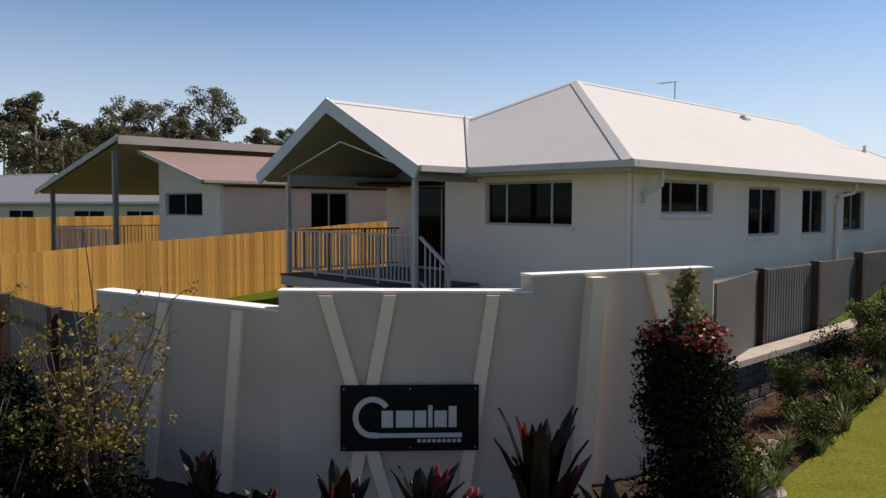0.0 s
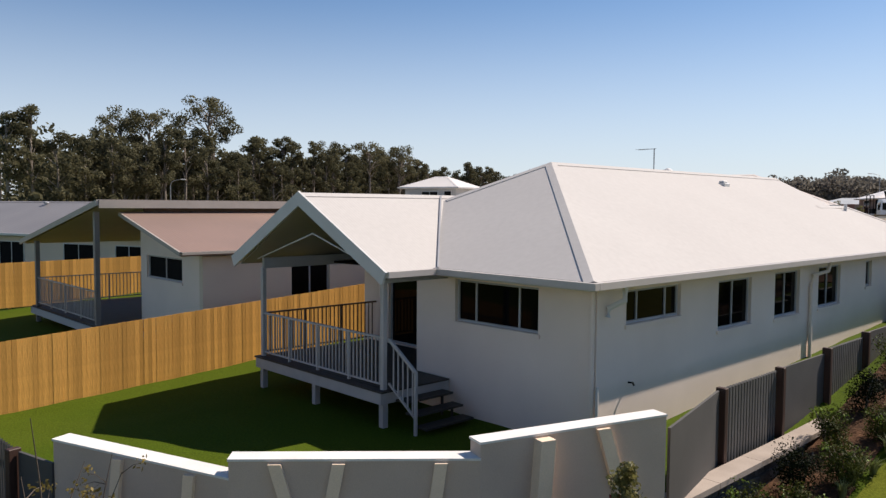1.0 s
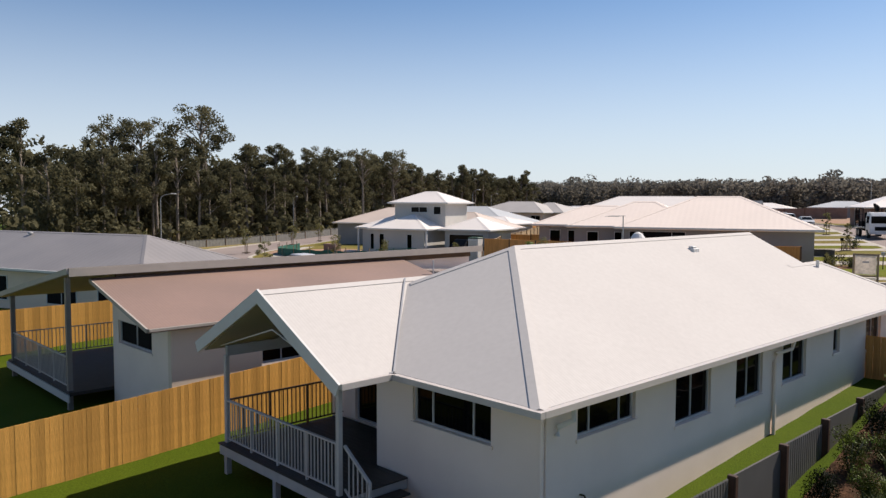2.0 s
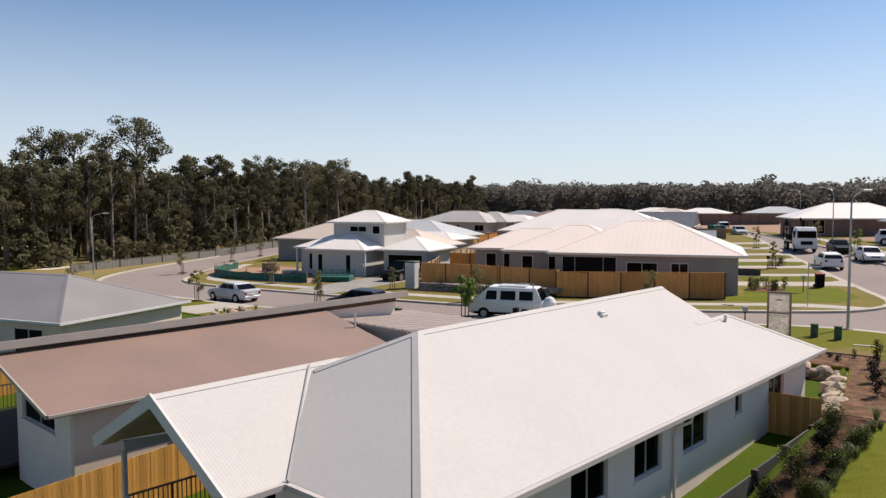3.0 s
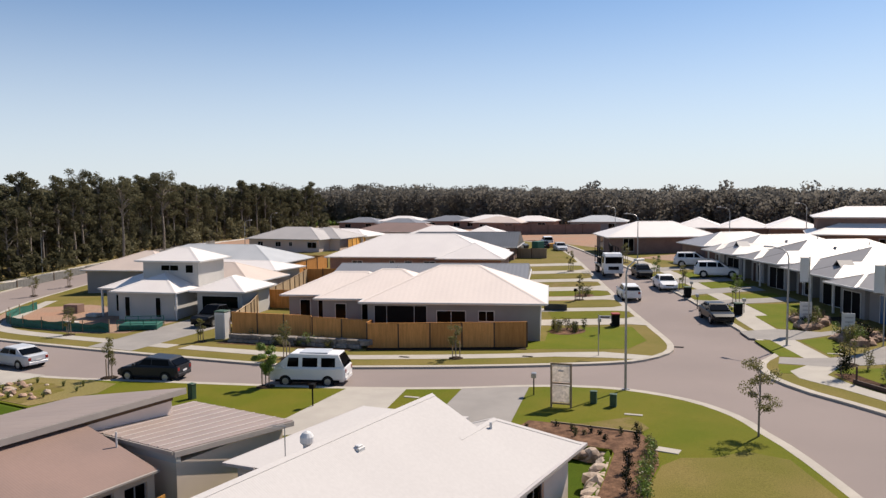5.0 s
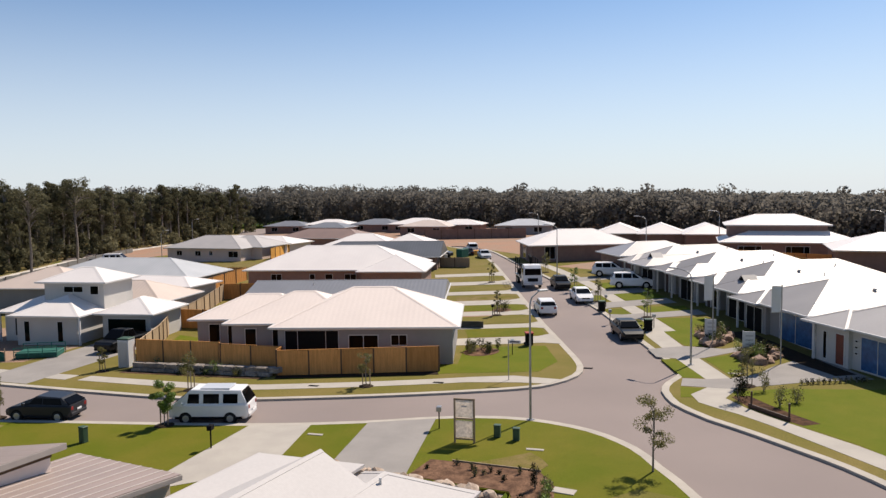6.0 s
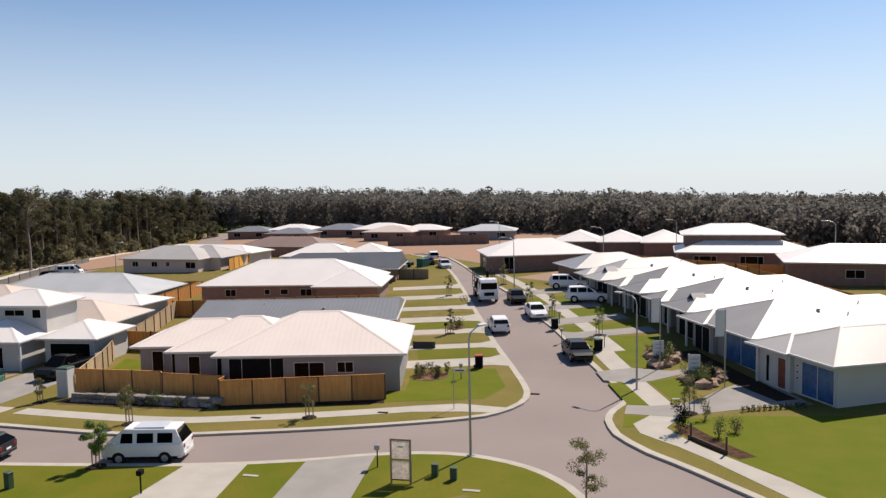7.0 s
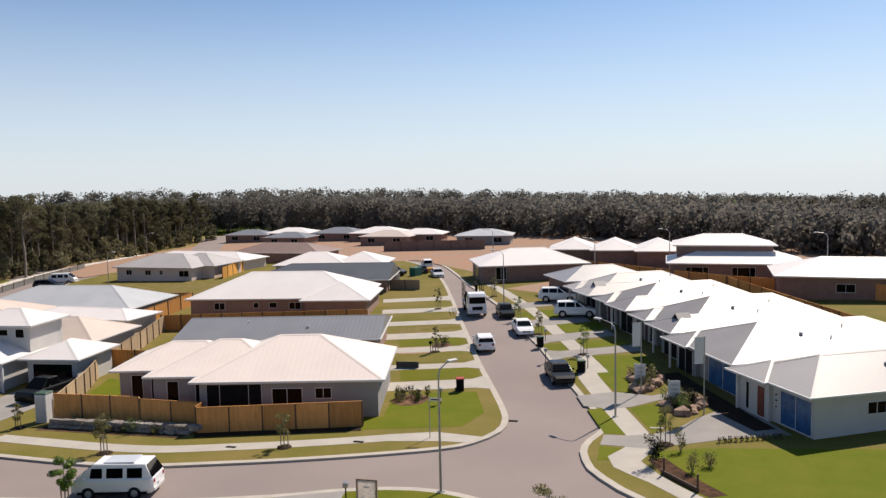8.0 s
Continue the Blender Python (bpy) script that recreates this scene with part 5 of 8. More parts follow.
for k in range(10):
    t = (k + 0.4) / 10
    p, q = Vector(GAR[0]).lerp(Vector(GAR[1]), t), Vector(GAR[3]).lerp(Vector(GAR[2]), t)
    part("roof_rib", beam(bmesh.new(), p + Vector((0, 0.02, 0.012)), q + Vector((0, -0.02, 0.012)), 0.07, 0.028), RIB_PALE, groof, "raised roof rib with its highlight in a paler colour")
part("garage_wall", B((-16.2, 10.75, -0.2, -11.3, 16.1, 2.55)), WALL_CREAM, NB, "cream rendered garage wall")
part("garage_gable", beam(bmesh.new(), (-16.2, 10.85, 2.76), (-11.3, 10.85, 2.76), 0.2, 0.42), WALL_WHITE, NB, "pale strip of wall under the raised roof edge")
part("garage_fascia", beam(beam(bmesh.new(), (-11.2, 10.6, 2.93), (-10.95, 16.4, 2.53), 0.06, 0.2), (-16.5, 10.57, 2.97), (-11.25, 10.57, 2.97), 0.06, 0.14), BARGE, NB, "cream fascia")
part("vent_pipe", tube(bmesh.new(), [(-13.55, 10.0, 2.9), (-13.55, 10.0, 3.55)], 0.035, 8), TRIM, NB)

wroof = skillion("west_roof", -10.0, -4.65, 11.8, 20.0, 2.5, 2.8, WHITE_ROOF, HOUSE, label="nearly flat white sheet roof along the west side")
part("west_gutter", beam(beam(bmesh.new(), (-10.05, 11.75, 2.44), (-10.05, 20.05, 2.44), 0.1, 0.11), (-10.0, 11.74, 2.46), (-8.5, 11.74, 2.56), 0.08, 0.11), GUTTERM, HOUSE, "pale grey metal gutter")
part("west_wall", B((-9.7, 12.1, -0.3, -8.22, 19.7, 2.4), (-8.2, 19.26, -0.3, -4.7, 19.7, 2.5)), RENDER_GREY, HOUSE)

# ---- houses further off ----
simple_house("house", "long low house with a grey sheet roof behind pine fences", (-29.4, 5.1), 20, [(-25.0, -0.3, 0.3, 8.6, "hh", 2.3, 0)], WALL_CREAM, MID_GREY_ROOF, base=-0.4, pitch=22, over=0.3,
    windows=[('S', 0, 6.0, 0.6, 2.2, 1.4, 1, DARK), ('S', 0, 12.0, 0.6, 2.2, 1.4, 1, DARK), ('S', 0, 17.5, 0.6, 2.4, 1.4, 1, DARK), ('S', 0, 21.5, 0.6, 2.0, 1.4, 1, DARK)], vents=((-14.0, 4.0, "vent"),))
# The wide DARK pane replaces a patio recess and its shade.
simple_house("house", "low house with a pale stepped hip roof on a corner", (-23.95, 37.8), 23.2,
    [(0.5, 13.3, 0.5, 10.2, "hh", 2.5, 0), (-3.5, 6.0, 2.2, 10.0, "hh", 2.5, 0), (-6.9, 2.0, 4.2, 10.4, "hh", 2.5, 0)], WALL_GREY, CORNER_ROOF, base=1.35,
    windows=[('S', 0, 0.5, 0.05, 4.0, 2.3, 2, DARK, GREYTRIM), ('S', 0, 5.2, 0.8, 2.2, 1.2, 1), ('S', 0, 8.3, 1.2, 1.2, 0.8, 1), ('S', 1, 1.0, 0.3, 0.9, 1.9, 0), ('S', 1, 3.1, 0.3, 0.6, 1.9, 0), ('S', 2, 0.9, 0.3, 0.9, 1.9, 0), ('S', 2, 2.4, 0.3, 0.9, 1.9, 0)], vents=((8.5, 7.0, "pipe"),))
simple_house("house", "house with a wide flat-looking grey ribbed gable roof", (-36.5, 49.0), 23.2, [(0.4, 18.6, 0.5, 11.5, "gg", 2.4, 0)], BRICK_PINK, GREY_ROOF, base=1.2, pitch=11, vents=((12.0, 3.0, "vent"), (6.0, 4.5, "pipe")))
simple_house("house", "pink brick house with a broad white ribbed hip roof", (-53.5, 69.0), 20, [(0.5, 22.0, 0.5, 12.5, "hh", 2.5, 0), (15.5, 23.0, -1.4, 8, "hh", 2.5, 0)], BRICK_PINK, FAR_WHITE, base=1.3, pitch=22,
    windows=[('S', 0, 3, 1.2, 1.4, 0.9), ('S', 0, 8, 1.4, 0.7, 0.7, 0), ('S', 0, 10, 1.4, 1.0, 0.7, 0), ('S', 0, 12.5, 1.2, 1.5, 0.9)])
simple_house("house", "house with a charcoal sheet roof", (-56.52, 84.98), 20, [(0, 20.2, 0, 10.2, "hg", 2.4, 0)], BRICK_RED, DARK_ROOF, pitch=19)
simple_house("house", "red brown brick house with a pale hip roof", (-63.55, 101.08), 18, [(0, 11.8, 0, 9, "hh", 2.5, 0), (9.5, 18, 1, 10, "hh", 2.5, 0)], BRICK_RED, FAR_WHITE, pitch=20,
    windows=[('S', 0, 2, 1, 1.6, 1.1), ('S', 0, 6, 1, 1.6, 1.1), ('S', 0, 10, 1, 1.6, 1.1), ('S', 1, 2.5, 0.6, 1.6, 1.7), ('S', 1, 6, 0.6, 1.6, 1.7)])
simple_house("house", "pink rendered house with a grey hip roof", (-95.71, 97.09), 8, [(0, 15.5, 0, 10, "hh", 2.5, 0), (7.2, 17.7, 3.6, 12.6, "hh", 2.5, 0)], WALL_PINK, WARM_GREY_ROOF, pitch=20,
    windows=[('S', 0, 2, 1.2, 1.2, 0.9), ('S', 0, 6, 1.2, 1.2, 0.9), ('S', 0, 9, 1.3, 0.7, 0.8), ('S', 0, 13, 1.0, 2.0, 1.1)])
simple_house("house", "low house with a long white hip roof beside the forest", (-104.77, 112.4), 4, [(0, 23.5, 0, 8.2, "hh", 2.3, 0)], WALL_PINK, FAR_WHITE, pitch=16)
simple_house("house", "low house with a reddish brown hip roof", (-93.9, 126.89), 6, [(0, 20, 0, 10, "hh", 2.2, 0)], BRICK_PINK, BROWN_ROOF, pitch=18)
simple_house("house", "house with a blue-grey striped metal hip roof", (-81.06, 59.68), 16, [(0.5, 22, 0.5, 11.5, "hh", 2.6, 0)], WALL_GREY, BLUE_ROOF, pitch=20, windows=[('S', 0, 16, 0.4, 3.5, 1.8, 2)])
simple_house("house", "house with a cream ribbed hip roof", (-62, 45.8), 16, [(0.5, 14.6, 0.5, 8.2, "hh", 2.5, 0)], WALL_CREAM, CREAM_ROOF, pitch=22, vents=((6.0, 5.5, "vent"),))
simple_house("house", "low house with a white roof between two others", (-66.83, 56.91), 8, [(0, 14.0, 0.5, 5.6, "hh", 2.6, 0)], WALL_CREAM, FAR_WHITE, pitch=15)
simple_house("house", "low house with a cream roof beside the forest road", (-76.47, 50.72), 20, [(0, 11, 0, 10, "hh", 2.6, 0)], WALL_GREY, CREAM_ROOF, base=0.2, pitch=20)
# The 3.8 m pane stands in for the shade inside the open carport.
T = simple_house("house", "pale two-storey house with white hip roofs over a carport", (-55.2, 36.6), 17,
    [(2.9, 9.0, 4.5, 9.2, "hh", 2.2, 3.0), (2.6, 8.6, 1.0, 8.0, "hh", 2.6, 0), (-0.2, 6.5, 3.0, 9.5, "hh", 2.6, 0), (10.0, 14.7, 2.6, 8.0, "hh", 2.6, 0)], WALL_WHITE, FAR_WHITE, base=0.35, pitch=22,
    windows=[('S', 0, 2.0, 1.3, 2.0, 0.6, 1), ('S', 0, 4.7, 1.1, 0.9, 0.85, 0), ('S', 1, 0.7, 0.3, 0.6, 1.9, 0), ('S', 1, 4.0, 0.3, 0.6, 1.9, 0), ('S', 3, 0.5, 0.05, 3.8, 2.2, 0), ('S', 2, 1.0, 0.4, 0.6, 1.7, 0)])
for px, py in ((-0.5, 2.6), (8.95, 0.7)):
    part("porch_post", B((px - 0.08, py, -0.3, px + 0.08, py + 0.16, 2.6)), TRIM, T, "white porch post")
# display homes in a row along the street: the main block and the front wings of each
DOOR_RED = mat("red_brown_door", (0.16, 0.035, 0.02), (0.12, 0.03, 0.018), scale=2, rough=0.5, fine=0.08)


def gablet(parent, x, y, z, w, depth, roof_):
    """A small gable sitting on the front slope of a hip roof, facing +y."""
    h = w * 0.36
    bm = bmesh.new()
    f = [bm.verts.new(p) for p in ((x - w / 2, y - 0.12, z - 0.1), (x + w / 2, y - 0.12, z - 0.1), (x, y - 0.12, z + h))]
    bm.faces.new(f)
    part("gablet_face", bm, DARK, parent, "near-black gable face")
    for sg in (-1, 1):
        bm = bmesh.new()
        q = [(x + sg * (w / 2 + 0.12), y, z - 0.12), (x, y, z + h + 0.06), (x, y - depth, z + h + 0.06), (x + sg * (w / 2 + 0.12), y - depth, z - 0.12)]
        hi, lo = [bm.verts.new(p) for p in q], [bm.verts.new((p[0], p[1], p[2] - 0.06)) for p in q]
        bm.faces.new(hi)
        bm.faces.new(lo[::-1])
        for i in range(4):
            bm.faces.new((lo[i], lo[(i + 1) % 4], hi[(i + 1) % 4], hi[i]))
        bmesh.ops.recalc_face_normals(bm, faces=list(bm.faces))
        part("gablet_roof", bm, roof_, parent)


# DARK panes draw the shade of recessed garages and porches as flat sheets.
ROW = [
    ((15.85, 46.31), 127.7, [(0.45, 6.95, -19, -0.45, "hh", 2.6, 0), (4.3, 7.5, -5, -0.15, "gh", 2.58, 0)], WALL_WHITE, ROW_PALE, 23,
     [('N', 0, 3.4, 0.05, 2.9, 2.2, 1, BLUEGLASS), ('N', 1, 2.0, 0.05, 0.85, 2.1, 0, DOOR_RED), ('N', 1, 0.8, 0.2, 0.4, 1.9, 0), ('N', 0, 2.85, 0.95, 0.32, 0.2, 0), ('N', 0, 2.85, 1.35, 0.32, 0.2, 0), ('N', 0, 2.85, 1.75, 0.32, 0.2, 0)], (), 0.25, "display home, pale hip roofs, blue film on front glass, red door"),
    # From here WALL_GREY puts the shade of the facades into the wall colour.
    ((11.06, 53.21), 123.7, [(0.45, 9.85, -19, -0.45, "hh", 2.6, 0), (6.6, 9.9, -5, -0.1, "gh", 2.58, 0)], WALL_GREY, ROW_GREY, 20,
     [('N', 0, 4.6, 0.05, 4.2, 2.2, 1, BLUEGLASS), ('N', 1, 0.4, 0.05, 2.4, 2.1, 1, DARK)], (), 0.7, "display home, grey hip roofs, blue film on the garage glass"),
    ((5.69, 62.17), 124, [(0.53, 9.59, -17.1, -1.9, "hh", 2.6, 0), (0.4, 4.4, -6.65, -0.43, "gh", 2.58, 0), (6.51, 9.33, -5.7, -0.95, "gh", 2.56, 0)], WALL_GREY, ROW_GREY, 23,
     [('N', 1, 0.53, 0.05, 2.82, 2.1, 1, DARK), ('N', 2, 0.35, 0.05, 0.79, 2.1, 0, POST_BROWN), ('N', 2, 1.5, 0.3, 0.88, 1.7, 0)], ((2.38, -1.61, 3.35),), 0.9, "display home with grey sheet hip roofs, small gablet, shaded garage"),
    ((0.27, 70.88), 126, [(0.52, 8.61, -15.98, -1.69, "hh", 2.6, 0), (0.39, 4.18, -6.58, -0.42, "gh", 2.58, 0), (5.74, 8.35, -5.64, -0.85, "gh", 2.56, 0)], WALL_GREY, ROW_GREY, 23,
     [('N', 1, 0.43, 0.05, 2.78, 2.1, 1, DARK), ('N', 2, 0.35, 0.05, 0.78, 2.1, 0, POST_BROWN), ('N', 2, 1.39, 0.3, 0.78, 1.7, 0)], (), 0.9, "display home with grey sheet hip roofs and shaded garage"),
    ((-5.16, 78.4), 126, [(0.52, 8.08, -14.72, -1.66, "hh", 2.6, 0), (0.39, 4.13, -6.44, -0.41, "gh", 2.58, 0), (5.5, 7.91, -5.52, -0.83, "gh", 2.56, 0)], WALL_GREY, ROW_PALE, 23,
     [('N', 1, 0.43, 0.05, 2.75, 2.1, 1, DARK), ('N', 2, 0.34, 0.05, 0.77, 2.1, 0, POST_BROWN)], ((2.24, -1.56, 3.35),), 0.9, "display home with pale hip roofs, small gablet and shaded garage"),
]
for (x, y), turn, blocks, wall_, roof_, pitch_, wins, gabs, porch_, label_ in ROW:
    w = blocks[0][1]
    e = simple_house("house", label_, (x, y), turn, blocks, wall_, roof_, base=street_z(x, y) + 0.02, pitch=pitch_, over=0.45,
        windows=wins + [('W', 0, 4.0, 1.2, 1.4, 0.8), ('W', 0, 9.0, 1.2, 1.4, 0.8)], group="display homes along the street", porch=porch_, vents=((w * 0.32, -7.5, "vent"), (w * 0.4, -11.5, "pipe"), (w * 0.25, -9.5, "pipe")))
    for gx_, gy_, gz_ in gabs:
        gablet(e, gx_, gy_, gz_, 1.5, 1.3, roof_)
    for bx0, bx1, by0, by1, *_ in blocks[1:]:
        part("porch_post", B((bx1 - 0.16, by1 - 0.14, -0.2, bx1 - 0.02, by1, 2.5)), TRIM, e, "white square porch post")
simple_house("house", "house with pale grey hip roof at the end of the row", (-10.94, 88.04), 126, [(0, 7, -12, -1.0, "hh", 2.5, 0)], BRICK_RED, PALE_GREY_ROOF, pitch=20)
simple_house("house", "brown brick house with a broad white hip roof", (-26.96, 101.44), 30, [(0.5, 16.4, 0.5, 11, "hh", 2.5, 0)], BRICK_RED, FAR_WHITE, pitch=20, windows=[('S', 0, 2, 0.5, 1.6, 1.9), ('W', 0, 3, 0.2, 3, 2.2, 0)])
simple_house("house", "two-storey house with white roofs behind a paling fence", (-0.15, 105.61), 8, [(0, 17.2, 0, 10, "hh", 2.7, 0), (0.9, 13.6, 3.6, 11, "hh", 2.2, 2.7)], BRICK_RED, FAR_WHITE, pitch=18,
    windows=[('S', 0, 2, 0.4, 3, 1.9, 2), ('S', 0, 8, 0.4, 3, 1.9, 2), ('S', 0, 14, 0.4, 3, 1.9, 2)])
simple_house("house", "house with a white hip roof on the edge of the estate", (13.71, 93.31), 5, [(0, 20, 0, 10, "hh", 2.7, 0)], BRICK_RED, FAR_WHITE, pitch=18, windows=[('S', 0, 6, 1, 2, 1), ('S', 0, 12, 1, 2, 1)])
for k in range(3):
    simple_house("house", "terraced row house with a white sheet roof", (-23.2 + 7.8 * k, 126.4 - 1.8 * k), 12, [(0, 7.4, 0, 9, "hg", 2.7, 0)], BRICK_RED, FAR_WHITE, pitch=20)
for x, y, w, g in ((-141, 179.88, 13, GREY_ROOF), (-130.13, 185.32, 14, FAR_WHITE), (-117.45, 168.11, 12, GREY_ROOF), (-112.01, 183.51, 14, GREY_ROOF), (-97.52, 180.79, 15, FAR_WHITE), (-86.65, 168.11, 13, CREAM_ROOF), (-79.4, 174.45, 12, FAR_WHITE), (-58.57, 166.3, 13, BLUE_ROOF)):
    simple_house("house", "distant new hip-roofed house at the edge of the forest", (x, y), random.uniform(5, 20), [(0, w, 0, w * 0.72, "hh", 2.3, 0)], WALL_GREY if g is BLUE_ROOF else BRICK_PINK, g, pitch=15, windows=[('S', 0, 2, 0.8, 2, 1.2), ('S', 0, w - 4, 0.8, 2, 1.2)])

# fences of the block across the street
far_fence([(-11.9, 41.2), (-22.3, 36.5)], 1.75, PINE_OLD, "brown timber paling fence on the corner lot")
far_fence([(-22.3, 36.5), (-22.6, 37.5), (-27.5, 36.6), (-28, 37.0), (-34.8, 35.4)], 1.55, PINE_OLD, "brown timber paling fence above a rock wall", base=1.2)
far_fence([(-35.2, 35.9), (-39.1, 41.7), (-43.3, 47.0)], 1.8, PINE_TAN, "tan timber paling fence running back from the street")
far_fence([(-43.3, 47.0), (-47.98, 56.38), (-52.47, 64.38)], 1.8, PINE_TAN, "tan timber paling fence between back yards")
far_fence([(-58.0, 66.0), (-61.5, 79.0), (-85.0, 72.5)], 1.8, PINE_OLD, "brown timber paling fence round a back yard", bays=3)
far_fence([(-44.6, 49.5), (-36.44, 50.54)], 1.8, PINE_OLD, "brown timber cross fence")
far_fence([(-52.96, 64.38), (-29, 71.78)], 1.8, PINE_OLD, "brown timber fence behind the grey-roofed house")
far_fence([(-71.25, 152.71), (-47.7, 157.24)], 2.2, BRICK_RED, "long red brown boundary fence at the end of the estate", bays=4)
far_fence([(7.73, 99.27), (14.84, 85.75), (23.52, 70.63), (33.8, 54.45)], 1.8, PINE_OLD, "timber fence along the back of the display homes", bays=3)
far_fence([(-15.09, 117.38), (7.55, 100.17), (24.8, 93.75), (37.62, 91.82)], 1.8, PINE_OLD, "timber paling fence in front of the far houses", bays=3)
far_fence([(-57.01, 81.87), (-62.19, 97.46)], 1.8, PINE, "new golden paling fence between far yards", bays=3)
far_fence([(-82, 26), (-90, 44), (-104.91, 77.12), (-125.6, 115.57)], 0.95, mat("grey_barrier", (0.17, 0.165, 0.15), (0.13, 0.127, 0.117), rough=0.85), "long low grey barrier along the forest edge", name="barrier_fence", bays=4)

solo("gravel_strip", ribbon(EDGE_LINE, -4.0, -6.5, 0.03, 0.1), mat("pale_gravel", (0.62, 0.58, 0.52), (0.36, 0.33, 0.29), scale=1.5, rough=0.95, bump=0.8, bscale=6, fine=0.3), "strip of pale rubble along the forest edge", "gravel", kind="structure")
far_fence([(-76.23, 102.44), (-85.74, 125.08)], 2.0, PINE, "long golden paling fence beside far new houses", bays=3)
far_fence([(-38.26, 94.42), (-33.68, 94.86)], 1.4, PINE_GREY, "weathered timber screen at a front yard", name="yard_screen", bays=2)
far_fence([(-17.02, 56.03), (-15.02, 56.38)], 0.55, FENCE_DARK, "low dark planter wall in a front yard", name="planter_wall", bays=2)
# ---- trees and plants ----
def leaf_cloud(bm, centre, radius, n, size, flat=0.75, rng=random):
    """n small leaf quads scattered through an uneven ball."""
    cx, cy, cz = centre
    for _ in range(n):
        u = Vector((rng.gauss(0, 1), rng.gauss(0, 1), rng.gauss(0, 1))).normalized()
        r = radius * rng.random() ** 0.42
        p = Vector((cx + u.x * r, cy + u.y * r, cz + u.z * r * flat))
        a = Vector((rng.gauss(0, 1), rng.gauss(0, 1), rng.gauss(0, 1))).normalized()
        b = a.cross(u)
        if b.length < 0.1:
            continue
        b.normalize()
        s = size * rng.uniform(0.6, 1.3)
        v = [bm.verts.new(p + a * s * 0.5 * i + b * s * 0.32 * j) for i, j in ((-1, -0.3), (0, -1), (1, 0.2), (0, 1))]
        bm.faces.new(v)


def tree_parts(h, spread, crown_from, clumps, leaves, size, rng, lean=0.0, clump=1.0):
    """Meshes of a trunk with limbs and a crown."""
    tb = bmesh.new()
    r = h * 0.014
    pts = [(0, 0, -0.4)] + [(lean * t * h + rng.uniform(-0.015, 0.015) * h, rng.uniform(-0.015, 0.015) * h, h * t) for t in (0.3, 0.6, 0.92)]
    tube(tb, pts, [r * 1.2, r, r * 0.65, r * 0.2], 6)
    cb = bmesh.new()
    for k in range(clumps):
        t = crown_from + (1 - crown_from) * (k + 0.5) / clumps
        a = rng.uniform(0, 2 * math.pi)
        rad = spread * (0.45 + 0.55 * math.sin(math.pi * min(1, (t - crown_from) / (1 - crown_from) * 0.85 + 0.12))) * rng.uniform(0.35, 1.0)
        tip = Vector((lean * t * h + math.cos(a) * rad, math.sin(a) * rad, h * t))
        root = Vector((lean * t * h * 0.8, 0, h * (t - 0.12)))
        tube(tb, [root, (root + tip) / 2 + Vector((0, 0, 0.03 * h)), tip], [r * 0.4, r * 0.25, r * 0.08], 4, cap=False)
        leaf_cloud(cb, tip, spread * clump * rng.uniform(0.32, 0.52), leaves, size, rng.uniform(0.55, 0.9), rng)
    return tb, cb


def make_tree(name, label, m, h, spread, crown_from, clumps, leaves, size, seed, leafm, group, bark=None, lean=0.0, clump=1.0):
    rng = random.Random(seed)
    tb, cb = tree_parts(h, spread, crown_from, clumps, leaves, size, rng, lean, clump)
    e = thing(name, m, label, "tree", group)
    part("trunk", tb, bark or BARK, e)
    part("crown", cb, leafm, e)
    return e


EDGE = smooth_path([(-94, 14), (-96, 24), (-104, 46), (-117.65, 78.72), (-134.66, 113.76), (-146.43, 155.43), (-160.02, 193.47)], 3.2)
kinds = [make_tree("forest_tree", "tall slender forest tree with dark green foliage", pose(*EDGE[0], -0.6), 15, 2.5, 0.48, 17, 150, 0.40, 11, LEAF_FOREST, "forest edge trees"),
    make_tree("forest_tree", "tall slender forest tree with dark green foliage", pose(*EDGE[1], -0.6), 16, 2.2, 0.52, 18, 140, 0.40, 12, LEAF_FOREST, "forest edge trees"),
    make_tree("forest_tree", "bushy forest tree with olive green foliage", pose(*EDGE[2], -0.6), 13, 2.9, 0.30, 17, 150, 0.40, 13, LEAF_FOREST, "forest edge trees"),
    make_tree("gum_tree", "tall spreading gum tree rising above the forest", pose(-112, 48.5, 0), 20.9, 5.6, 0.64, 34, 130, 0.42, 14, LEAF_FOREST, "tall gum trees", clump=0.58),
    make_tree("gum_tree", "tall thin-crowned gum tree above the forest", pose(-120, 37, 0), 18.8, 4.8, 0.66, 26, 110, 0.42, 15, LEAF_FOREST, "tall gum trees", clump=0.58)]
rng = random.Random(5)
for i, p in enumerate(EDGE[3:-1]):
    for row in range(2):
        k = kinds[rng.choice((0, 1, 2))]
        q = Vector(p) + Vector((-4.2 * row + rng.uniform(-1.2, 1.2), 1.5 * row + rng.uniform(-1.2, 1.2)))
        s = rng.uniform(0.78, 1.04) * (1.0 - 0.05 * ramp(q.y, 50, 90))
        e = copy_thing(k, pose(q.x, q.y, street_z(q.x, q.y) - 0.1, 0, 0, rng.uniform(0, 360)))
        e.scale = (s * rng.uniform(0.9, 1.15), s, s)
for x, y, s, k in ((-100.25, 73.09, 0.78, 4), (-118, 41, 0.9, 3), (-128.81, 84.98, 0.9, 4), (-126, 21, 0.82, 4), (-122.88, 99.27, 0.8, 3)):
    copy_thing(kinds[k], pose(x, y, 0, 0, 0, rng.uniform(0, 360))).scale = (s, s, s)


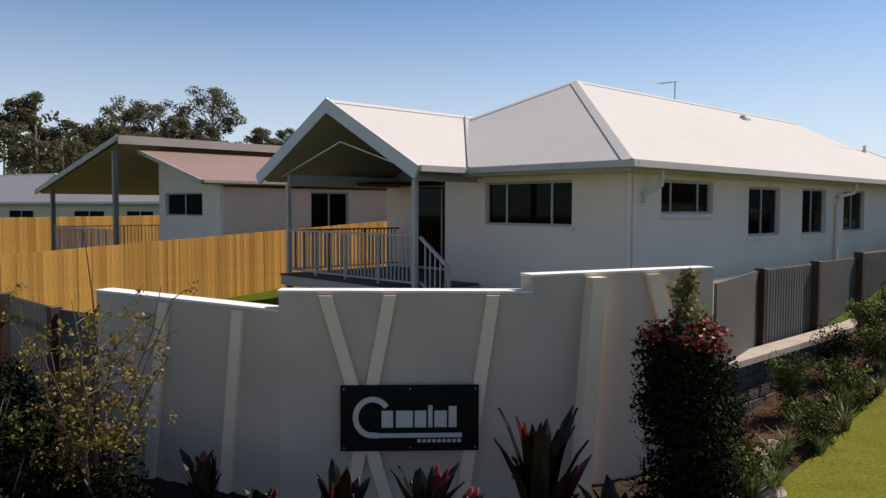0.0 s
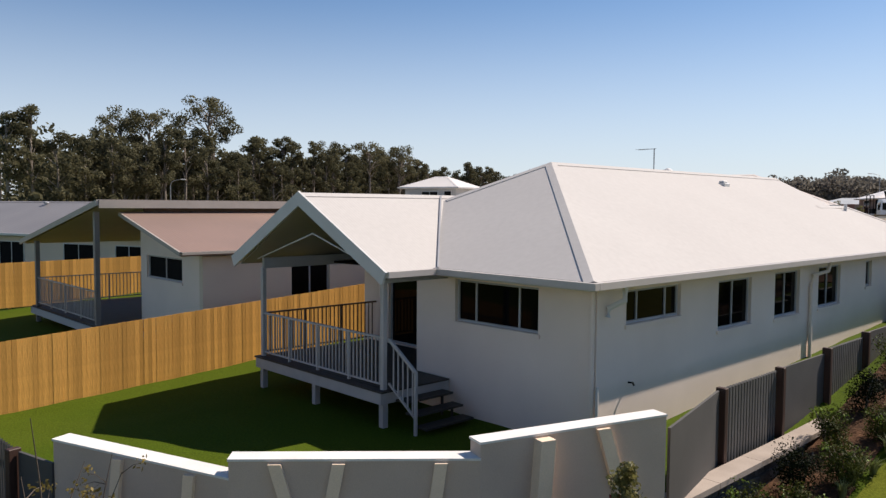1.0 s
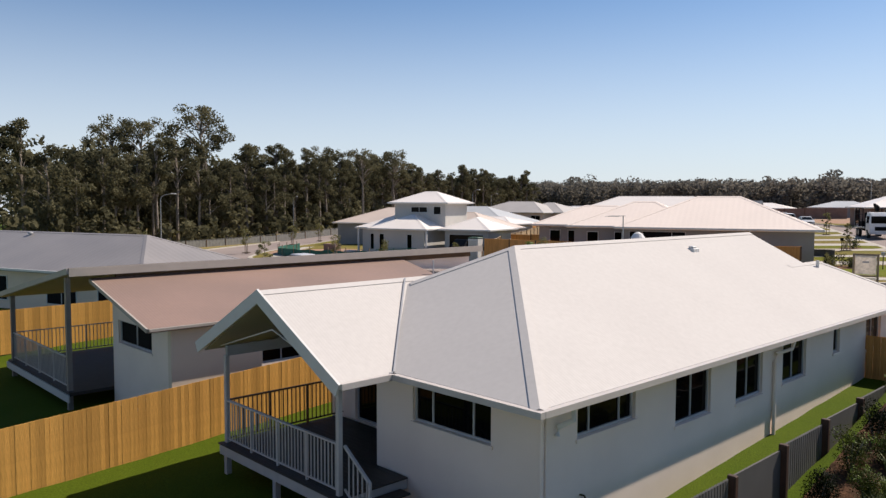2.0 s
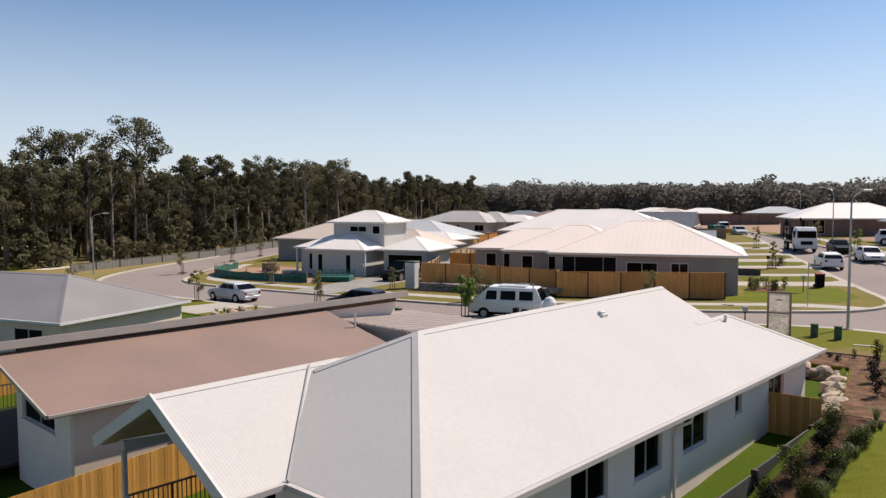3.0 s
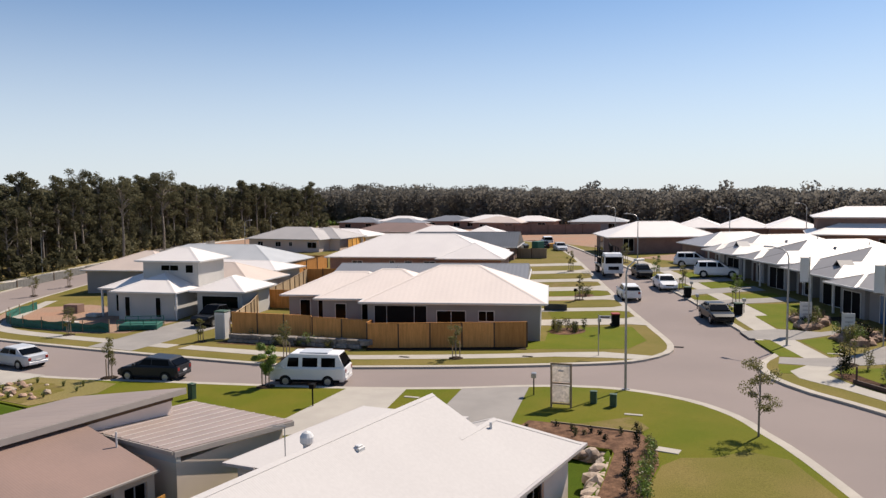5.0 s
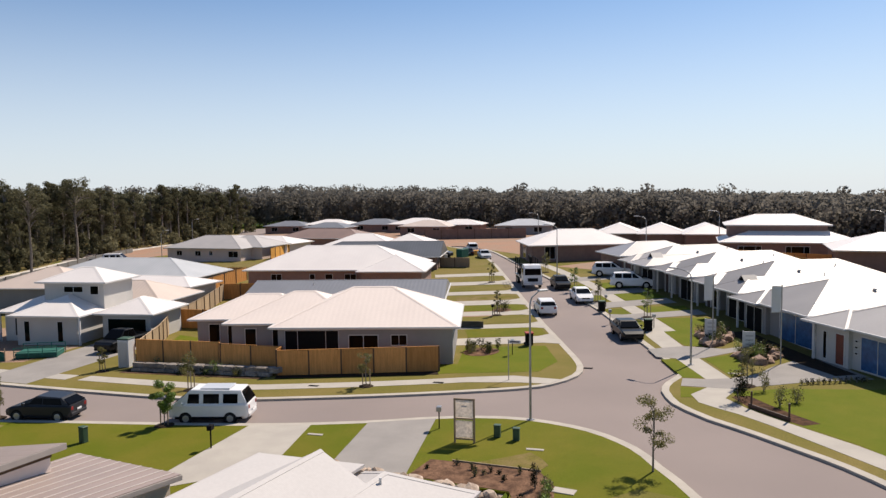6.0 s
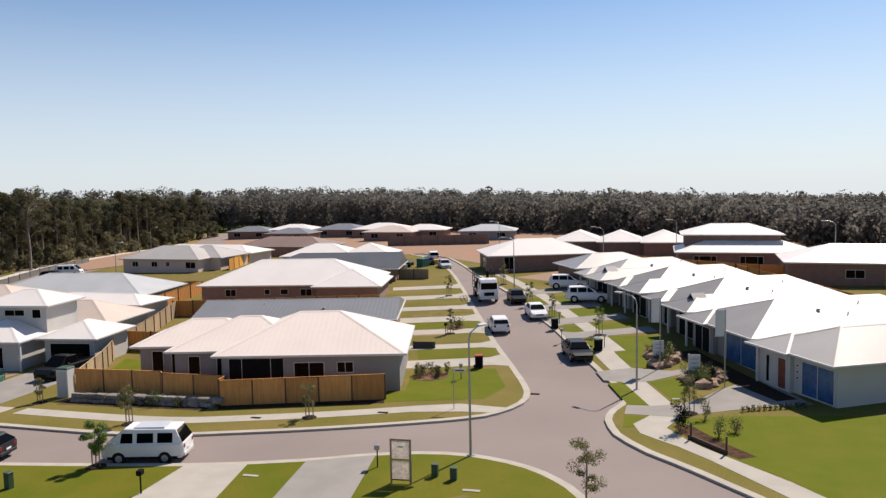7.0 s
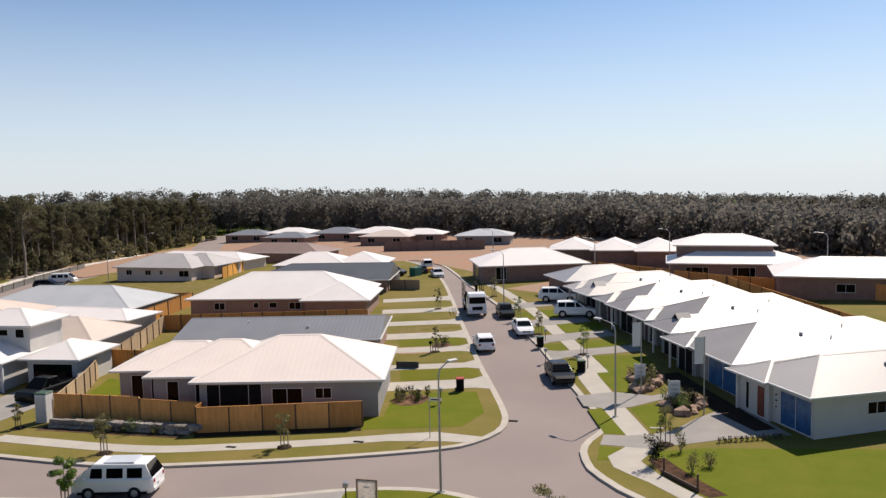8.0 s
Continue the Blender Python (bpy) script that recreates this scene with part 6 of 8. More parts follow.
def woods(name, spots, leafm, label, quads, size, seed):
    """A far wood: many simple trees in one mesh, each a thin trunk under clumps of leaf quads."""
    rs = np.random.RandomState(seed)
    verts, faces = [], []
    base = 0
    for x, y, z, h, w in spots:
        k = 8
        n = quads // k * k
        t = np.linspace(0.22, 0.93, k) + rs.uniform(-0.06, 0.06, k)
        prof = w * np.sqrt(np.clip(1 - ((t - 0.55) / 0.52) ** 2, 0.04, 1))
        a = rs.uniform(0, 2 * np.pi, k)
        r = prof * rs.uniform(0.2, 0.75, k)
        cc = np.stack([x + r * np.cos(a), y + r * np.sin(a), z + h * t], 1)
        cr = w * rs.uniform(0.4, 0.68, k)
        g = np.repeat(np.arange(k), n // k)
        o = rs.normal(size=(n, 3))
        o /= np.linalg.norm(o, axis=1)[:, None]
        c = cc[g] + o * (cr[g] * rs.uniform(0.7, 1.0, n))[:, None] * np.array([1, 1, 0.72])
        o += 0.4 * rs.normal(size=(n, 3))
        u = np.cross(o, rs.normal(size=(n, 3)))
        u /= np.linalg.norm(u, axis=1)[:, None] + 1e-6
        v = np.cross(o, u)
        v /= np.linalg.norm(v, axis=1)[:, None] + 1e-6
        s = size * rs.uniform(0.6, 1.4, n)[:, None]
        q = np.stack([c - u * s, c - v * s * 0.6, c + u * s, c + v * s * 0.6], 1).reshape(-1, 3)
        verts.append(q)
        faces.append(base + np.arange(4 * n).reshape(-1, 4))
        base += 4 * n
        tr = h * 0.011 + 0.03
        tq = np.array([(x - tr, y, z - 1), (x + tr, y, z - 1), (x + tr * 0.4, y, z + h * 0.8), (x - tr * 0.4, y, z + h * 0.8), (x, y - tr, z - 1), (x, y + tr, z - 1), (x, y + tr * 0.4, z + h * 0.8), (x, y - tr * 0.4, z + h * 0.8)])
        verts.append(tq)
        faces.append(base + np.arange(8).reshape(-1, 4))
        base += 8
    me = bpy.data.meshes.new(name)
    me.from_pydata(np.concatenate(verts).tolist(), [], np.concatenate(faces).tolist())
    me.materials.append(leafm)
    return tagged(new(name, me), label, "woodland", kind="stuff")


spots = []
for p in EDGE:
    for row in range(2, 15):
        x, y = p[0] - 4.4 * row + rng.uniform(-2, 2), p[1] + 1.6 * row + rng.uniform(-2, 2)
        spots.append((x, y, street_z(x, y) - 0.3, rng.uniform(11.5, 16.0) * (1.0 - 0.10 * ramp(y, 50, 90)), rng.uniform(1.9, 3.2)))
    x, y = p[0] + 2.5 + rng.uniform(-1, 1), p[1] + rng.uniform(-1, 1)
    spots.append((x, y, street_z(x, y) - 0.3, rng.uniform(2.5, 6), rng.uniform(1.2, 2.2)))
woods("woodland", spots, LEAF_FOREST, "deep stand of dark green forest beside the estate", 190, 0.42, 3)
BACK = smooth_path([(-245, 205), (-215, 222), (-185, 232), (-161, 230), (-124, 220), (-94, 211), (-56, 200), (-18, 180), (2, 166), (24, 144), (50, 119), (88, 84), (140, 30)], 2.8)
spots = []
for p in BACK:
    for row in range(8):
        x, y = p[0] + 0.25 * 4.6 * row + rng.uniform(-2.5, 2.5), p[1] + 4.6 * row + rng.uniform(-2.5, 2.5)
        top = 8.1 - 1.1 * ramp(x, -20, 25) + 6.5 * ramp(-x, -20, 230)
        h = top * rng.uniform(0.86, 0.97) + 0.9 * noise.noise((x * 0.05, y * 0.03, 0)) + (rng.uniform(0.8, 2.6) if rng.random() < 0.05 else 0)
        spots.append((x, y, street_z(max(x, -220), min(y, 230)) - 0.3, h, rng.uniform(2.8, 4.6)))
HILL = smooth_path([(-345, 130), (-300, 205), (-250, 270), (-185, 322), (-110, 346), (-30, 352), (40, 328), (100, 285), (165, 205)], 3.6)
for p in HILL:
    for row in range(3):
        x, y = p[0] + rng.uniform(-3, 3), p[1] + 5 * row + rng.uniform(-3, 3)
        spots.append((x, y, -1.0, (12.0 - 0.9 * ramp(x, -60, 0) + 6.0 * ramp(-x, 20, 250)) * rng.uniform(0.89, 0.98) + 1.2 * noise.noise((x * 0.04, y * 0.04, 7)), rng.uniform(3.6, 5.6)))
woods("woodland", spots, LEAF_FAR, "continuous forest along the horizon, haze in its grey green colour", 320, 0.48, 4)


# street saplings with stakes
def sapling(x, y, h, spread, seed, leafm=LEAF_YOUNG, stakes=True, leaves=60, z=None, label="young staked street tree on the verge"):
    z = street_z(x, y) if z is None else z
    rng = random.Random(seed)
    e = thing("street_tree", pose(x, y, z), label, "tree", "young street trees")
    tb, cb = tree_parts(h, spread, 0.36, 14, leaves, 0.085, rng)
    part("trunk", tb, BARK, e)
    part("crown", cb, leafm, e)
    if stakes:
        for sx in (-0.28, 0.28):
            part("stake", B((sx - 0.025, -0.025, -0.2, sx + 0.025, 0.025, 1.15)), PINE_GREY, e, "hardwood stake")
        bm = bmesh.new()
        rings = [[bm.verts.new((r * math.cos(k * 0.5236) * rng.uniform(0.85, 1.1), r * math.sin(k * 0.5236) * rng.uniform(0.85, 1.1), hz + rng.uniform(-0.01, 0.02))) for k in range(12)] for r, hz in ((0.55, 0.0), (0.4, 0.05), (0.15, 0.07))]
        for r0, r1 in zip(rings, rings[1:]):
            for k in range(12):
                bm.faces.new((r0[k], r0[(k + 1) % 12], r1[(k + 1) % 12], r1[k]))
        bm.faces.new(rings[-1])
        part("mulch_ring", bm, MULCH, e, "dark mulch at the foot")
    return e


for i, (x, y, h, s) in enumerate(((-25.3, 31.4, 2.4, 0.6), (-14.6, 36.0, 2.2, 0.55), (-31.8, 22.4, 2.5, 0.55), (-20.9, 24.9, 2.4, 0.62), (5.35, 27.5, 3.3, 0.8), (7.9, 43.6, 2.3, 0.6), (-43.2, 20.0, 2.3, 0.6), (-49.5, 31.0, 2.3, 0.6),
        (-69.2, 32.9, 2.6, 0.8), (-81.6, 46.8, 2.6, 0.7), (-86.27, 54.45, 2.6, 0.7), (-62, 18.5, 2.8, 0.9), (-36.0, 33.3, 1.8, 0.4), (-2.14, 64.13, 2.6, 0.6), (-12.92, 77.52, 2.6, 0.6), (-20.83, 91.07, 2.6, 0.6), (-16.05, 62.09, 2.4, 0.35), (-24.81, 81.87, 2.5, 0.5), (-8.52, 71.05, 2.4, 0.5))):
    sapling(x, y, h, s, 30 + i, LEAF_YOUNG if i in (3, 13, 14) else LEAF_OLIVE, stakes=i != 4, leaves=420 if i == 3 else (150 if i == 4 else 90))


def shrub(x, y, z, h, r, seed, leafm, n=260, size=0.085, label="rounded green garden shrub", name="shrub", group="garden shrubs", tips=None, tip_label="red new growth"):
    rng = random.Random(seed)
    e = thing(name, pose(x, y, z), label, "shrub", group)
    tb, cb = bmesh.new(), bmesh.new()
    for k in range(5):
        a = rng.uniform(0, 6.28)
        tube(tb, [(0, 0, -0.1), (math.cos(a) * r * 0.3, math.sin(a) * r * 0.3, h * 0.5), (math.cos(a) * r * 0.6, math.sin(a) * r * 0.6, h * 0.85)], [0.018, 0.012, 0.004], 4, cap=False)
    m = 7
    for k in range(m):
        a = rng.uniform(0, 6.28)
        t = (k + 0.5) / m
        leaf_cloud(cb, (math.cos(a) * r * 0.35, math.sin(a) * r * 0.35, h * (0.15 + 0.68 * t)), r * rng.uniform(0.55, 0.75), n // m, size, 1.0, rng)
    part("stem", tb, BARK, e)
    part("foliage", cb, leafm, e)
    if tips:
        tbm = bmesh.new()
        for k in range(10):
            a = rng.uniform(0, 6.28)
            leaf_cloud(tbm, (math.cos(a) * r * 0.75, math.sin(a) * r * 0.75, h * rng.uniform(0.72, 0.95)), 0.1, 9, size * 1.1, 0.8, rng)
        tagged(part("new_growth", tbm, tips, e), tip_label, kind="stuff")
    return e


def strap_plant(x, y, z, h, seed, n=18, red=0.3, wid=0.09, spread=0.5, label="dark strap-leaved cordyline with crimson leaves", name="cordyline"):
    """A clump of long arching leaves."""
    rng = random.Random(seed)
    e = thing(name, pose(x, y, z), label, "plant", "strap-leaved plants")
    for kind in range(2):
        bm = bmesh.new()
        for k in range(n if kind == 0 else max(2, int(n * red))):
            a = rng.uniform(0, 6.28)
            ln = h * rng.uniform(0.65, 1.05)
            out = rng.uniform(0.08, spread) * ln
            rows = []
            for t, wf in ((0, 0.3), (0.3, 0.75), (0.6, 1.0), (0.85, 0.7), (1.0, 0.05)):
                c = Vector((math.cos(a), math.sin(a), 0)) * out * t ** 1.6 + Vector((0, 0, ln * (t - 0.18 * t ** 3)))
                s = Vector((-math.sin(a), math.cos(a), 0)) * wid * wf * 0.5
                rows.append((bm.verts.new(c - s), bm.verts.new(c + Vector((math.cos(a), math.sin(a), 0)) * -0.02), bm.verts.new(c + s)))
            for r, q in zip(rows, rows[1:]):
                bm.faces.new((r[0], r[1], q[1], q[0]))
                bm.faces.new((r[1], r[2], q[2], q[1]))
        part("leaf_clump" if kind == 0 else "crimson_leaf_clump", bm, STRAP if kind == 0 else STRAP_RED, e)
    return e


def tuft(x, y, z, h, seed, leafm=GRASSM, label="strappy green ornamental grass tuft"):
    rng = random.Random(seed)
    e = thing("grass_tuft", pose(x, y, z), label, "plant", "grass tufts")
    bm = bmesh.new()
    for k in range(55):
        a = rng.uniform(0, 6.28)
        ln = h * rng.uniform(0.6, 1.1)
        o = rng.uniform(0.2, 0.8) * ln
        d = Vector((math.cos(a), math.sin(a), 0))
        s = Vector((-math.sin(a), math.cos(a), 0)) * 0.008
        p0, p1, p2 = Vector((0, 0, 0)) + d * 0.04, d * o * 0.4 + Vector((0, 0, ln * 0.6)), d * o + Vector((0, 0, ln * 0.85))
        v = [bm.verts.new(q) for q in (p0 - s, p0 + s, p1 + s, p1 - s, p2)]
        bm.faces.new(v[:4])
        bm.faces.new((v[3], v[2], v[4]))
    part("blade_clump", bm, leafm, e)
    return e


def boulder(x, y, z, r, seed, m_=ROCK, label="rough pale sandstone landscape boulder"):
    rng = random.Random(seed)
    bm = bmesh.new()
    bmesh.ops.create_icosphere(bm, subdivisions=2, radius=1)
    off = rng.uniform(0, 50)
    sx, sy, sz = rng.uniform(0.8, 1.4), rng.uniform(0.7, 1.1), rng.uniform(0.6, 0.85)
    for v in bm.verts:
        d = 1 + 0.35 * noise.noise(v.co * 1.1 + Vector((off, 0, 0)))
        c = v.co * d
        v.co = Vector((round(c.x * 2.4) / 2.4 * 0.75 + c.x * 0.25, round(c.y * 2.4) / 2.4 * 0.75 + c.y * 0.25, round(c.z * 2.4) / 2.4 * 0.75 + c.z * 0.25))
        v.co = Vector((v.co.x * sx * r, v.co.y * sy * r, v.co.z * sz * r))
    bm.transform(pose(0, 0, 0, rng.uniform(-12, 12), rng.uniform(-12, 12), rng.uniform(0, 360)))
    o = solo("boulder", bm, m_, label, "rock", "landscape boulders")
    o.location = (x, y, z + 0.25 * r)
    return o


# entrance garden
gzc = ground_z
HEDGE = thing("hedge_shrub", pose(3.15, -3.95, gzc(3.15, -3.95)), "tall clipped dark lilly pilly shrub with red new tips", "shrub")
rng2 = random.Random(77)
tb, cb, rbm, ob_ = bmesh.new(), bmesh.new(), bmesh.new(), bmesh.new()
tube(tb, [(0, 0, -0.1), (0.02, 0, 1.2), (0, 0.02, 2.4)], [0.04, 0.03, 0.01], 6)
for k in range(40):
    t = k / 39
    zc = 0.25 + 1.75 * t
    rr = 0.44 * (1 - 0.12 * t)
    a = rng2.uniform(0, 6.28)
    leaf_cloud(cb, (math.cos(a) * rr * 0.55, math.sin(a) * rr * 0.55, zc), 0.33, 520, 0.055, 1.0, rng2)
for k in range(34):
    a = 6.28 * k / 34
    rr = rng2.uniform(0.14, 0.42)
    leaf_cloud(rbm, (math.cos(a) * rr, math.sin(a) * rr, 2.34 - 0.6 * rr + rng2.uniform(-0.1, 0.05)), 0.1, 18, 0.058, 0.8, rng2)
for k in range(9):
    leaf_cloud(ob_, (rng2.uniform(-0.09, 0.09), rng2.uniform(-0.09, 0.09), 2.12 + 0.07 * k), 0.2 - 0.013 * k, 100, 0.06, 1.0, rng2)
part("trunk", tb, BARK, HEDGE)
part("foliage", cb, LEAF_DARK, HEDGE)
part("red_tips", rbm, LEAF_RED, HEDGE, "red new leaves near the top")
part("leader", ob_, LEAF_OLIVE, HEDGE, "olive green loose top shoot")
# thin shrub with few leaves
SPARSE = thing("sparse_shrub", pose(-1.2, -8.15, gzc(-1.2, -8.15)), "thin open shrub with bare grey twigs and few olive leaves", "shrub")
rng2 = random.Random(21)
tb, cb = bmesh.new(), bmesh.new()
for k in range(10):
    a = 6.28 * k / 10 + rng2.uniform(-0.3, 0.3)
    ln, o = rng2.uniform(1.6, 2.5) if k else 3.1, rng2.uniform(0.35, 0.95) if k else 0.12
    pts = [Vector((0, 0, -0.05))]
    for j in range(1, 6):
        u = j / 5
        pts.append(Vector((math.cos(a) * o * u ** 1.3 + rng2.uniform(-0.06, 0.06), math.sin(a) * o * u ** 1.3 + rng2.uniform(-0.06, 0.06), ln * u)))
    tube(tb, pts, [0.03, 0.024, 0.018, 0.012, 0.008, 0.004], 5, cap=False)
    for j in range(15):
        i0 = rng2.choice((1, 1, 2, 2, 3, 3, 4))
        q = pts[i0].lerp(pts[i0 + 1], rng2.random())
        d = Vector((rng2.gauss(0, 1), rng2.gauss(0, 1), rng2.uniform(0.1, 0.9))).normalized() * rng2.uniform(0.2, 0.55)
        mid = q + d * 0.55 + Vector((0, 0, 0.03))
        tube(tb, [q, mid, q + d], [0.007, 0.005, 0.002], 3, cap=False)
        for e in (mid, q + d):
            if rng2.random() < 0.8:
                leaf_cloud(cb, e, 0.09, 11, 0.055, 1.0, rng2)
part("branch", tb, TWIG, SPARSE, "bare crooked twigs")
part("foliage", cb, LEAF_GOLD, SPARSE)
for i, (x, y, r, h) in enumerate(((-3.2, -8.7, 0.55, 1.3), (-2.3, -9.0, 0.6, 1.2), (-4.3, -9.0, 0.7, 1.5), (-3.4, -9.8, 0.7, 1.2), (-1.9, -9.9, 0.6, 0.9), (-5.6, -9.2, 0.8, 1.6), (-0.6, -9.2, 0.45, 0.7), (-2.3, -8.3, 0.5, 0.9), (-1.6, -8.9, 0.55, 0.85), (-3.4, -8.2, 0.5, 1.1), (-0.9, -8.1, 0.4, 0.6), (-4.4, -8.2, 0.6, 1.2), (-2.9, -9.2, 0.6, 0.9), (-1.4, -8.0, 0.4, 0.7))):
    shrub(x, y, gzc(x, y), h * 1.2, r, 200 + i, LEAF_DARK, 1800, 0.06, label="loose shrub by the entrance wall, shade in its leaf colour")
for i, (x, y, h, n, red) in enumerate(((-0.35, -7.35, 0.95, 20, 0.05), (0.2, -7.0, 0.65, 14, 0.05), (1.2, -6.75, 1.12, 16, 0.3), (1.75, -6.2, 1.12, 22, 0.45), (2.05, -6.05, 0.85, 14, 0.3), (2.7, -5.65, 1.85, 30, 0.12), (2.55, -5.3, 1.2, 18, 0.1), (3.15, -5.1, 1.05, 18, 0.05), (3.45, -4.75, 0.8, 14, 0.05))):
    strap_plant(x, y, gzc(x, y), h, 60 + i, n, red, 0.155, 0.3 if h > 1.5 else 0.42)


def bed(x0, x1, y0, y1, inside, material, label, lift=0.03, step=0.07, name="mulch_bed"):
    """A rough loose bed lying on the ground, over the cells for which inside(x, y) holds."""
    nx, ny = int((x1 - x0) / step), int((y1 - y0) / step)
    vs, fs, ids = [], [], {}
    def vid(i, j):
        if (i, j) not in ids:
            x, y = x0 + i * step, y0 + j * step
            ids[i, j] = len(vs)
            vs.append((x, y, gzc(x, y) + lift + 0.035 * noise.noise((x * 5, y * 5, 1)) + 0.02 * noise.noise((x * 17, y * 17, 2))))
        return ids[i, j]
    for j in range(ny):
        for i in range(nx):
            if inside(x0 + (i + 0.5) * step, y0 + (j + 0.5) * step):
                fs.append((vid(i, j), vid(i + 1, j), vid(i + 1, j + 1), vid(i, j + 1)))
    me = bpy.data.meshes.new(name)
    me.from_pydata(vs, [], fs)
    me.materials.append(material)
    return tagged(new(name, me), label, "lawn" if name == "verge_lawn" else "mulch", kind="stuff")


bed(-9, 5, -12.6, -1.2, lambda x, y: -2.7 + 0.3 * noise.noise((x, y, 0)) < sign_side(x, y) < 0.12, MULCH, "dark bark mulch at the foot of the entrance wall")
bed(-12, 30, -19.5, 15.9, lambda x, y: (sign_side(x, y) < -2.95 if y < -3.2 else x > 3.35 + 0.22 * noise.noise((x * 0.5, y * 0.6, 5))) and x < 12.2 + 0.55 * (15.9 - y), LAWN, "sunlit yellow green mown verge outside the estate wall", 0.07, 0.3, "verge_lawn")
# side garden along the retaining wall
rng2 = random.Random(9)
for i in range(20):
    y = -2.3 + 0.86 * i + rng2.uniform(-0.12, 0.12)
    x = (2.45 if i % 2 else 3.0) + rng2.uniform(-0.1, 0.15)
    # LEAF_YOUNG tips colour the shrub tops as if lit.
    shrub(x, y, gzc(x, y), rng2.uniform(0.75, 0.98) if i % 2 else rng2.uniform(0.5, 0.7), rng2.uniform(0.36, 0.46), 300 + i, LEAF_DARK if i % 4 == 1 else LEAF_SHRUB, 2800, 0.042, label="compact garden shrub beside the retaining wall", tips=None if i % 4 == 1 else LEAF_YOUNG, tip_label="yellow green tip leaves, coloured for the lit tops")
for i in range(44):
    y, x = -3.2 + 0.44 * i + rng2.uniform(-0.3, 0.3), 3.2 + rng2.uniform(-0.2, 0.2)
    tuft(x, y, gzc(x, y), rng2.uniform(0.35, 0.55), 400 + i)
for i in range(5):
    y = -2.9 + 0.5 * i
    boulder(3.0 + rng2.uniform(-0.4, 0.4), y, gzc(3, y), rng2.uniform(0.1, 0.2), 500 + i, label="small pale rock in garden mulch")
bed(1.98, 3.9, -1.2, 16.0, lambda x, y: x < 3.2 + 0.22 * noise.noise((x * 0.5, y * 0.6, 5)), RED_MULCH, "red brown mulch along the side garden bed", step=0.08)
# rock wall and soil at the street end of the lot
for i in range(34):
    for course in range(2):
        if i < 13:
            t = (i + 0.5 * course) / 13
            x, y = 1.75 - 1.4 * t, 16.0 + 6.6 * t
        else:
            t = (i - 13 + 0.5 * course) / 21
            x, y = 0.2 - 9.6 * t, 23.0 + 0.1 * t
        x, y = x + rng2.uniform(-0.1, 0.1), y + rng2.uniform(-0.1, 0.1)
        boulder(x, y, (0.5, 0.88)[course] + rng2.uniform(-0.05, 0.08), rng2.uniform(0.34, 0.5), 520 + i * 2 + course)
patch("soil_bed", [(1.95, 16.0), (3.3, 16.0), (3.0, 18.4), (2.75, 20.2), (2.55, 22.2), (1.9, 24.4), (0.8, 25.7), (-0.4, 25.72), (-1.8, 25.55), (-3.1, 25.53), (-4.45, 25.4), (-4.5, 23.2), (0.35, 23.15), (0.6, 22.7)], SOIL, 0.02, "reddish brown soil bed above the rock wall")
patch("worn_patch", [(-2.3, 25.8), (0.75, 25.8), (0.9, 26.6), (0.35, 27.3), (-0.4, 27.9), (-1.2, 27.0)], DIRT, 0.012, "worn bare dirt at the edge of the lawn")
part("edging", beam(bmesh.new(), (-3.4, 25.56, street_z(-3.4, 25.6) + 0.03), (0.85, 25.74, street_z(0.85, 25.7) + 0.03), 0.05, 0.1), PINE_GREY, thing("garden_edging", pose(0, 0, 0), "thin weathered timber edging between soil bed and lawn", "edging"))
part("lid", B((1.95, 23.75, street_z(2.3, 24) - 0.1, 2.9, 24.3, street_z(2.3, 24) + 0.04), bevel=0.01), CONC, thing("pit_cover", pose(0, 0, 0), "pale concrete service pit cover in the lawn", "cover"))
for i in range(10):
    x, y = rng2.uniform(-4.2, 0.2), rng2.uniform(23.9, 25.2)
    shrub(x, y, street_z(x, y), rng2.uniform(0.2, 0.45), rng2.uniform(0.12, 0.2), 560 + i, LEAF_DARK if i % 2 else LEAF_SHRUB, 120, 0.06, label="small newly planted shrub in bare soil")
for i in range(12):
    t = i / 11
    x, y = 1.75 + 1.25 * t + rng2.uniform(-0.12, 0.12), 23.9 - 5.4 * t
    shrub(x, y, street_z(x, y), rng2.uniform(0.5, 0.8), rng2.uniform(0.25, 0.36), 580 + i, LEAF_YOUNG if i % 3 else LEAF_OLIVE, 220, 0.085, label="yellow green low hedge plant at the lawn edge")
for i, (x, y, h) in enumerate(((1.25, 23.8, 1.25), (1.75, 20.9, 1.0), (2.35, 18.9, 1.1))):
    shrub(x, y, street_z(x, y), h, 0.26, 600 + i, LEAF_DARK, 700, 0.06, label="upright dark conifer-like shrub in bare soil")
ROCKWALL = thing("rock_wall", pose(0, 0, 0), "low dry wall of rough grey sandstone blocks below a fence", "wall")
GREYROCK = mat("grey_sandstone_block", (0.277, 0.246, 0.216), (0.169, 0.146, 0.127), scale=1.4, rough=0.95, bump=0.8, bscale=8, rand=0.2, fine=0.25)
for row in range(2):
    u = 0.0
    while u < 11.4:
        w = rng2.uniform(0.6, 1.1)
        bm = B((0, -0.28, 0, w - 0.03, 0.28, 0.36), bevel=0.05)
        for v in bm.verts:
            v.co += Vector((rng2.uniform(-0.05, 0.05), rng2.uniform(-0.07, 0.07), rng2.uniform(-0.03, 0.03)))
        x, y = -33.9 + 0.985 * u, 34.3 + 0.165 * u + 0.12 * row
        bm.transform(pose(x, y, street_z(x, y) - 0.08 + 0.35 * row, 0, 0, 9.5 + rng2.uniform(-4, 4)))
        part("rock", bm, GREYROCK, ROCKWALL)
        u += w
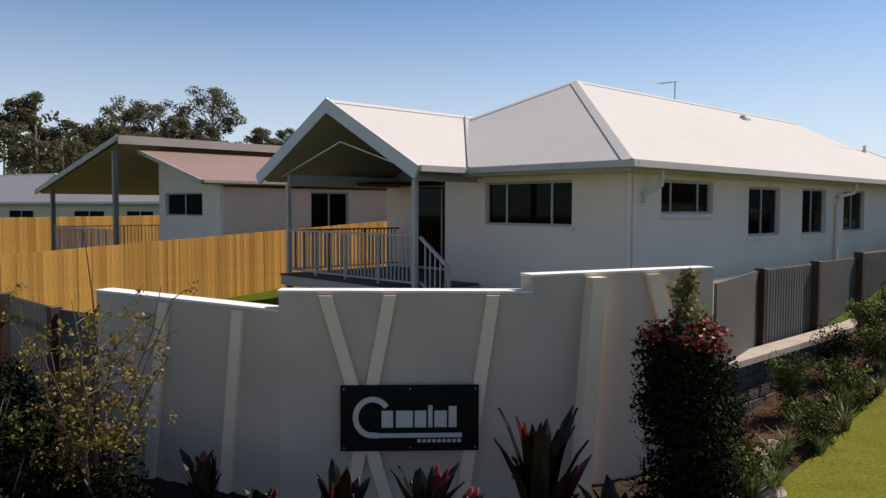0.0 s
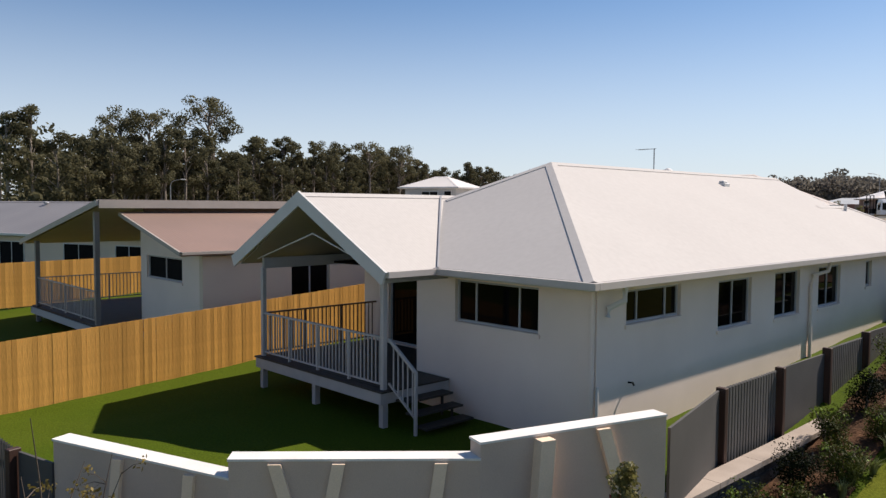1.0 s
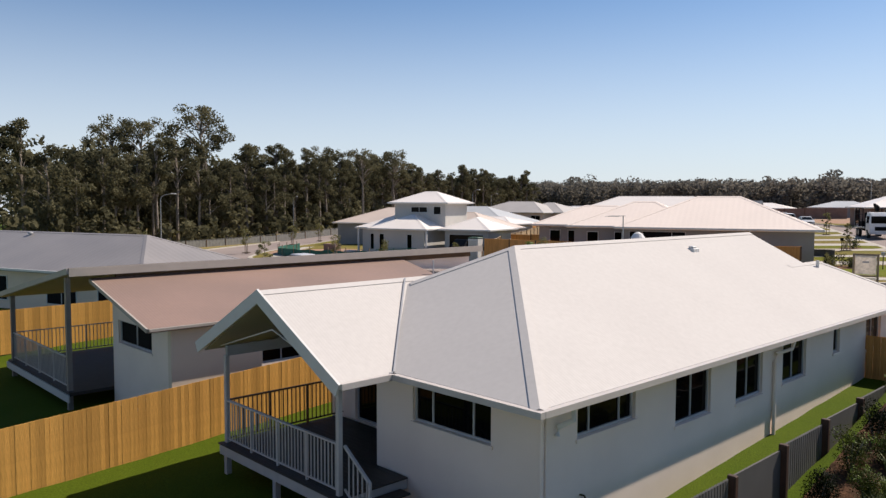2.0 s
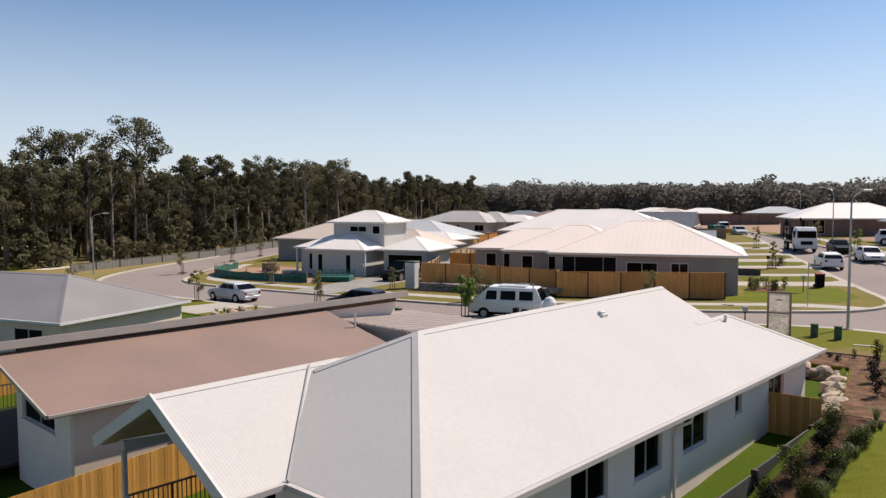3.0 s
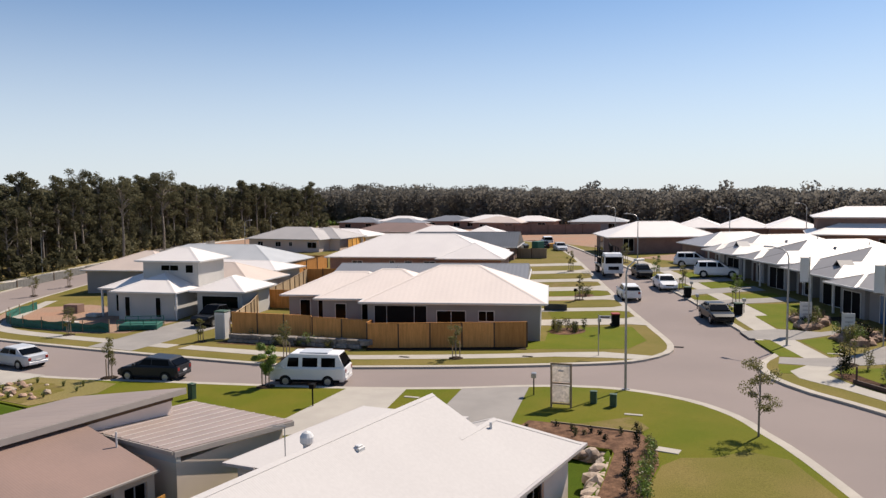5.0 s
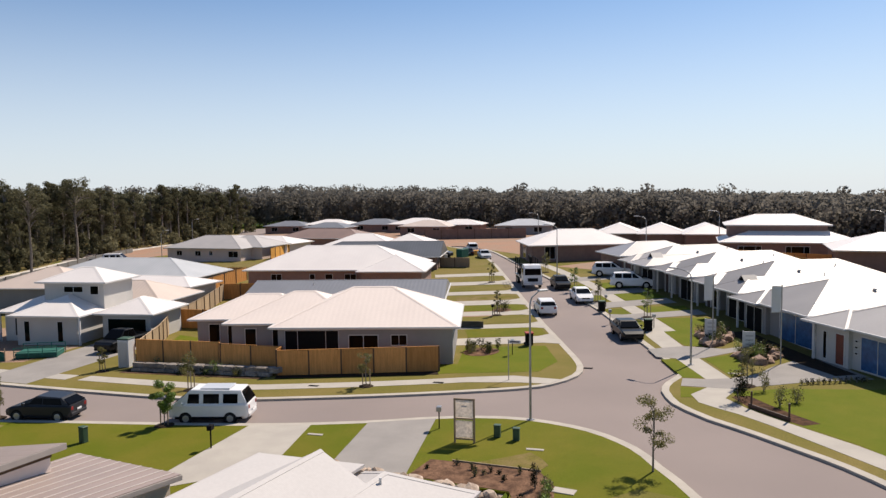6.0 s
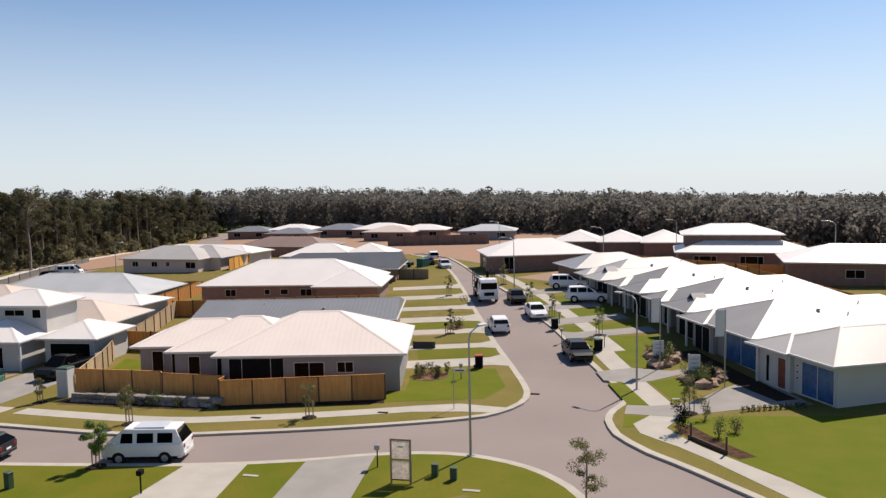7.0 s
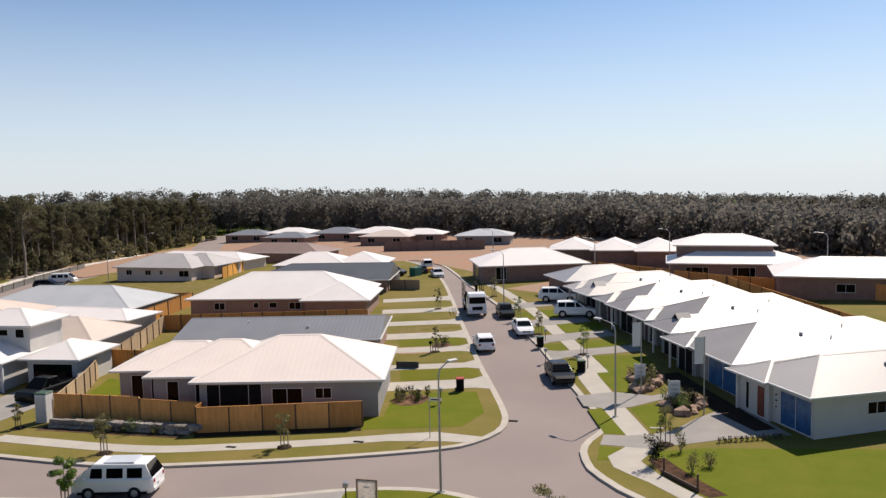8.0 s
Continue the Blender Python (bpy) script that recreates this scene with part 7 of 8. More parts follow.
# gardens of the display homes and the corner lot
for cx, cy, rx, ry, n in ((-11.6, 47.9, 1.4, 1.6, 13), (-16.57, 64.63, 1.0, 1.0, 4)):
    patch("soil_bed", [(cx + rx * math.cos(a), cy + ry * math.sin(a)) for a in [k * math.pi / 6 for k in range(12)]], SOIL, 0.02, "brown mulched garden bed")
    for i in range(n):
        x, y = cx + rng2.uniform(-rx, rx) * 0.8, cy + rng2.uniform(-ry, ry) * 0.8
        shrub(x, y, street_z(x, y), rng2.uniform(0.5, 1.2), rng2.uniform(0.25, 0.5), int(700 + cx * 10 + i), (LEAF_SHRUB, LEAF_DARK, LEAF_OLIVE)[i % 3], 170, 0.11, label="mixed garden shrub among rocks")
        if cx > 0:
            boulder(cx + rng2.uniform(-rx, rx) - 0.6, cy + rng2.uniform(-ry, ry) - 0.8, street_z(cx, cy), rng2.uniform(0.25, 0.5), int(800 + cx * 10 + i))


BROWNROCK = mat("brown_garden_rock", (0.40, 0.27, 0.20), (0.20, 0.13, 0.09), scale=1.6, rough=0.95, bump=0.7, bscale=9, rand=0.2, fine=0.25)


def planted_bed(outline, n, rocks, seed):
    """A mulched bed with mixed plants, edged by rough rocks."""
    patch("soil_bed", outline, SOIL, 0.02, "brown mulched garden bed")
    rg = random.Random(seed)
    cx, cy = sum(p[0] for p in outline) / len(outline), sum(p[1] for p in outline) / len(outline)
    for i in range(n):
        p, q = outline[i % len(outline)], outline[(i + 1) % len(outline)]
        t, u = rg.random(), rg.uniform(0.05, 0.85)
        x, y = cx + (p[0] + (q[0] - p[0]) * t - cx) * u, cy + (p[1] + (q[1] - p[1]) * t - cy) * u
        shrub(x, y, street_z(x, y), rg.uniform(0.4, 1.3), rg.uniform(0.25, 0.5), seed * 10 + i, (LEAF_SHRUB, LEAF_DARK, LEAF_OLIVE, LEAF_YOUNG)[i % 4], 170, 0.1, label="mixed garden shrub among rocks")
    for i in range(rocks):
        p, q = outline[i % len(outline)], outline[(i + 1) % len(outline)]
        t, u = rg.random(), rg.uniform(0.6, 0.92)
        x, y = cx + (p[0] + (q[0] - p[0]) * t - cx) * u, cy + (p[1] + (q[1] - p[1]) * t - cy) * u
        boulder(x, y, street_z(x, y), rg.uniform(0.24, 0.58), seed * 20 + i, BROWNROCK, "rough brown garden rock")


planted_bed([(2.6, 59.34), (4.78, 60.2), (5.71, 57.52), (5.27, 54.19), (3.98, 54.01)], 46, 40, 91)
planted_bed([(6.24, 52.68), (8.24, 53.74), (9.62, 52.86), (8.6, 49.2), (7.1, 50.18)], 46, 40, 97)
planted_bed([(-34.6, 35.0), (-28.2, 36.5), (-22.6, 36.3), (-22.8, 35.2), (-28.5, 34.3), (-34.4, 33.4)], 18, 0, 101)
for i in range(13):
    t = i / 12
    x, y = 10.9 + 3.6 * t, 44.9 + 1.9 * t
    shrub(x, y, street_z(x, y), 0.38, 0.2, 860 + i, LEAF_DARK if i % 3 else LEAF_OLIVE, 90, 0.08, label="small edging plant along a driveway")
for i, (x, y, h, r) in enumerate(((8.9, 42.6, 1.5, 0.45), (9.9, 39.6, 1.3, 0.5), (10.7, 40.6, 0.9, 0.5))):
    shrub(x, y, street_z(x, y), h, r, 880 + i, LEAF_OLIVE, 420, 0.09, label="loose olive shrub beside the footpath")

# rough garden in front of the neighbouring block
patch("earth_bank", [(-36.2, 20.5), (-33.0, 21.2), (-30.0, 21.6), (-28.9, 19.6), (-30.0, 16.2), (-36.2, 16.2)], DRY, 0.02, "rough dry grass bank beside a driveway")
patch("earth_bank", [(-36.0, 19.4), (-33.6, 19.9), (-31.4, 19.2), (-30.9, 16.3), (-36.1, 16.3)], DIRT, 0.03, "bare dark earth on a rough bank")
for i in range(16):
    x, y = rng2.uniform(-36, -31), rng2.uniform(16.4, 19.6)
    boulder(x, y, street_z(x, y), rng2.uniform(0.1, 0.32), 1310 + i, ROCK if i % 3 == 0 else BROWNROCK, "rough rock lying on a bare bank")
for i in range(12):
    x, y = rng2.uniform(-36, -29.5), rng2.uniform(16.6, 20.8)
    tuft(x, y, street_z(x, y), rng2.uniform(0.35, 0.6), 1330 + i, label="dry grass tuft on a rough bank")
# mulched bed beside the corner footpath
patch("garden_bed", [(7.3, 40.8), (8.35, 38.95), (9.35, 37.85), (10.3, 37.0), (11.1, 36.4), (11.9, 37.0), (10.6, 38.3), (9.4, 39.7), (8.2, 41.3)], RED_MULCH, 0.015, "brown mulched bed beside the corner footpath")
shrub(7.75, 40.0, street_z(7.75, 40), 1.9, 0.6, 905, LEAF_DARK, 900, 0.1, label="bushy dark shrub at the corner of the footpath", tips=LEAF_OLIVE, tip_label="olive new growth")
BEDRAIL = thing("garden_edging", pose(0, 0, 0), "low dark timber edging along a mulched bed", "edging")
part("rail", beam(bmesh.new(), (8.35, 38.9, street_z(8.3, 39) + 0.12), (10.5, 36.85, street_z(10.5, 37) + 0.12), 0.06, 0.24), POST_BROWN, BEDRAIL)
for x, y in ((8.5, 38.8), (10.45, 36.95)):
    part("post", B((x - 0.05, y - 0.05, street_z(x, y) - 0.2, x + 0.05, y + 0.05, street_z(x, y) + 0.95)), POST_BROWN, BEDRAIL, "dark timber post")
# ---- vehicles ----
def loft(bm, stations):
    """A closed body from stations (x, [(y, z), ...]) with the same number of points on the left half, mirrored."""
    rings = []
    for x, half in stations:
        pts = [(y, z) for y, z in half] + [(-y, z) for y, z in reversed(half)]
        rings.append([bm.verts.new((x, y, z)) for y, z in pts])
    n = len(rings[0])
    for a, b in zip(rings, rings[1:]):
        for k in range(n):
            bm.faces.new((a[k], b[k], b[(k + 1) % n], a[(k + 1) % n]))
    bm.faces.new(rings[0])
    bm.faces.new(rings[-1][::-1])
    bmesh.ops.recalc_face_normals(bm, faces=list(bm.faces))
    return bm


SHAPES = {
    # length, width, height, wheel radius, profile (x, bonnet/belt z, roof z or 0), wheel x
    "sedan": (4.6, 1.78, 1.46, 0.32, [(-2.3, 0.62, 0.93), (-2.1, 0.3, 0.98), (-1.55, 0.22, 1.0), (1.0, 0.22, 0.96), (1.95, 0.24, 0.82), (2.3, 0.35, 0.66)], [(-1.75, 0.98, 0.99), (-0.95, 1.42, 0.0), (0.25, 1.44, 0.0), (1.15, 0.95, 0.0)], (-1.38, 1.42)),
    "hatch": (4.2, 1.78, 1.5, 0.32, [(-2.1, 0.5, 0.98), (-1.95, 0.28, 1.02), (-1.4, 0.22, 1.02), (0.9, 0.22, 0.98), (1.75, 0.24, 0.84), (2.1, 0.35, 0.66)], [(-2.0, 1.02, 0), (-1.45, 1.42, 0), (0.1, 1.49, 0), (1.05, 0.97, 0)], (-1.3, 1.3)),
    "suv": (4.8, 1.9, 1.8, 0.38, [(-2.4, 0.6, 1.1), (-2.25, 0.36, 1.15), (-1.5, 0.3, 1.15), (1.0, 0.3, 1.12), (2.1, 0.32, 1.02), (2.4, 0.45, 0.8)], [(-2.3, 1.15, 0), (-2.0, 1.72, 0), (0.1, 1.8, 0), (1.15, 1.12, 0)], (-1.45, 1.5)),
    "van": (4.57, 1.85, 1.92, 0.31, [(-2.28, 0.45, 1.1), (-2.15, 0.3, 1.15), (-1.5, 0.26, 1.15), (1.4, 0.26, 1.12), (2.05, 0.28, 1.08), (2.28, 0.4, 0.8)], [(-2.2, 1.15, 0), (-1.85, 1.88, 0), (1.0, 1.92, 0), (1.95, 1.1, 0)], (-1.25, 1.28)),
    "ute": (5.2, 1.86, 1.8, 0.4, [(-2.6, 0.7, 1.02), (-2.5, 0.42, 1.05), (-1.6, 0.38, 1.05), (1.2, 0.36, 1.08), (2.3, 0.38, 1.0), (2.6, 0.5, 0.82)], [(-0.75, 1.08, 0), (-0.5, 1.72, 0), (0.5, 1.78, 0), (1.4, 1.08, 0)], (-1.65, 1.6)),
}


def vehicle(kind, x, y, rot, colour, label, z=None, extra=None):
    L, W, H, wr, low, top, wx = SHAPES[kind]
    z = (street_z(x, y) - 0.13) if z is None else z
    e = thing({"suv": "car", "sedan": "car", "hatch": "car"}.get(kind, kind), pose(x, y, z, 0, 0, rot), label, "car" if kind not in ("van",) else "van", "parked vehicles")
    w = W / 2
    st = []
    for px, z0, z1 in low:
        end = abs(px) > L / 2 - 0.25
        k = 0.86 if abs(px) > L / 2 - 0.02 else (0.96 if end else 1.0)
        st.append((px, [(w * k * 0.9, z0), (w * k, z0 + 0.18), (w * k, z1 - 0.1), (w * k * 0.93, z1)]))
    part("body", loft(bmesh.new(), st), colour, e, smooth=False)
    st = []
    zb = [p[1] for p in top]
    belt = min(zb)
    for px, zt, _ in top:
        t = (zt - belt) / (H - belt)
        st.append((px, [(w * 0.92, belt - 0.08), (w * 0.92 - 0.02, belt), (w * (0.92 - 0.14 * t) - 0.02, max(belt + 0.02, zt - 0.04)), (w * (0.86 - 0.16 * t), max(belt + 0.03, zt))]))
    part("cabin", loft(bmesh.new(), st), colour, e)
    # glass: side windows, windscreen and rear window, just proud of the cabin
    gy = w * 0.92 + 0.004
    xs = [p[0] for p in top]
    roof0, roof1 = xs[1], xs[2]
    zt = H - (0.24 if kind == "van" else 0.13)

    def slope_y(zv):
        return gy - 0.022 - (w * 0.14) * max(0.0, (zv - belt)) / (H - belt) + 0.012
    cuts = {"van": [(-1.68, -0.85), (-0.62, 0.28), (0.52, 1.2)], "suv": [(-1.9, -1.15), (-1.05, -0.1), (0.0, 0.75)], "ute": [(-0.55, 0.15), (0.23, 0.95)]}.get(kind, [(roof0 - 0.1, -0.35), (-0.28, roof1 + 0.45)])
    for s in (-1, 1):
        for a, b in cuts:
            b2 = min(b, roof1 + 0.12) if b > roof1 else b
            a2 = max(a, roof0 + 0.03)
            bm = bmesh.new()
            v = [bm.verts.new(p) for p in ((a, s * slope_y(belt + 0.06), belt + 0.06), (b, s * slope_y(belt + 0.06), belt + 0.06), (b2, s * slope_y(zt), zt), (a2, s * slope_y(zt), zt))]
            o = [bm.verts.new((q.co.x, q.co.y - s * 0.02, q.co.z)) for q in v]
            bm.faces.new(v)
            bm.faces.new(o[::-1])
            for i in range(4):
                bm.faces.new((v[i], o[i], o[(i + 1) % 4], v[(i + 1) % 4]))
            bmesh.ops.recalc_face_normals(bm, faces=list(bm.faces))
            part("side_window", bm, GLASS, e, "dark side window")
    for (xa, za), (xb, zb2), nm in (((top[3][0] + 0.03, top[3][1] + 0.05), (top[2][0] + 0.06, top[2][1] - 0.06), "windscreen"), ((top[0][0] - 0.03, belt + 0.08), (top[1][0] - 0.03, top[1][1] - 0.06), "rear_window")):
        bm = bmesh.new()
        d = Vector((zb2 - za, 0, -(xb - xa))).normalized() * (0.02 if nm == "windscreen" else -0.02)
        ya, yb = w * 0.84, w * 0.68
        v = [bm.verts.new(p) for p in ((xa + d.x, -ya, za + d.z), (xa + d.x, ya, za + d.z), (xb + d.x, yb, zb2 + d.z), (xb + d.x, -yb, zb2 + d.z))]
        o = [bm.verts.new(q.co - d * 1.6) for q in v]
        bm.faces.new(v)
        bm.faces.new(o[::-1])
        for i in range(4):
            bm.faces.new((v[i], o[i], o[(i + 1) % 4], v[(i + 1) % 4]))
        bmesh.ops.recalc_face_normals(bm, faces=list(bm.faces))
        part(nm, bm, GLASS, e, "dark glass")
    for px in wx:
        for s in (-1, 1):
            wh = part("wheel", disc_wheel(bmesh.new(), (px, s * (w - 0.1), wr), wr, 0.22), TYRE, e, "black tyre")
            part("rim", disc_wheel(bmesh.new(), (px, s * (w - 0.02), wr), wr * 0.62, 0.08), RIMM, wh, "alloy rim")
            part("wheel_arch", disc_wheel(bmesh.new(), (px, s * (w - 0.07), wr + 0.02), wr + 0.07, 0.15), DARK, e, "dark wheel arch")
    zf, zr = low[-1][2] - 0.12, low[0][2] - 0.12
    for s in (-1, 1):
        part("headlight", B((L / 2 - 0.14, s * w * 0.62 - 0.17, zf - 0.02, L / 2 - 0.02, s * w * 0.62 + 0.17, zf + 0.1), bevel=0.015), LAMPCLR, e, "clear headlight")
        part("tail_light", B((-L / 2 - 0.01, s * w * 0.7 - 0.11, zr - 0.16, -L / 2 + 0.1, s * w * 0.7 + 0.11, zr + 0.06), bevel=0.015), LAMPRED, e, "red tail light")
        part("mirror", B((0.7 if kind != "van" else 1.35, s * (w + 0.09) - 0.08, belt + 0.02, 0.82 if kind != "van" else 1.47, s * (w + 0.09) + 0.08, belt + 0.16), bevel=0.02), colour, e)
    part("bumper", B((L / 2 - 0.16, -w * 0.8, 0.32, L / 2 + 0.03, w * 0.8, 0.5), bevel=0.02), DARK if kind in ("ute",) else colour, e)
    part("bumper", B((-L / 2 - 0.03, -w * 0.8, 0.36, -L / 2 + 0.14, w * 0.8, 0.55), bevel=0.02), colour if kind != "van" else TRIM, e)
    part("grille", B((L / 2 - 0.03, -w * 0.45, 0.52, L / 2 + 0.012, w * 0.45, 0.66), bevel=0.01), DARK, e, "dark front grille")
    if kind == "van":
        for s in (-1, 1):
            part("sill_trim", B((-1.95, s * w - 0.02, 0.28, 1.9, s * w + 0.012, 0.42), bevel=0.006), DARK, e, "dark lower sill trim")
    part("number_plate", B((-L / 2 - 0.045, -0.2, 0.62, -L / 2 - 0.02, 0.2, 0.73)), LAMPCLR, e, "plain number plate")
    return e


P_WHITE, P_SILVER, P_DARK, P_BLACK = paint("white_car_paint", (0.75, 0.75, 0.75)), paint("silver_car_paint", (0.50, 0.52, 0.55)), paint("charcoal_car_paint", (0.024, 0.026, 0.032)), paint("black_car_paint", (0.006, 0.0065, 0.0075))
VAN = vehicle("van", -19.4, 27.15, 204, P_WHITE, "old white camper van parked at the kerb")
part("roof_hatch", B((-1.2, -0.6, 1.9, 0.5, 0.6, 1.97), bevel=0.02), P_SILVER, VAN, "flat roof panel")
vehicle("hatch", -29.4, 23.9, 198, P_DARK, "dark grey hatchback parked at the kerb")
vehicle("sedan", -42.0, 22.4, 184, P_SILVER, "silver sedan parked at the kerb")
UTE = vehicle("ute", -41.8, 40.2, -80, P_BLACK, "black dual-cab utility parked on a driveway", z=street_z(-43, 40.4))
part("tray_rails", beam(beam(bmesh.new(), (-2.4, 0.85, 1.1), (-0.8, 0.85, 1.3), 0.05), (-2.4, -0.85, 1.1), (-0.8, -0.85, 1.3), 0.05), P_BLACK, UTE)
vehicle("hatch", -12.1, 64.8, 117.5, P_WHITE, "white hatchback parked on the street")
vehicle("sedan", -10.48, 71.78, -62.5, P_WHITE, "white sedan parked beside the far kerb")
vehicle("sedan", -2.29, 56.47, -62.5, P_BLACK, "black sedan parked beside the near kerb")
vehicle("sedan", -15.32, 79.9, -62.5, P_BLACK, "black sedan parked beside the kerb")
vehicle("suv", -7.05, 80.3, 15, P_WHITE, "white four wheel drive parked on a driveway", z=street_z(-6.68, 80.3))
vehicle("suv", -11.45, 88.8, 12, P_WHITE, "white wagon parked in a front yard", z=street_z(-10.9, 88.8))
vehicle("sedan", -37.74, 109.69, -58, P_SILVER, "silver car parked far down the street")
vehicle("sedan", -42.81, 114.21, 122, P_DARK, "dark car parked far down the street")
vehicle("suv", -44.98, 121.01, 120, P_WHITE, "white car far down the street")
vehicle("ute", -46.34, 109.69, 0, P_DARK, "dark utility on a building lot", z=street_z(-45.89, 109.23))
vehicle("suv", -102.06, 88.04, 30, P_DARK, "dark car parked on the forest road")
vehicle("van", -105.93, 94.05, 30, P_WHITE, "white van parked on the forest road")
# tray truck
tz = street_z(-19.92, 81.08) - 0.13
TR = thing("truck", pose(-19.72, 81.24, tz, 0, 0, -62), "white flat-bed truck with a loading crane in the street", "truck", "parked vehicles")
part("cab", loft(bmesh.new(), [(1.6, [(1.05, 0.6), (1.12, 1.0), (1.1, 2.1), (0.98, 2.75)]), (3.2, [(1.05, 0.55), (1.12, 1.0), (1.1, 1.7), (0.98, 2.72)]), (3.5, [(1.0, 0.55), (1.1, 0.95), (1.06, 1.5), (0.9, 2.4)])]), P_WHITE, TR, "white truck cab")
part("windscreen", B((3.36, -0.95, 1.6, 3.53, 0.95, 2.35), bevel=0.03), GLASS, TR, "dark windscreen")
for s in (-1, 1):
    part("side_window", B((2.1, s * 1.1 - 0.03, 1.6, 3.1, s * 1.1 + 0.03, 2.35)), GLASS, TR, "dark side window")
    part("headlight", B((3.44, s * 0.85 - 0.18, 0.8, 3.53, s * 0.85 + 0.18, 1.0), bevel=0.02), LAMPCLR, TR)
part("bumper", B((3.35, -1.12, 0.45, 3.62, 1.12, 0.75), bevel=0.03), TRIM, TR)
part("grille", B((3.45, -0.6, 0.85, 3.56, 0.6, 1.25)), DARK, TR)
part("chassis", B((-4.0, -0.45, 0.65, 1.7, 0.45, 0.9)), DARK, TR)
part("tray", B((-4.0, -1.2, 1.0, 1.2, 1.2, 1.14), bevel=0.01), STEELM, TR, "steel flat tray")
part("headboard", B((1.05, -1.15, 1.15, 1.12, 1.15, 2.7)), DARK, TR)
for s in (-1.1, 1.1):
    for x in (-3.8, -1.9, 0.0):
        part("rack_post", beam(bmesh.new(), (x, s, 1.14), (x, s, 3.2), 0.08), DARK, TR, "dark steel rack post")
    for zz in (1.9, 2.5, 3.18):
        part("rack_rail", beam(bmesh.new(), (-3.8, s, zz), (0.0, s, zz), 0.06), DARK, TR, "dark steel rack rail")
bm = tube(bmesh.new(), [(0.6, 0.2, 1.1), (0.6, 0.2, 3.4)], 0.16, 8)
beam(bm, (0.6, 0.2, 3.35), (-1.2, 0.2, 3.6), 0.2)
beam(bm, (-1.2, 0.2, 3.6), (-0.2, 0.3, 2.4), 0.16)
part("crane", bm, DARK, TR, "folded loading crane")
part("load", B((-3.4, -0.9, 1.16, -1.6, 0.9, 1.75), (-1.4, -0.7, 1.16, -0.4, 0.8, 1.5), bevel=0.02), DARK, TR)
for px in (2.4, -2.0, -3.1):
    for s in (-1, 1):
        wh = part("wheel", disc_wheel(bmesh.new(), (px, s * 0.98, 0.48), 0.48, 0.3), TYRE, TR)
        part("rim", disc_wheel(bmesh.new(), (px, s * 1.1, 0.48), 0.27, 0.1), RIMM, wh)

# ---- street furniture ----


def lamp_post(x, y, h, arm, direction, label="galvanised steel street lamp with a curved arm"):
    e = thing("street_lamp", pose(x, y, street_z(x, y), 0, 0, direction), label, "street lamp", "street lamps")
    part("base_plate", B((-0.16, -0.16, -0.05, 0.16, 0.16, 0.04)), STEELM, e)
    part("pole", tube(bmesh.new(), [(0, 0, 0), (0, 0, h * 0.55), (0, 0, h - 0.5), (0.12, 0, h - 0.15), (0.45, 0, h + 0.05), (arm, 0, h + 0.2)], [0.075, 0.06, 0.045, 0.04, 0.035, 0.032], 10), STEELM, e)
    part("lantern", B((arm - 0.1, -0.13, h + 0.13, arm + 0.5, 0.13, h + 0.24), bevel=0.03), TRIM, e, "pale flat lantern")
    return e


lamp_post(-2.15, 32.75, 6.8, 0.7, 60)
lamp_post(3.95, 48.2, 6.4, 1.4, 150)
for x, y, d in ((-77, 26.5, 60), (-108.35, 63.96, -10), (-32.85, 122.82, 200), (-1.87, 117.38, 200), (-17.7, 86.13, 190), (-9.66, 101.08, 190), (19.33, 106.51, 180), (-84.32, 84.98, 0), (-118.35, 126.44, 20)):
    lamp_post(x, y, 6.6, 1.2, d)


def banner(x, y, h, label="white banner flag on a tall steel pole"):
    e = thing("banner_flag", pose(x, y, street_z(x, y), 0, 0, 200), label, "flag", "banner flags")
    part("pole", tube(bmesh.new(), [(0, 0, -0.1), (0, 0, h)], 0.045, 8), STEELM, e)
    bm = bmesh.new()
    rows = []
    for k in range(9):
        t = k / 8
        rows.append([bm.verts.new((0.06 + 0.6 * s, 0.03 * math.sin(5 * t + 2 * s) + yy, h - 0.1 - 1.75 * t)) for yy in (0, 0.012) for s in (0, 0.5, 1)])
    for r, q in zip(rows, rows[1:]):
        for a, b in ((0, 1), (1, 2), (4, 3), (5, 4), (3, 0), (2, 5)):
            bm.faces.new((r[a], r[b], q[b], q[a]))
    part("banner", bm, TRIM, e, "off-white printed banner")
    for zz in (h - 0.5, h - 1.3):
        part("print_bar", B((0.26, -0.05, zz - 0.25, 0.46, -0.035, zz + 0.25)), GREYTRIM, e, "grey printed mark")
    part("arm", beam(beam(bmesh.new(), (0, 0, h - 0.08), (0.7, 0, h - 0.08), 0.03), (0, 0, h - 1.88), (0.7, 0, h - 1.88), 0.03), STEELM, e)


banner(4.67, 54.1, 5.4)
banner(9.5, 50.27, 5.4)
# small sign beside the banners
for x, y in ((7.02, 51.43), (4, 55.24)):
    e = thing("sign_board", pose(x, y, street_z(x, y), 0, 0, 20), "small white display home sign on a post", "sign", "display home signs")
    part("post", B((-0.04, -0.04, -0.1, 0.04, 0.04, 1.9)), TRIM, e)
    part("face", B((0.05, -0.03, 0.5, 0.8, 0.03, 1.85), bevel=0.01), TRIM, e)
    for k in range(3):
        part("print_bar", B((0.15, -0.045, 1.5 - 0.3 * k, 0.68, -0.032, 1.6 - 0.3 * k)), GREYTRIM, e)
NOTICEM = leaf_mat("notice_board_white", (0.80, 0.74, 0.68), (0.74, 0.69, 0.64), scale=2.0, rough=0.7, rand=0.0, thin=0.5)
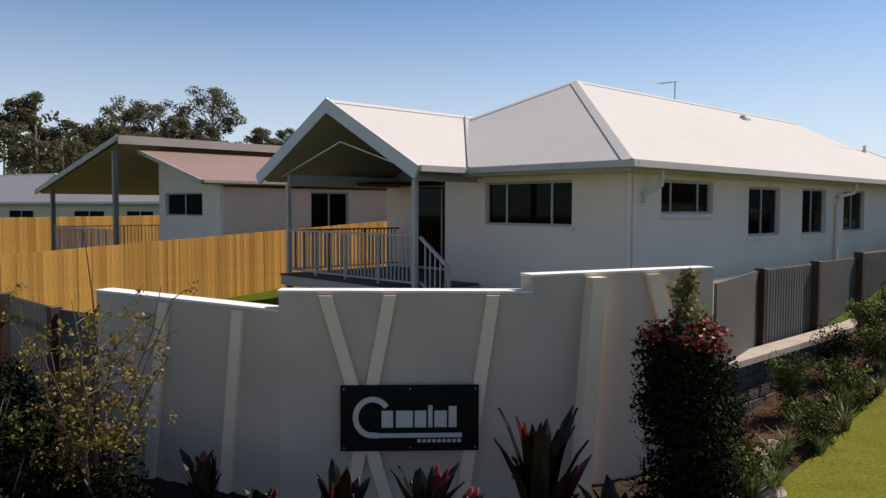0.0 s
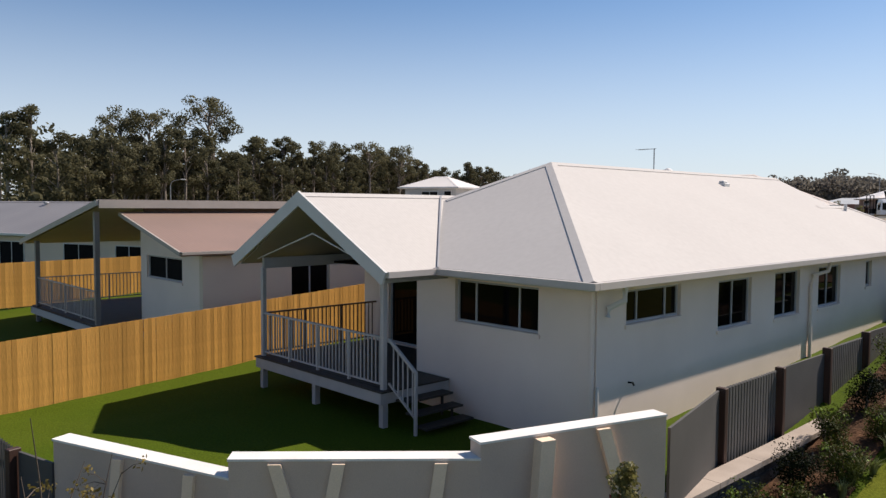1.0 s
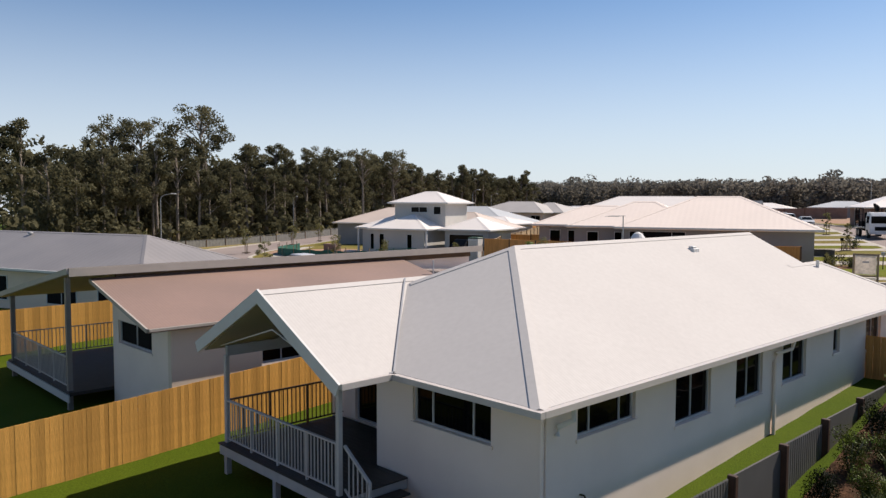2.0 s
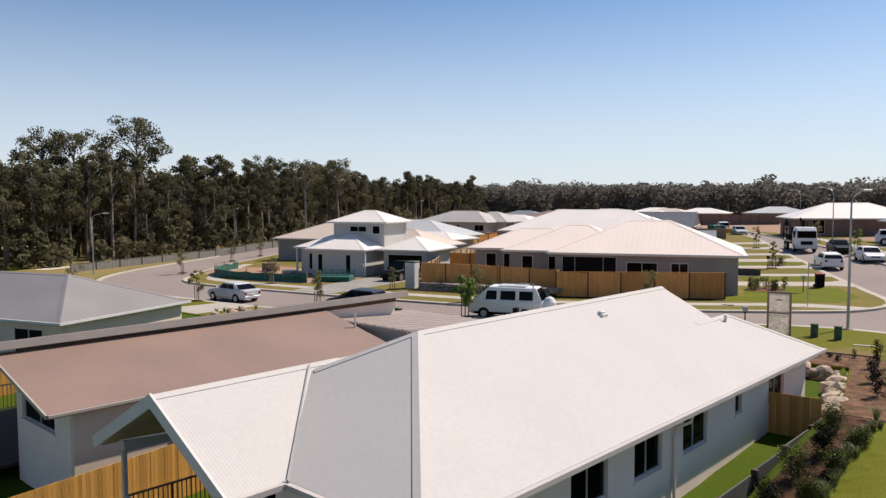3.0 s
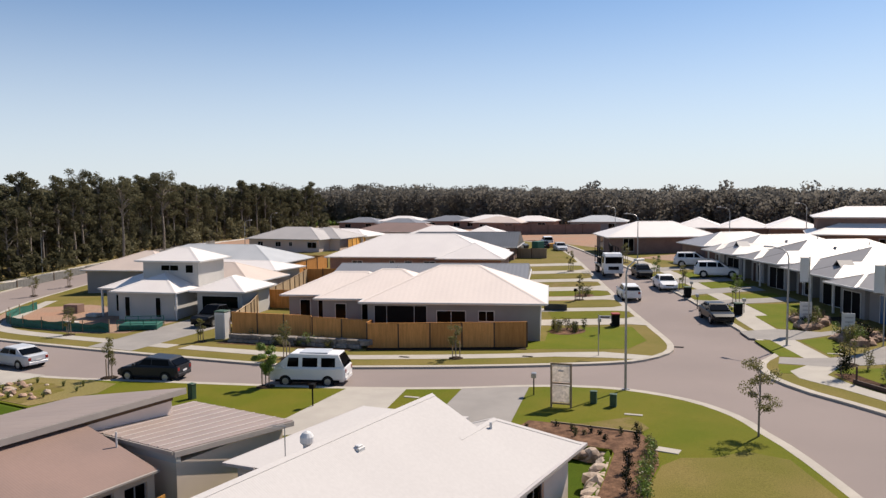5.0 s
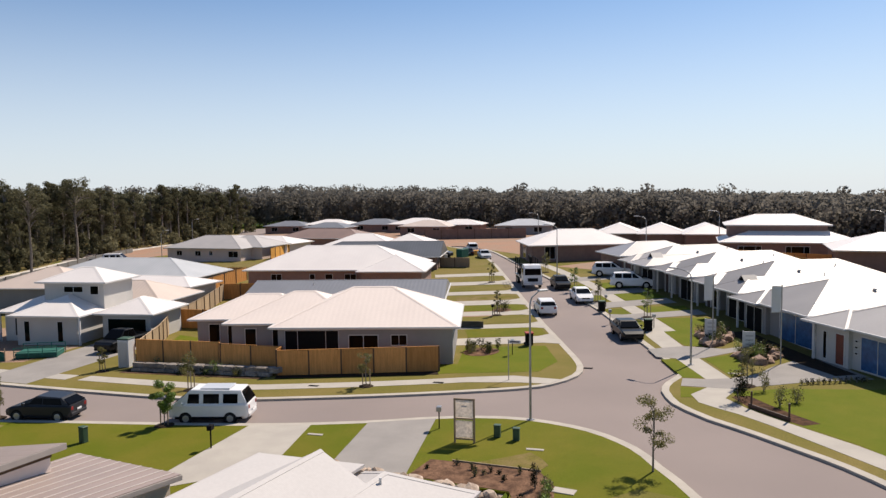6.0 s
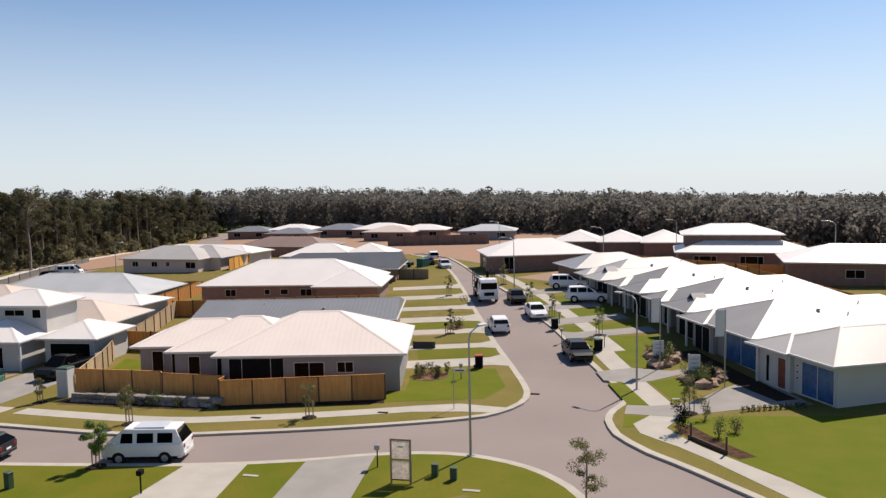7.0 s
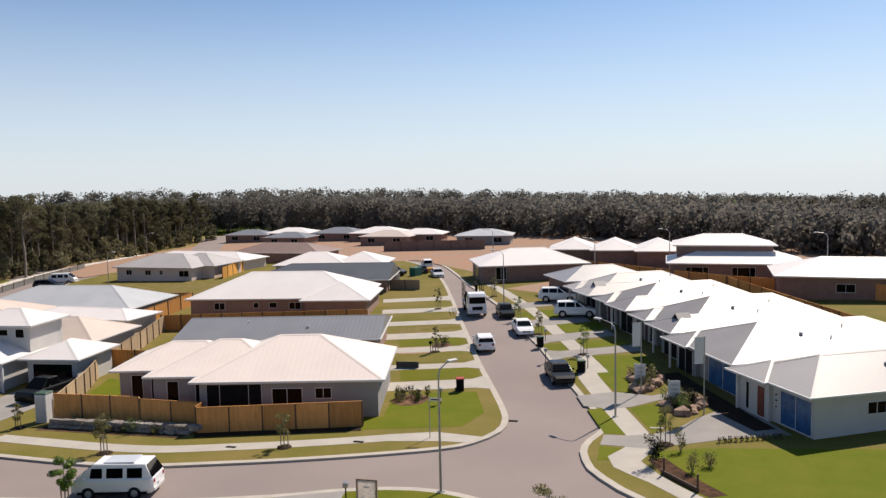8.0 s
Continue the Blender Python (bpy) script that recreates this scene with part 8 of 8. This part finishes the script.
# timber frame with two blank boards
e = thing("notice_frame", pose(-4.42, 28.0, street_z(-4, 28), 0, 0, 12), "timber frame with two pale notice boards on the lawn", "sign")
for x in (0.0, 0.98):
    part("post", B((x - 0.045, -0.045, -0.3, x + 0.045, 0.045, 2.25)), PINE_GREY, e)
for zz in (0.2, 1.22, 2.2):
    part("rail", B((0.05, -0.03, zz - 0.04, 0.93, 0.03, zz + 0.04)), PINE_GREY, e)
for zz in (0.28, 1.3):
    part("board", B((0.06, -0.05, zz, 0.92, -0.034, zz + 0.86)), NOTICEM, e, "pale weathered board")
part("print_bar", B((0.36, -0.064, 1.82, 0.62, -0.052, 1.9)), GREYTRIM, e)
for x, y in ((-2.76, 29.5), (-1.68, 29.35)):
    e = thing("service_pillar", pose(x, y, street_z(x, y), 0, 0, 10), "green electrical service pillar on the lawn", "utility box", "service pillars")
    part("cabinet", B((-0.16, -0.14, -0.05, 0.16, 0.14, 0.58), bevel=0.02), GREENBOX, e)
    part("lid", B((-0.18, -0.16, 0.585, 0.18, 0.16, 0.64), bevel=0.02), GREENBOX, e)
e = thing("service_pillar", pose(-22.8, 21.2, street_z(-22.8, 21.2)), "green electrical service pillar beside the fence", "utility box", "service pillars")
part("cabinet", B((-0.18, -0.16, -0.05, 0.18, 0.16, 0.8), bevel=0.02), GREENBOX, e)
part("lid", B((-0.2, -0.18, 0.805, 0.2, 0.18, 0.86), bevel=0.02), GREENBOX, e)
for x, y in ((-6.15, 29.7), (-15.6, 22.9), (-8.9, 47.6), (-16.2, 61.32), (-4.79, 60.97), (-7.01, 68.32), (-0.72, 59.68)):
    e = thing("letterbox", pose(x, y, street_z(x, y), 0, 0, 20), "small metal letterbox on a thin post", "letterbox", "letterboxes")
    part("post", B((-0.03, -0.03, -0.1, 0.03, 0.03, 0.95)), DARK, e)
    part("box", B((-0.13, -0.19, 0.95, 0.13, 0.19, 1.2), bevel=0.02), STEELM if x > -9 else DARK, e)


def bin_(x, y, lid):
    e = thing("wheelie_bin", pose(x, y, street_z(x, y), 0, 0, 30), "dark wheeled rubbish bin with a coloured lid", "bin", "wheelie bins")
    part("body", loft(bmesh.new(), [(-0.28, [(0.24, 0.05), (0.25, 0.1), (0.29, 0.9), (0.29, 0.95)]), (0.28, [(0.22, 0.05), (0.24, 0.1), (0.29, 0.9), (0.29, 0.95)])]), DARK, e)
    part("lid", B((-0.33, -0.31, 0.955, 0.33, 0.31, 1.05), bevel=0.02), lid, e, "hinged lid")
    for s in (-0.24, 0.24):
        part("wheel", disc_wheel(bmesh.new(), (-0.3, s, 0.11), 0.11, 0.06, 10), TYRE, e)


bin_(-8.85, 51.17, mat("red_bin_lid", (0.38, 0.035, 0.02), (0.32, 0.03, 0.02), rough=0.5))
bin_(-6.82, 65.98, GREENBOX)
bin_(-0.95, 58.39, GREENBOX)
e = thing("portable_toilet", pose(-35.6, 35.2, street_z(-35.6, 35.2), 0, 0, 15), "white plastic site toilet with a green roof", "toilet")
part("cabin", B((-0.45, -0.45, -0.1, 0.45, 0.45, 2.1), bevel=0.03), TRIM, e)
part("roof", B((-0.48, -0.48, 2.105, 0.48, 0.48, 2.22), bevel=0.04), GREENBOX, e, "green moulded roof")
part("door", B((-0.33, -0.48, 0.05, 0.33, -0.455, 1.95)), WALL_WHITE, e)
# building site in front of the two-storey house
e = thing("shade_mesh_fence", pose(0, 0, 0), "sagging green shade mesh fence round a building site", "fence")
MESHP = smooth_path([(-47.2, 33.2), (-50, 32.6), (-56, 32.0), (-60.5, 32.2), (-65, 34.6), (-68.5, 39.5)], 0.8)
bm = bmesh.new()
rows = []
for i, p in enumerate(MESHP):
    z = street_z(*p)
    hh = 0.75 + 0.25 * noise.noise((i * 0.6, 0, 0))
    rows.append([bm.verts.new((p[0] + 0.12 * noise.noise((i * 0.9, k, 5)), p[1] + 0.12 * noise.noise((i, k * 0.7, 2)), z + hh * k / 3)) for k in range(4)])
for r, q in zip(rows, rows[1:]):
    for k in range(3):
        bm.faces.new((r[k], q[k], q[k + 1], r[k + 1]))
part("mesh", bm, GREENMESH, e)
for p in MESHP[::3]:
    part("stake", B((p[0] - 0.03, p[1] - 0.03, street_z(*p) - 0.1, p[0] + 0.03, p[1] + 0.03, street_z(*p) + 1.1)), PINE_GREY, e)
e = thing("skip_cage", pose(-46.2, 35.6, street_z(-46, 35.6), 0, 0, 35), "green mesh-lined rubbish cage on a building site", "skip")
part("lining", B((-1.6, -1.0, 0.05, 1.6, 1.0, 0.5), bevel=0.05), GREENMESH, e)
bm = bmesh.new()
for x in (-1.65, -0.55, 0.55, 1.65):
    for s in (-1.05, 1.05):
        beam(bm, (x, s, 0), (x, s, 0.95), 0.05)
for s in (-1.05, 1.05):
    for zz in (0.3, 0.62, 0.93):
        beam(bm, (-1.65, s, zz), (1.65, s, zz), 0.05)
part("frame", bm, GREENMESH, e)
for x, y, w, d, h in ((-61.8, 39.4, 1.6, 1.1, 0.8), (-57, 38.4, 1.2, 1.0, 0.25), (-52.5, 33.6, 2.2, 0.8, 0.18), (-54.5, 34.2, 1.4, 1.0, 0.22)):
    e = thing("material_stack", pose(x, y, street_z(x, y), 0, 0, 20), "stack of building materials on bare clay", "building materials", "site materials")
    part("block", B((-w / 2, -d / 2, 0.1, w / 2, d / 2, h + 0.1), bevel=0.02), BRICK_RED if h > 0.5 else WALL_WHITE, e)
    part("pallet", B((-w / 2, -d / 2, -0.05, w / 2, d / 2, 0.09)), PINE_GREY, e)
rng3 = random.Random(4)
for i in range(16):
    x, y = rng3.uniform(-51, -41), rng3.uniform(101, 117)
    e = thing("material_stack", pose(x, y, street_z(x, y), 0, 0, rng3.uniform(0, 90)), "stack of building materials on a lot", "building materials", "site materials")
    part("block", B((-1, -0.6, -0.05, 1, 0.6, rng3.uniform(0.4, 1.6)), bevel=0.04), (PINE, GREENMESH, WALL_WHITE, BRICK_RED)[i % 4], e)
# street name blade
e = thing("street_sign", pose(-6.4, 40.4, street_z(-6.4, 40.4), 0, 0, 15), "small street name sign on a thin steel pole", "sign")
part("pole", tube(bmesh.new(), [(0, 0, -0.1), (0, 0, 2.7)], 0.03, 8), STEELM, e)
part("blade", B((0.02, -0.015, 2.45, 0.8, 0.015, 2.65)), TRIM, e)
part("print_bar", B((0.12, -0.024, 2.51, 0.7, -0.017, 2.59)), POST_BROWN, e, "dark plain lettering bar")
# steel drain grate and small access covers
for x, y in ((-2.55, 45.6), (-18, 34.9), (-10.5, 38.3)):
    solo("drain_grate", slab([(x - 0.35, y - 0.18), (x + 0.35, y - 0.1), (x + 0.32, y + 0.2), (x - 0.38, y + 0.12)], -0.1 if x > -5 else 0.022, 0.02), DARK, "dark steel drain grate in the concrete", "drain", "drain grates")
for x, y in ((-0.3, 28.3), (7.0, 46.5), (-11.8, 26.5)):
    solo("access_cover", slab([(x - 0.45, y - 0.12), (x + 0.4, y), (x + 0.35, y + 0.22), (x - 0.5, y + 0.1)], 0.03, 0.04), CONC, "pale concrete access cover in the lawn", "cover", "access covers")
